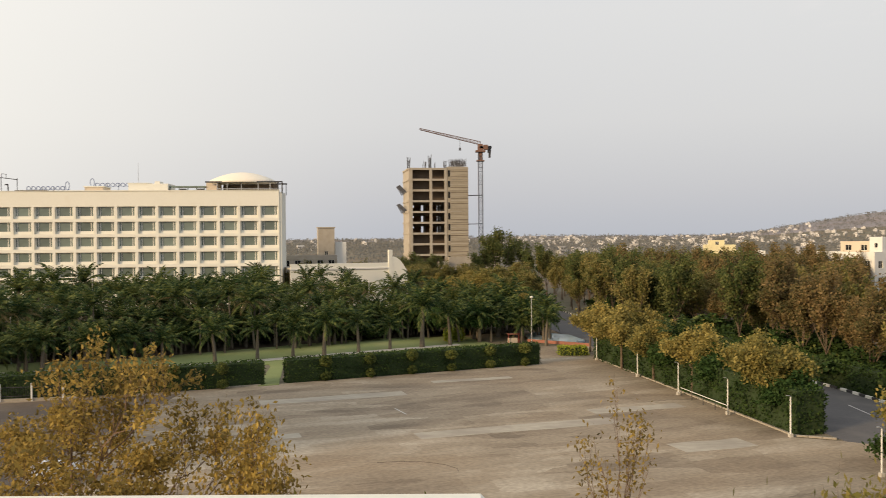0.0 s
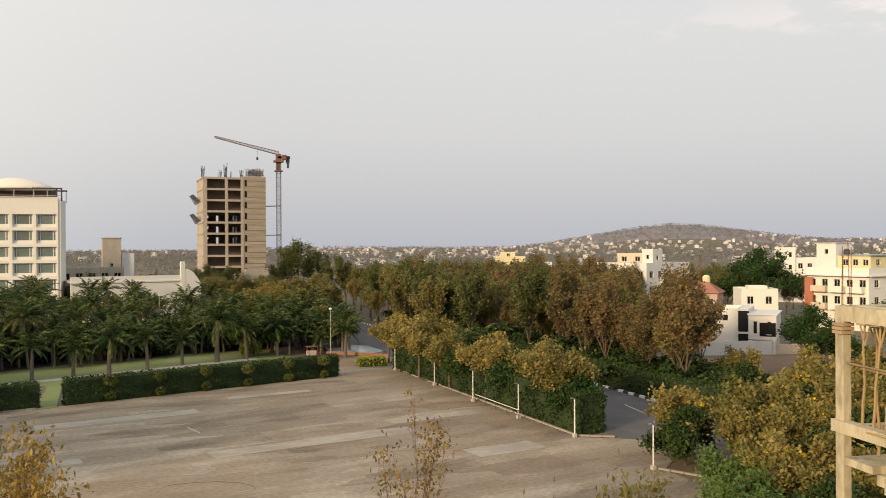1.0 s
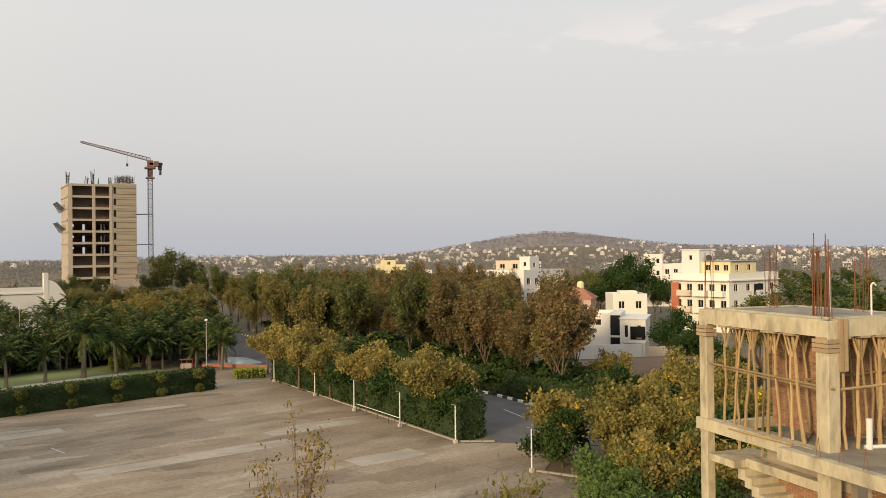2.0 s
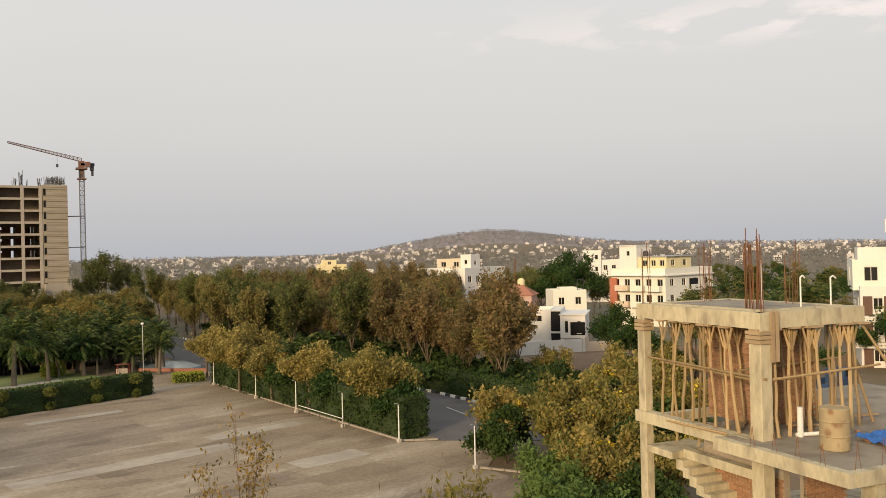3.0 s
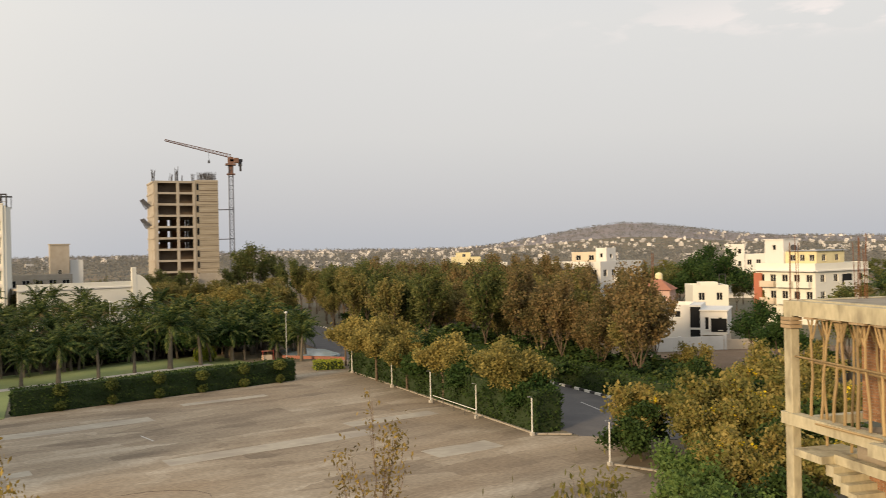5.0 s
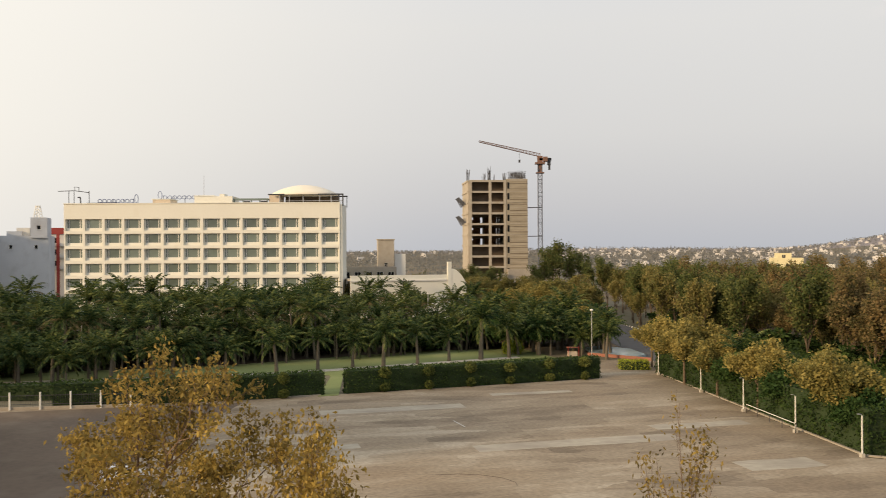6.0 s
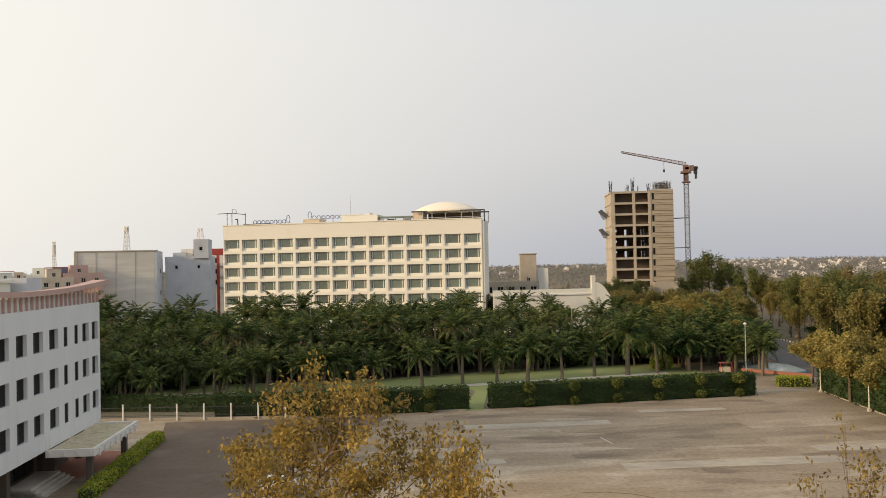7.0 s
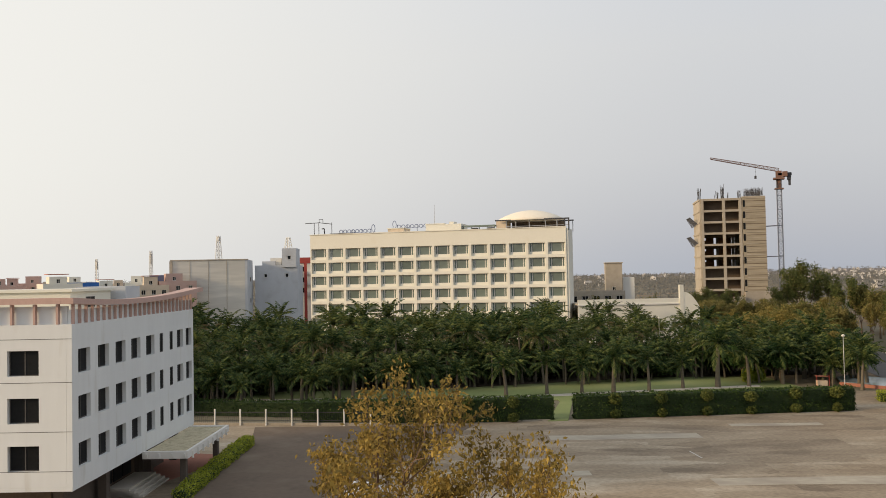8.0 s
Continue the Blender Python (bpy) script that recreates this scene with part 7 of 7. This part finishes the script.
# ---- posts, lamps and fences round the court ----
def lamp_post(x, y, tall, label, turn=0):
    e = thing("lamp_post", pose(x, y, 0, 0, 0, turn), label, "lamp post", "lamp posts along the hedge")
    part("base", boxes((-0.16, -0.16, 0, 0.16, 0.16, 0.3), bevel=0.03), "paving", e, "concrete base block")
    part("pole", tube(bmesh.new(), (0, 0, 0.28), (0, 0, tall), 0.06, 0.045, n=10), "pole_paint", e)
    bm = bmesh.new()
    pipe(bm, [(0, 0, tall - 0.02), (-0.05, 0, tall + 0.08), (-0.2, 0, tall + 0.12)], 0.025)
    box(bm, -0.36, -0.05, tall + 0.09, -0.18, 0.05, tall + 0.15)
    part("lamp_arm", bm, "steel", e)
    return e


for x, y in ((18.75, 106.3), (20.9, 93.5), (22.4, 82.8), (24.1, 73.6), (26.1, 65.3), (27.5, 54.5)):
    lamp_post(x, y, 3.1, "white steel lamp post on a concrete block", 10)


def garden_lamp(az, r, z):
    p = polar(az, r)
    e = thing("garden_lamp", pose(p.x, p.y, 0), "slim garden lamp with a pale head", "lamp post", "garden lamps")
    part("pole", tube(bmesh.new(), (0, 0, 0), (0, 0, z), 0.06, 0.045, n=8), "steel", e)
    bm = bmesh.new()
    lathe(bm, [(0.07, 0), (0.2, 0.08), (0.23, 0.2), (0.13, 0.29), (0.04, 0.32)], 12)
    part("lamp_head", bm, "frame_white", e, "pale lamp head").matrix_basis = pose(0, 0, z)


for az, r, z in ((5.8, 118, 7.0), (-4.9, 150, 7.6), (-17.5, 128, 7.4), (-26.5, 120, 7.6), (-22.0, 148, 9.0), (-12.5, 136, 6.6)):
    garden_lamp(az, r, z)

# the iron fence left of the court
f = thing("iron_fence", pose(-78, 75.2, 0, 0, 0, 10.9), "dark iron fence with white posts on a low wall", "fence")
part("plinth", boxes((0, -0.1, 0, 44, 0.12, 0.3)), "kerb_dull", f)
FP = None
for k in range(16):
    if FP is None:
        FP = part("post", boxes((-0.07, -0.07, 0, 0.07, 0.07, 1.75), bevel=0.01), "pole_paint", f)
        FP.matrix_basis = pose(0.1 + 2.85 * k, -0.16, 0)
    else:
        again(FP, f, pose(0.1 + 2.85 * k, -0.16, 0))
for z in (0.5, 1.35):
    part("rail", boxes((0, -0.02, z, 44, 0.02, z + 0.05)), "dark_steel", f)
FB = None
for k in range(200):
    m = pose(0.2 + 0.218 * k, 0, 0.3)
    if FB is None:
        FB = part("fence_bar", tube(bmesh.new(), (0, 0, 0), (0, 0, 1.2), 0.014, n=4), "dark_steel", f)
        FB.matrix_basis = m
    else:
        again(FB, f, m)
# the low pipe rail by the tall hedge
f = thing("pipe_rail", pose(22.5, 82.2, 0), "low white pipe rail before the hedge", "rail")
for k in range(5):
    part("post", tube(bmesh.new(), (0.4 * k, -2.2 * k, 0), (0.4 * k, -2.2 * k, 0.85), 0.03), "dark_steel", f)
part("rail", tube(bmesh.new(), (0, 0, 0.82), (1.6, -8.8, 0.82), 0.035), "pole_paint", f)

# the round pool with its red rim, seen behind the palms
slab("pool", [(12.6, 126), (18.2, 121.5), (20.2, 124), (19.0, 131), (14.5, 135), (12.5, 132)], 0, 0.35, "water", "pool water level with its rim, sky reflection in its pale colour", "pool")
f = thing("pool_rim", pose(18.2, 121.0, 0, 0, 0, 145), "low red rim wall of the pool", "wall")
part("wall", boxes((-2.6, -0.15, 0, 7.5, 0.15, 0.42)), "red_paving", f)
f = thing("red_kiosk", pose(9.9, 124.6, 0, 0, 0, 15) @ Matrix.Diagonal((0.8, 0.8, 0.75, 1)), "small red canopy over a beige counter", "kiosk")
part("canopy", boxes((-0.9, -0.6, 1.6, 0.9, 0.6, 1.72)), "red_paving", f)
part("counter", boxes((-0.8, -0.5, 0, 0.8, 0.4, 0.9)), "beige", f)
for x in (-1.0, 1.0):
    part("post", boxes((x - 0.04, -0.7, 0, x + 0.04, -0.62, 1.9), ), "red_paint", f)


# the car parked behind the near tree
def car(x, y, turn):
    c = thing("car", pose(x, y, 0.02, 0, 0, turn), "white parked hatchback car", "car")
    bm = bmesh.new()
    prof = [(-1.9, 0.35), (-1.95, 0.8), (-1.75, 1.0), (-1.35, 1.42), (0.2, 1.46), (0.95, 1.0), (1.8, 0.86), (1.92, 0.6), (1.88, 0.32)]
    a = [bm.verts.new((px, -0.8 * (0.86 if pz > 1.1 else 1), pz)) for px, pz in prof]
    b = [bm.verts.new((px, 0.8 * (0.86 if pz > 1.1 else 1), pz)) for px, pz in prof]
    bm.faces.new(a)
    bm.faces.new(b[::-1])
    for k in range(len(prof)):
        bm.faces.new((a[k], b[k], b[(k + 1) % len(prof)], a[(k + 1) % len(prof)]))
    bmesh.ops.recalc_face_normals(bm, faces=bm.faces)
    bmesh.ops.bevel(bm, geom=list(bm.edges), offset=0.06, segments=2, affect="EDGES")
    part("body", bm, "carpaint", c)
    for s in (-1, 1):
        part("side_window", boxes((-1.2, 0.70 * s - 0.012, 1.02, 0.15, 0.70 * s + 0.09 * s, 1.34)), "glass_dark", c)
        for wx in (-1.2, 1.2):
            bm = bmesh.new()
            tube(bm, (wx, 0.66 * s, 0.3), (wx, 0.83 * s, 0.3), 0.3, n=18)
            w = part("wheel", bm, "kerb_black", c)
            part("rim", tube(bmesh.new(), (wx, 0.80 * s, 0.3), (wx, 0.845 * s, 0.3), 0.18, n=14), "steel", w)
    bm = bmesh.new()
    v = [bm.verts.new(q) for q in ((0.30, -0.6, 1.43), (0.30, 0.6, 1.43), (0.95, 0.66, 1.04), (0.95, -0.66, 1.04))]
    bm.faces.new(v)
    wsh = part("windscreen", bm, "glass_dark", c)
    wsh.location.z = 0.02
    wsh.modifiers.new("thickness", "SOLIDIFY").thickness = 0.02
    return c


def truck(x, y, turn):
    """A small blue lorry: cab, open load bed with boards, six wheels."""
    c = thing("truck", pose(x, y, 0.02, 0, 0, turn), "blue lorry with an open load bed in the yard", "truck", plain=True)
    part("chassis", boxes((-3.2, -0.5, 0.5, 2.9, 0.5, 0.75)), "dark_steel", c)
    bm = boxes((1.3, -1.0, 0.75, 3.0, 1.0, 1.6), (1.3, -0.95, 1.6, 2.75, 0.95, 2.5), bevel=0.07)
    cab = part("cab", bm, "truck_blue", c, "blue painted cab")
    part("windscreen", boxes((2.74, -0.8, 1.72, 2.79, 0.8, 2.35)), "glass_dark", cab)
    for sd in (-1, 1):
        part("side_window", boxes((1.75, 0.95 * sd - 0.02, 1.72, 2.5, 0.95 * sd + 0.02, 2.3)), "glass_dark", cab)
        part("headlight", tube(bmesh.new(), (2.98, 0.7 * sd, 1.05), (3.04, 0.7 * sd, 1.05), 0.14, n=12), "frame_white", cab)
        part("bed_side", boxes((-3.2, 1.0 * sd - 0.04, 0.8, 1.2, 1.0 * sd + 0.04, 1.5)), "truck_blue", c)
        for wx in (-2.4, -1.4, 2.1):
            w = part("wheel", tube(bmesh.new(), (wx, 0.66 * sd, 0.46), (wx, 0.98 * sd, 0.46), 0.46, n=18), "kerb_black", c)
            part("rim", tube(bmesh.new(), (wx, 0.95 * sd, 0.46), (wx, 1.0 * sd, 0.46), 0.22, n=14), "steel", w)
    part("bed_floor", boxes((-3.2, -0.95, 0.76, 1.2, 0.95, 0.84)), "plank", c)
    part("tailboard", boxes((-3.26, -1.0, 0.8, -3.2, 1.0, 1.5)), "truck_blue", c)
    return c


p = polar(49.6, 96)
truck(p.x, p.y, 20)
M["carpaint"] = material("white car paint", (0.75, 0.75, 0.74), 0.25, spread=0.03, bump=0, spec=0.5)
car(-24.6, 54.6, 75)
p = polar(49.4, 60)
car(p.x, p.y, 30)

M["town"] = material("distant house paint", (0.50, 0.48, 0.46), 0.85, spread=0.5, per="island", grain=0.05, broad=0.01, bump=0)
far_town()
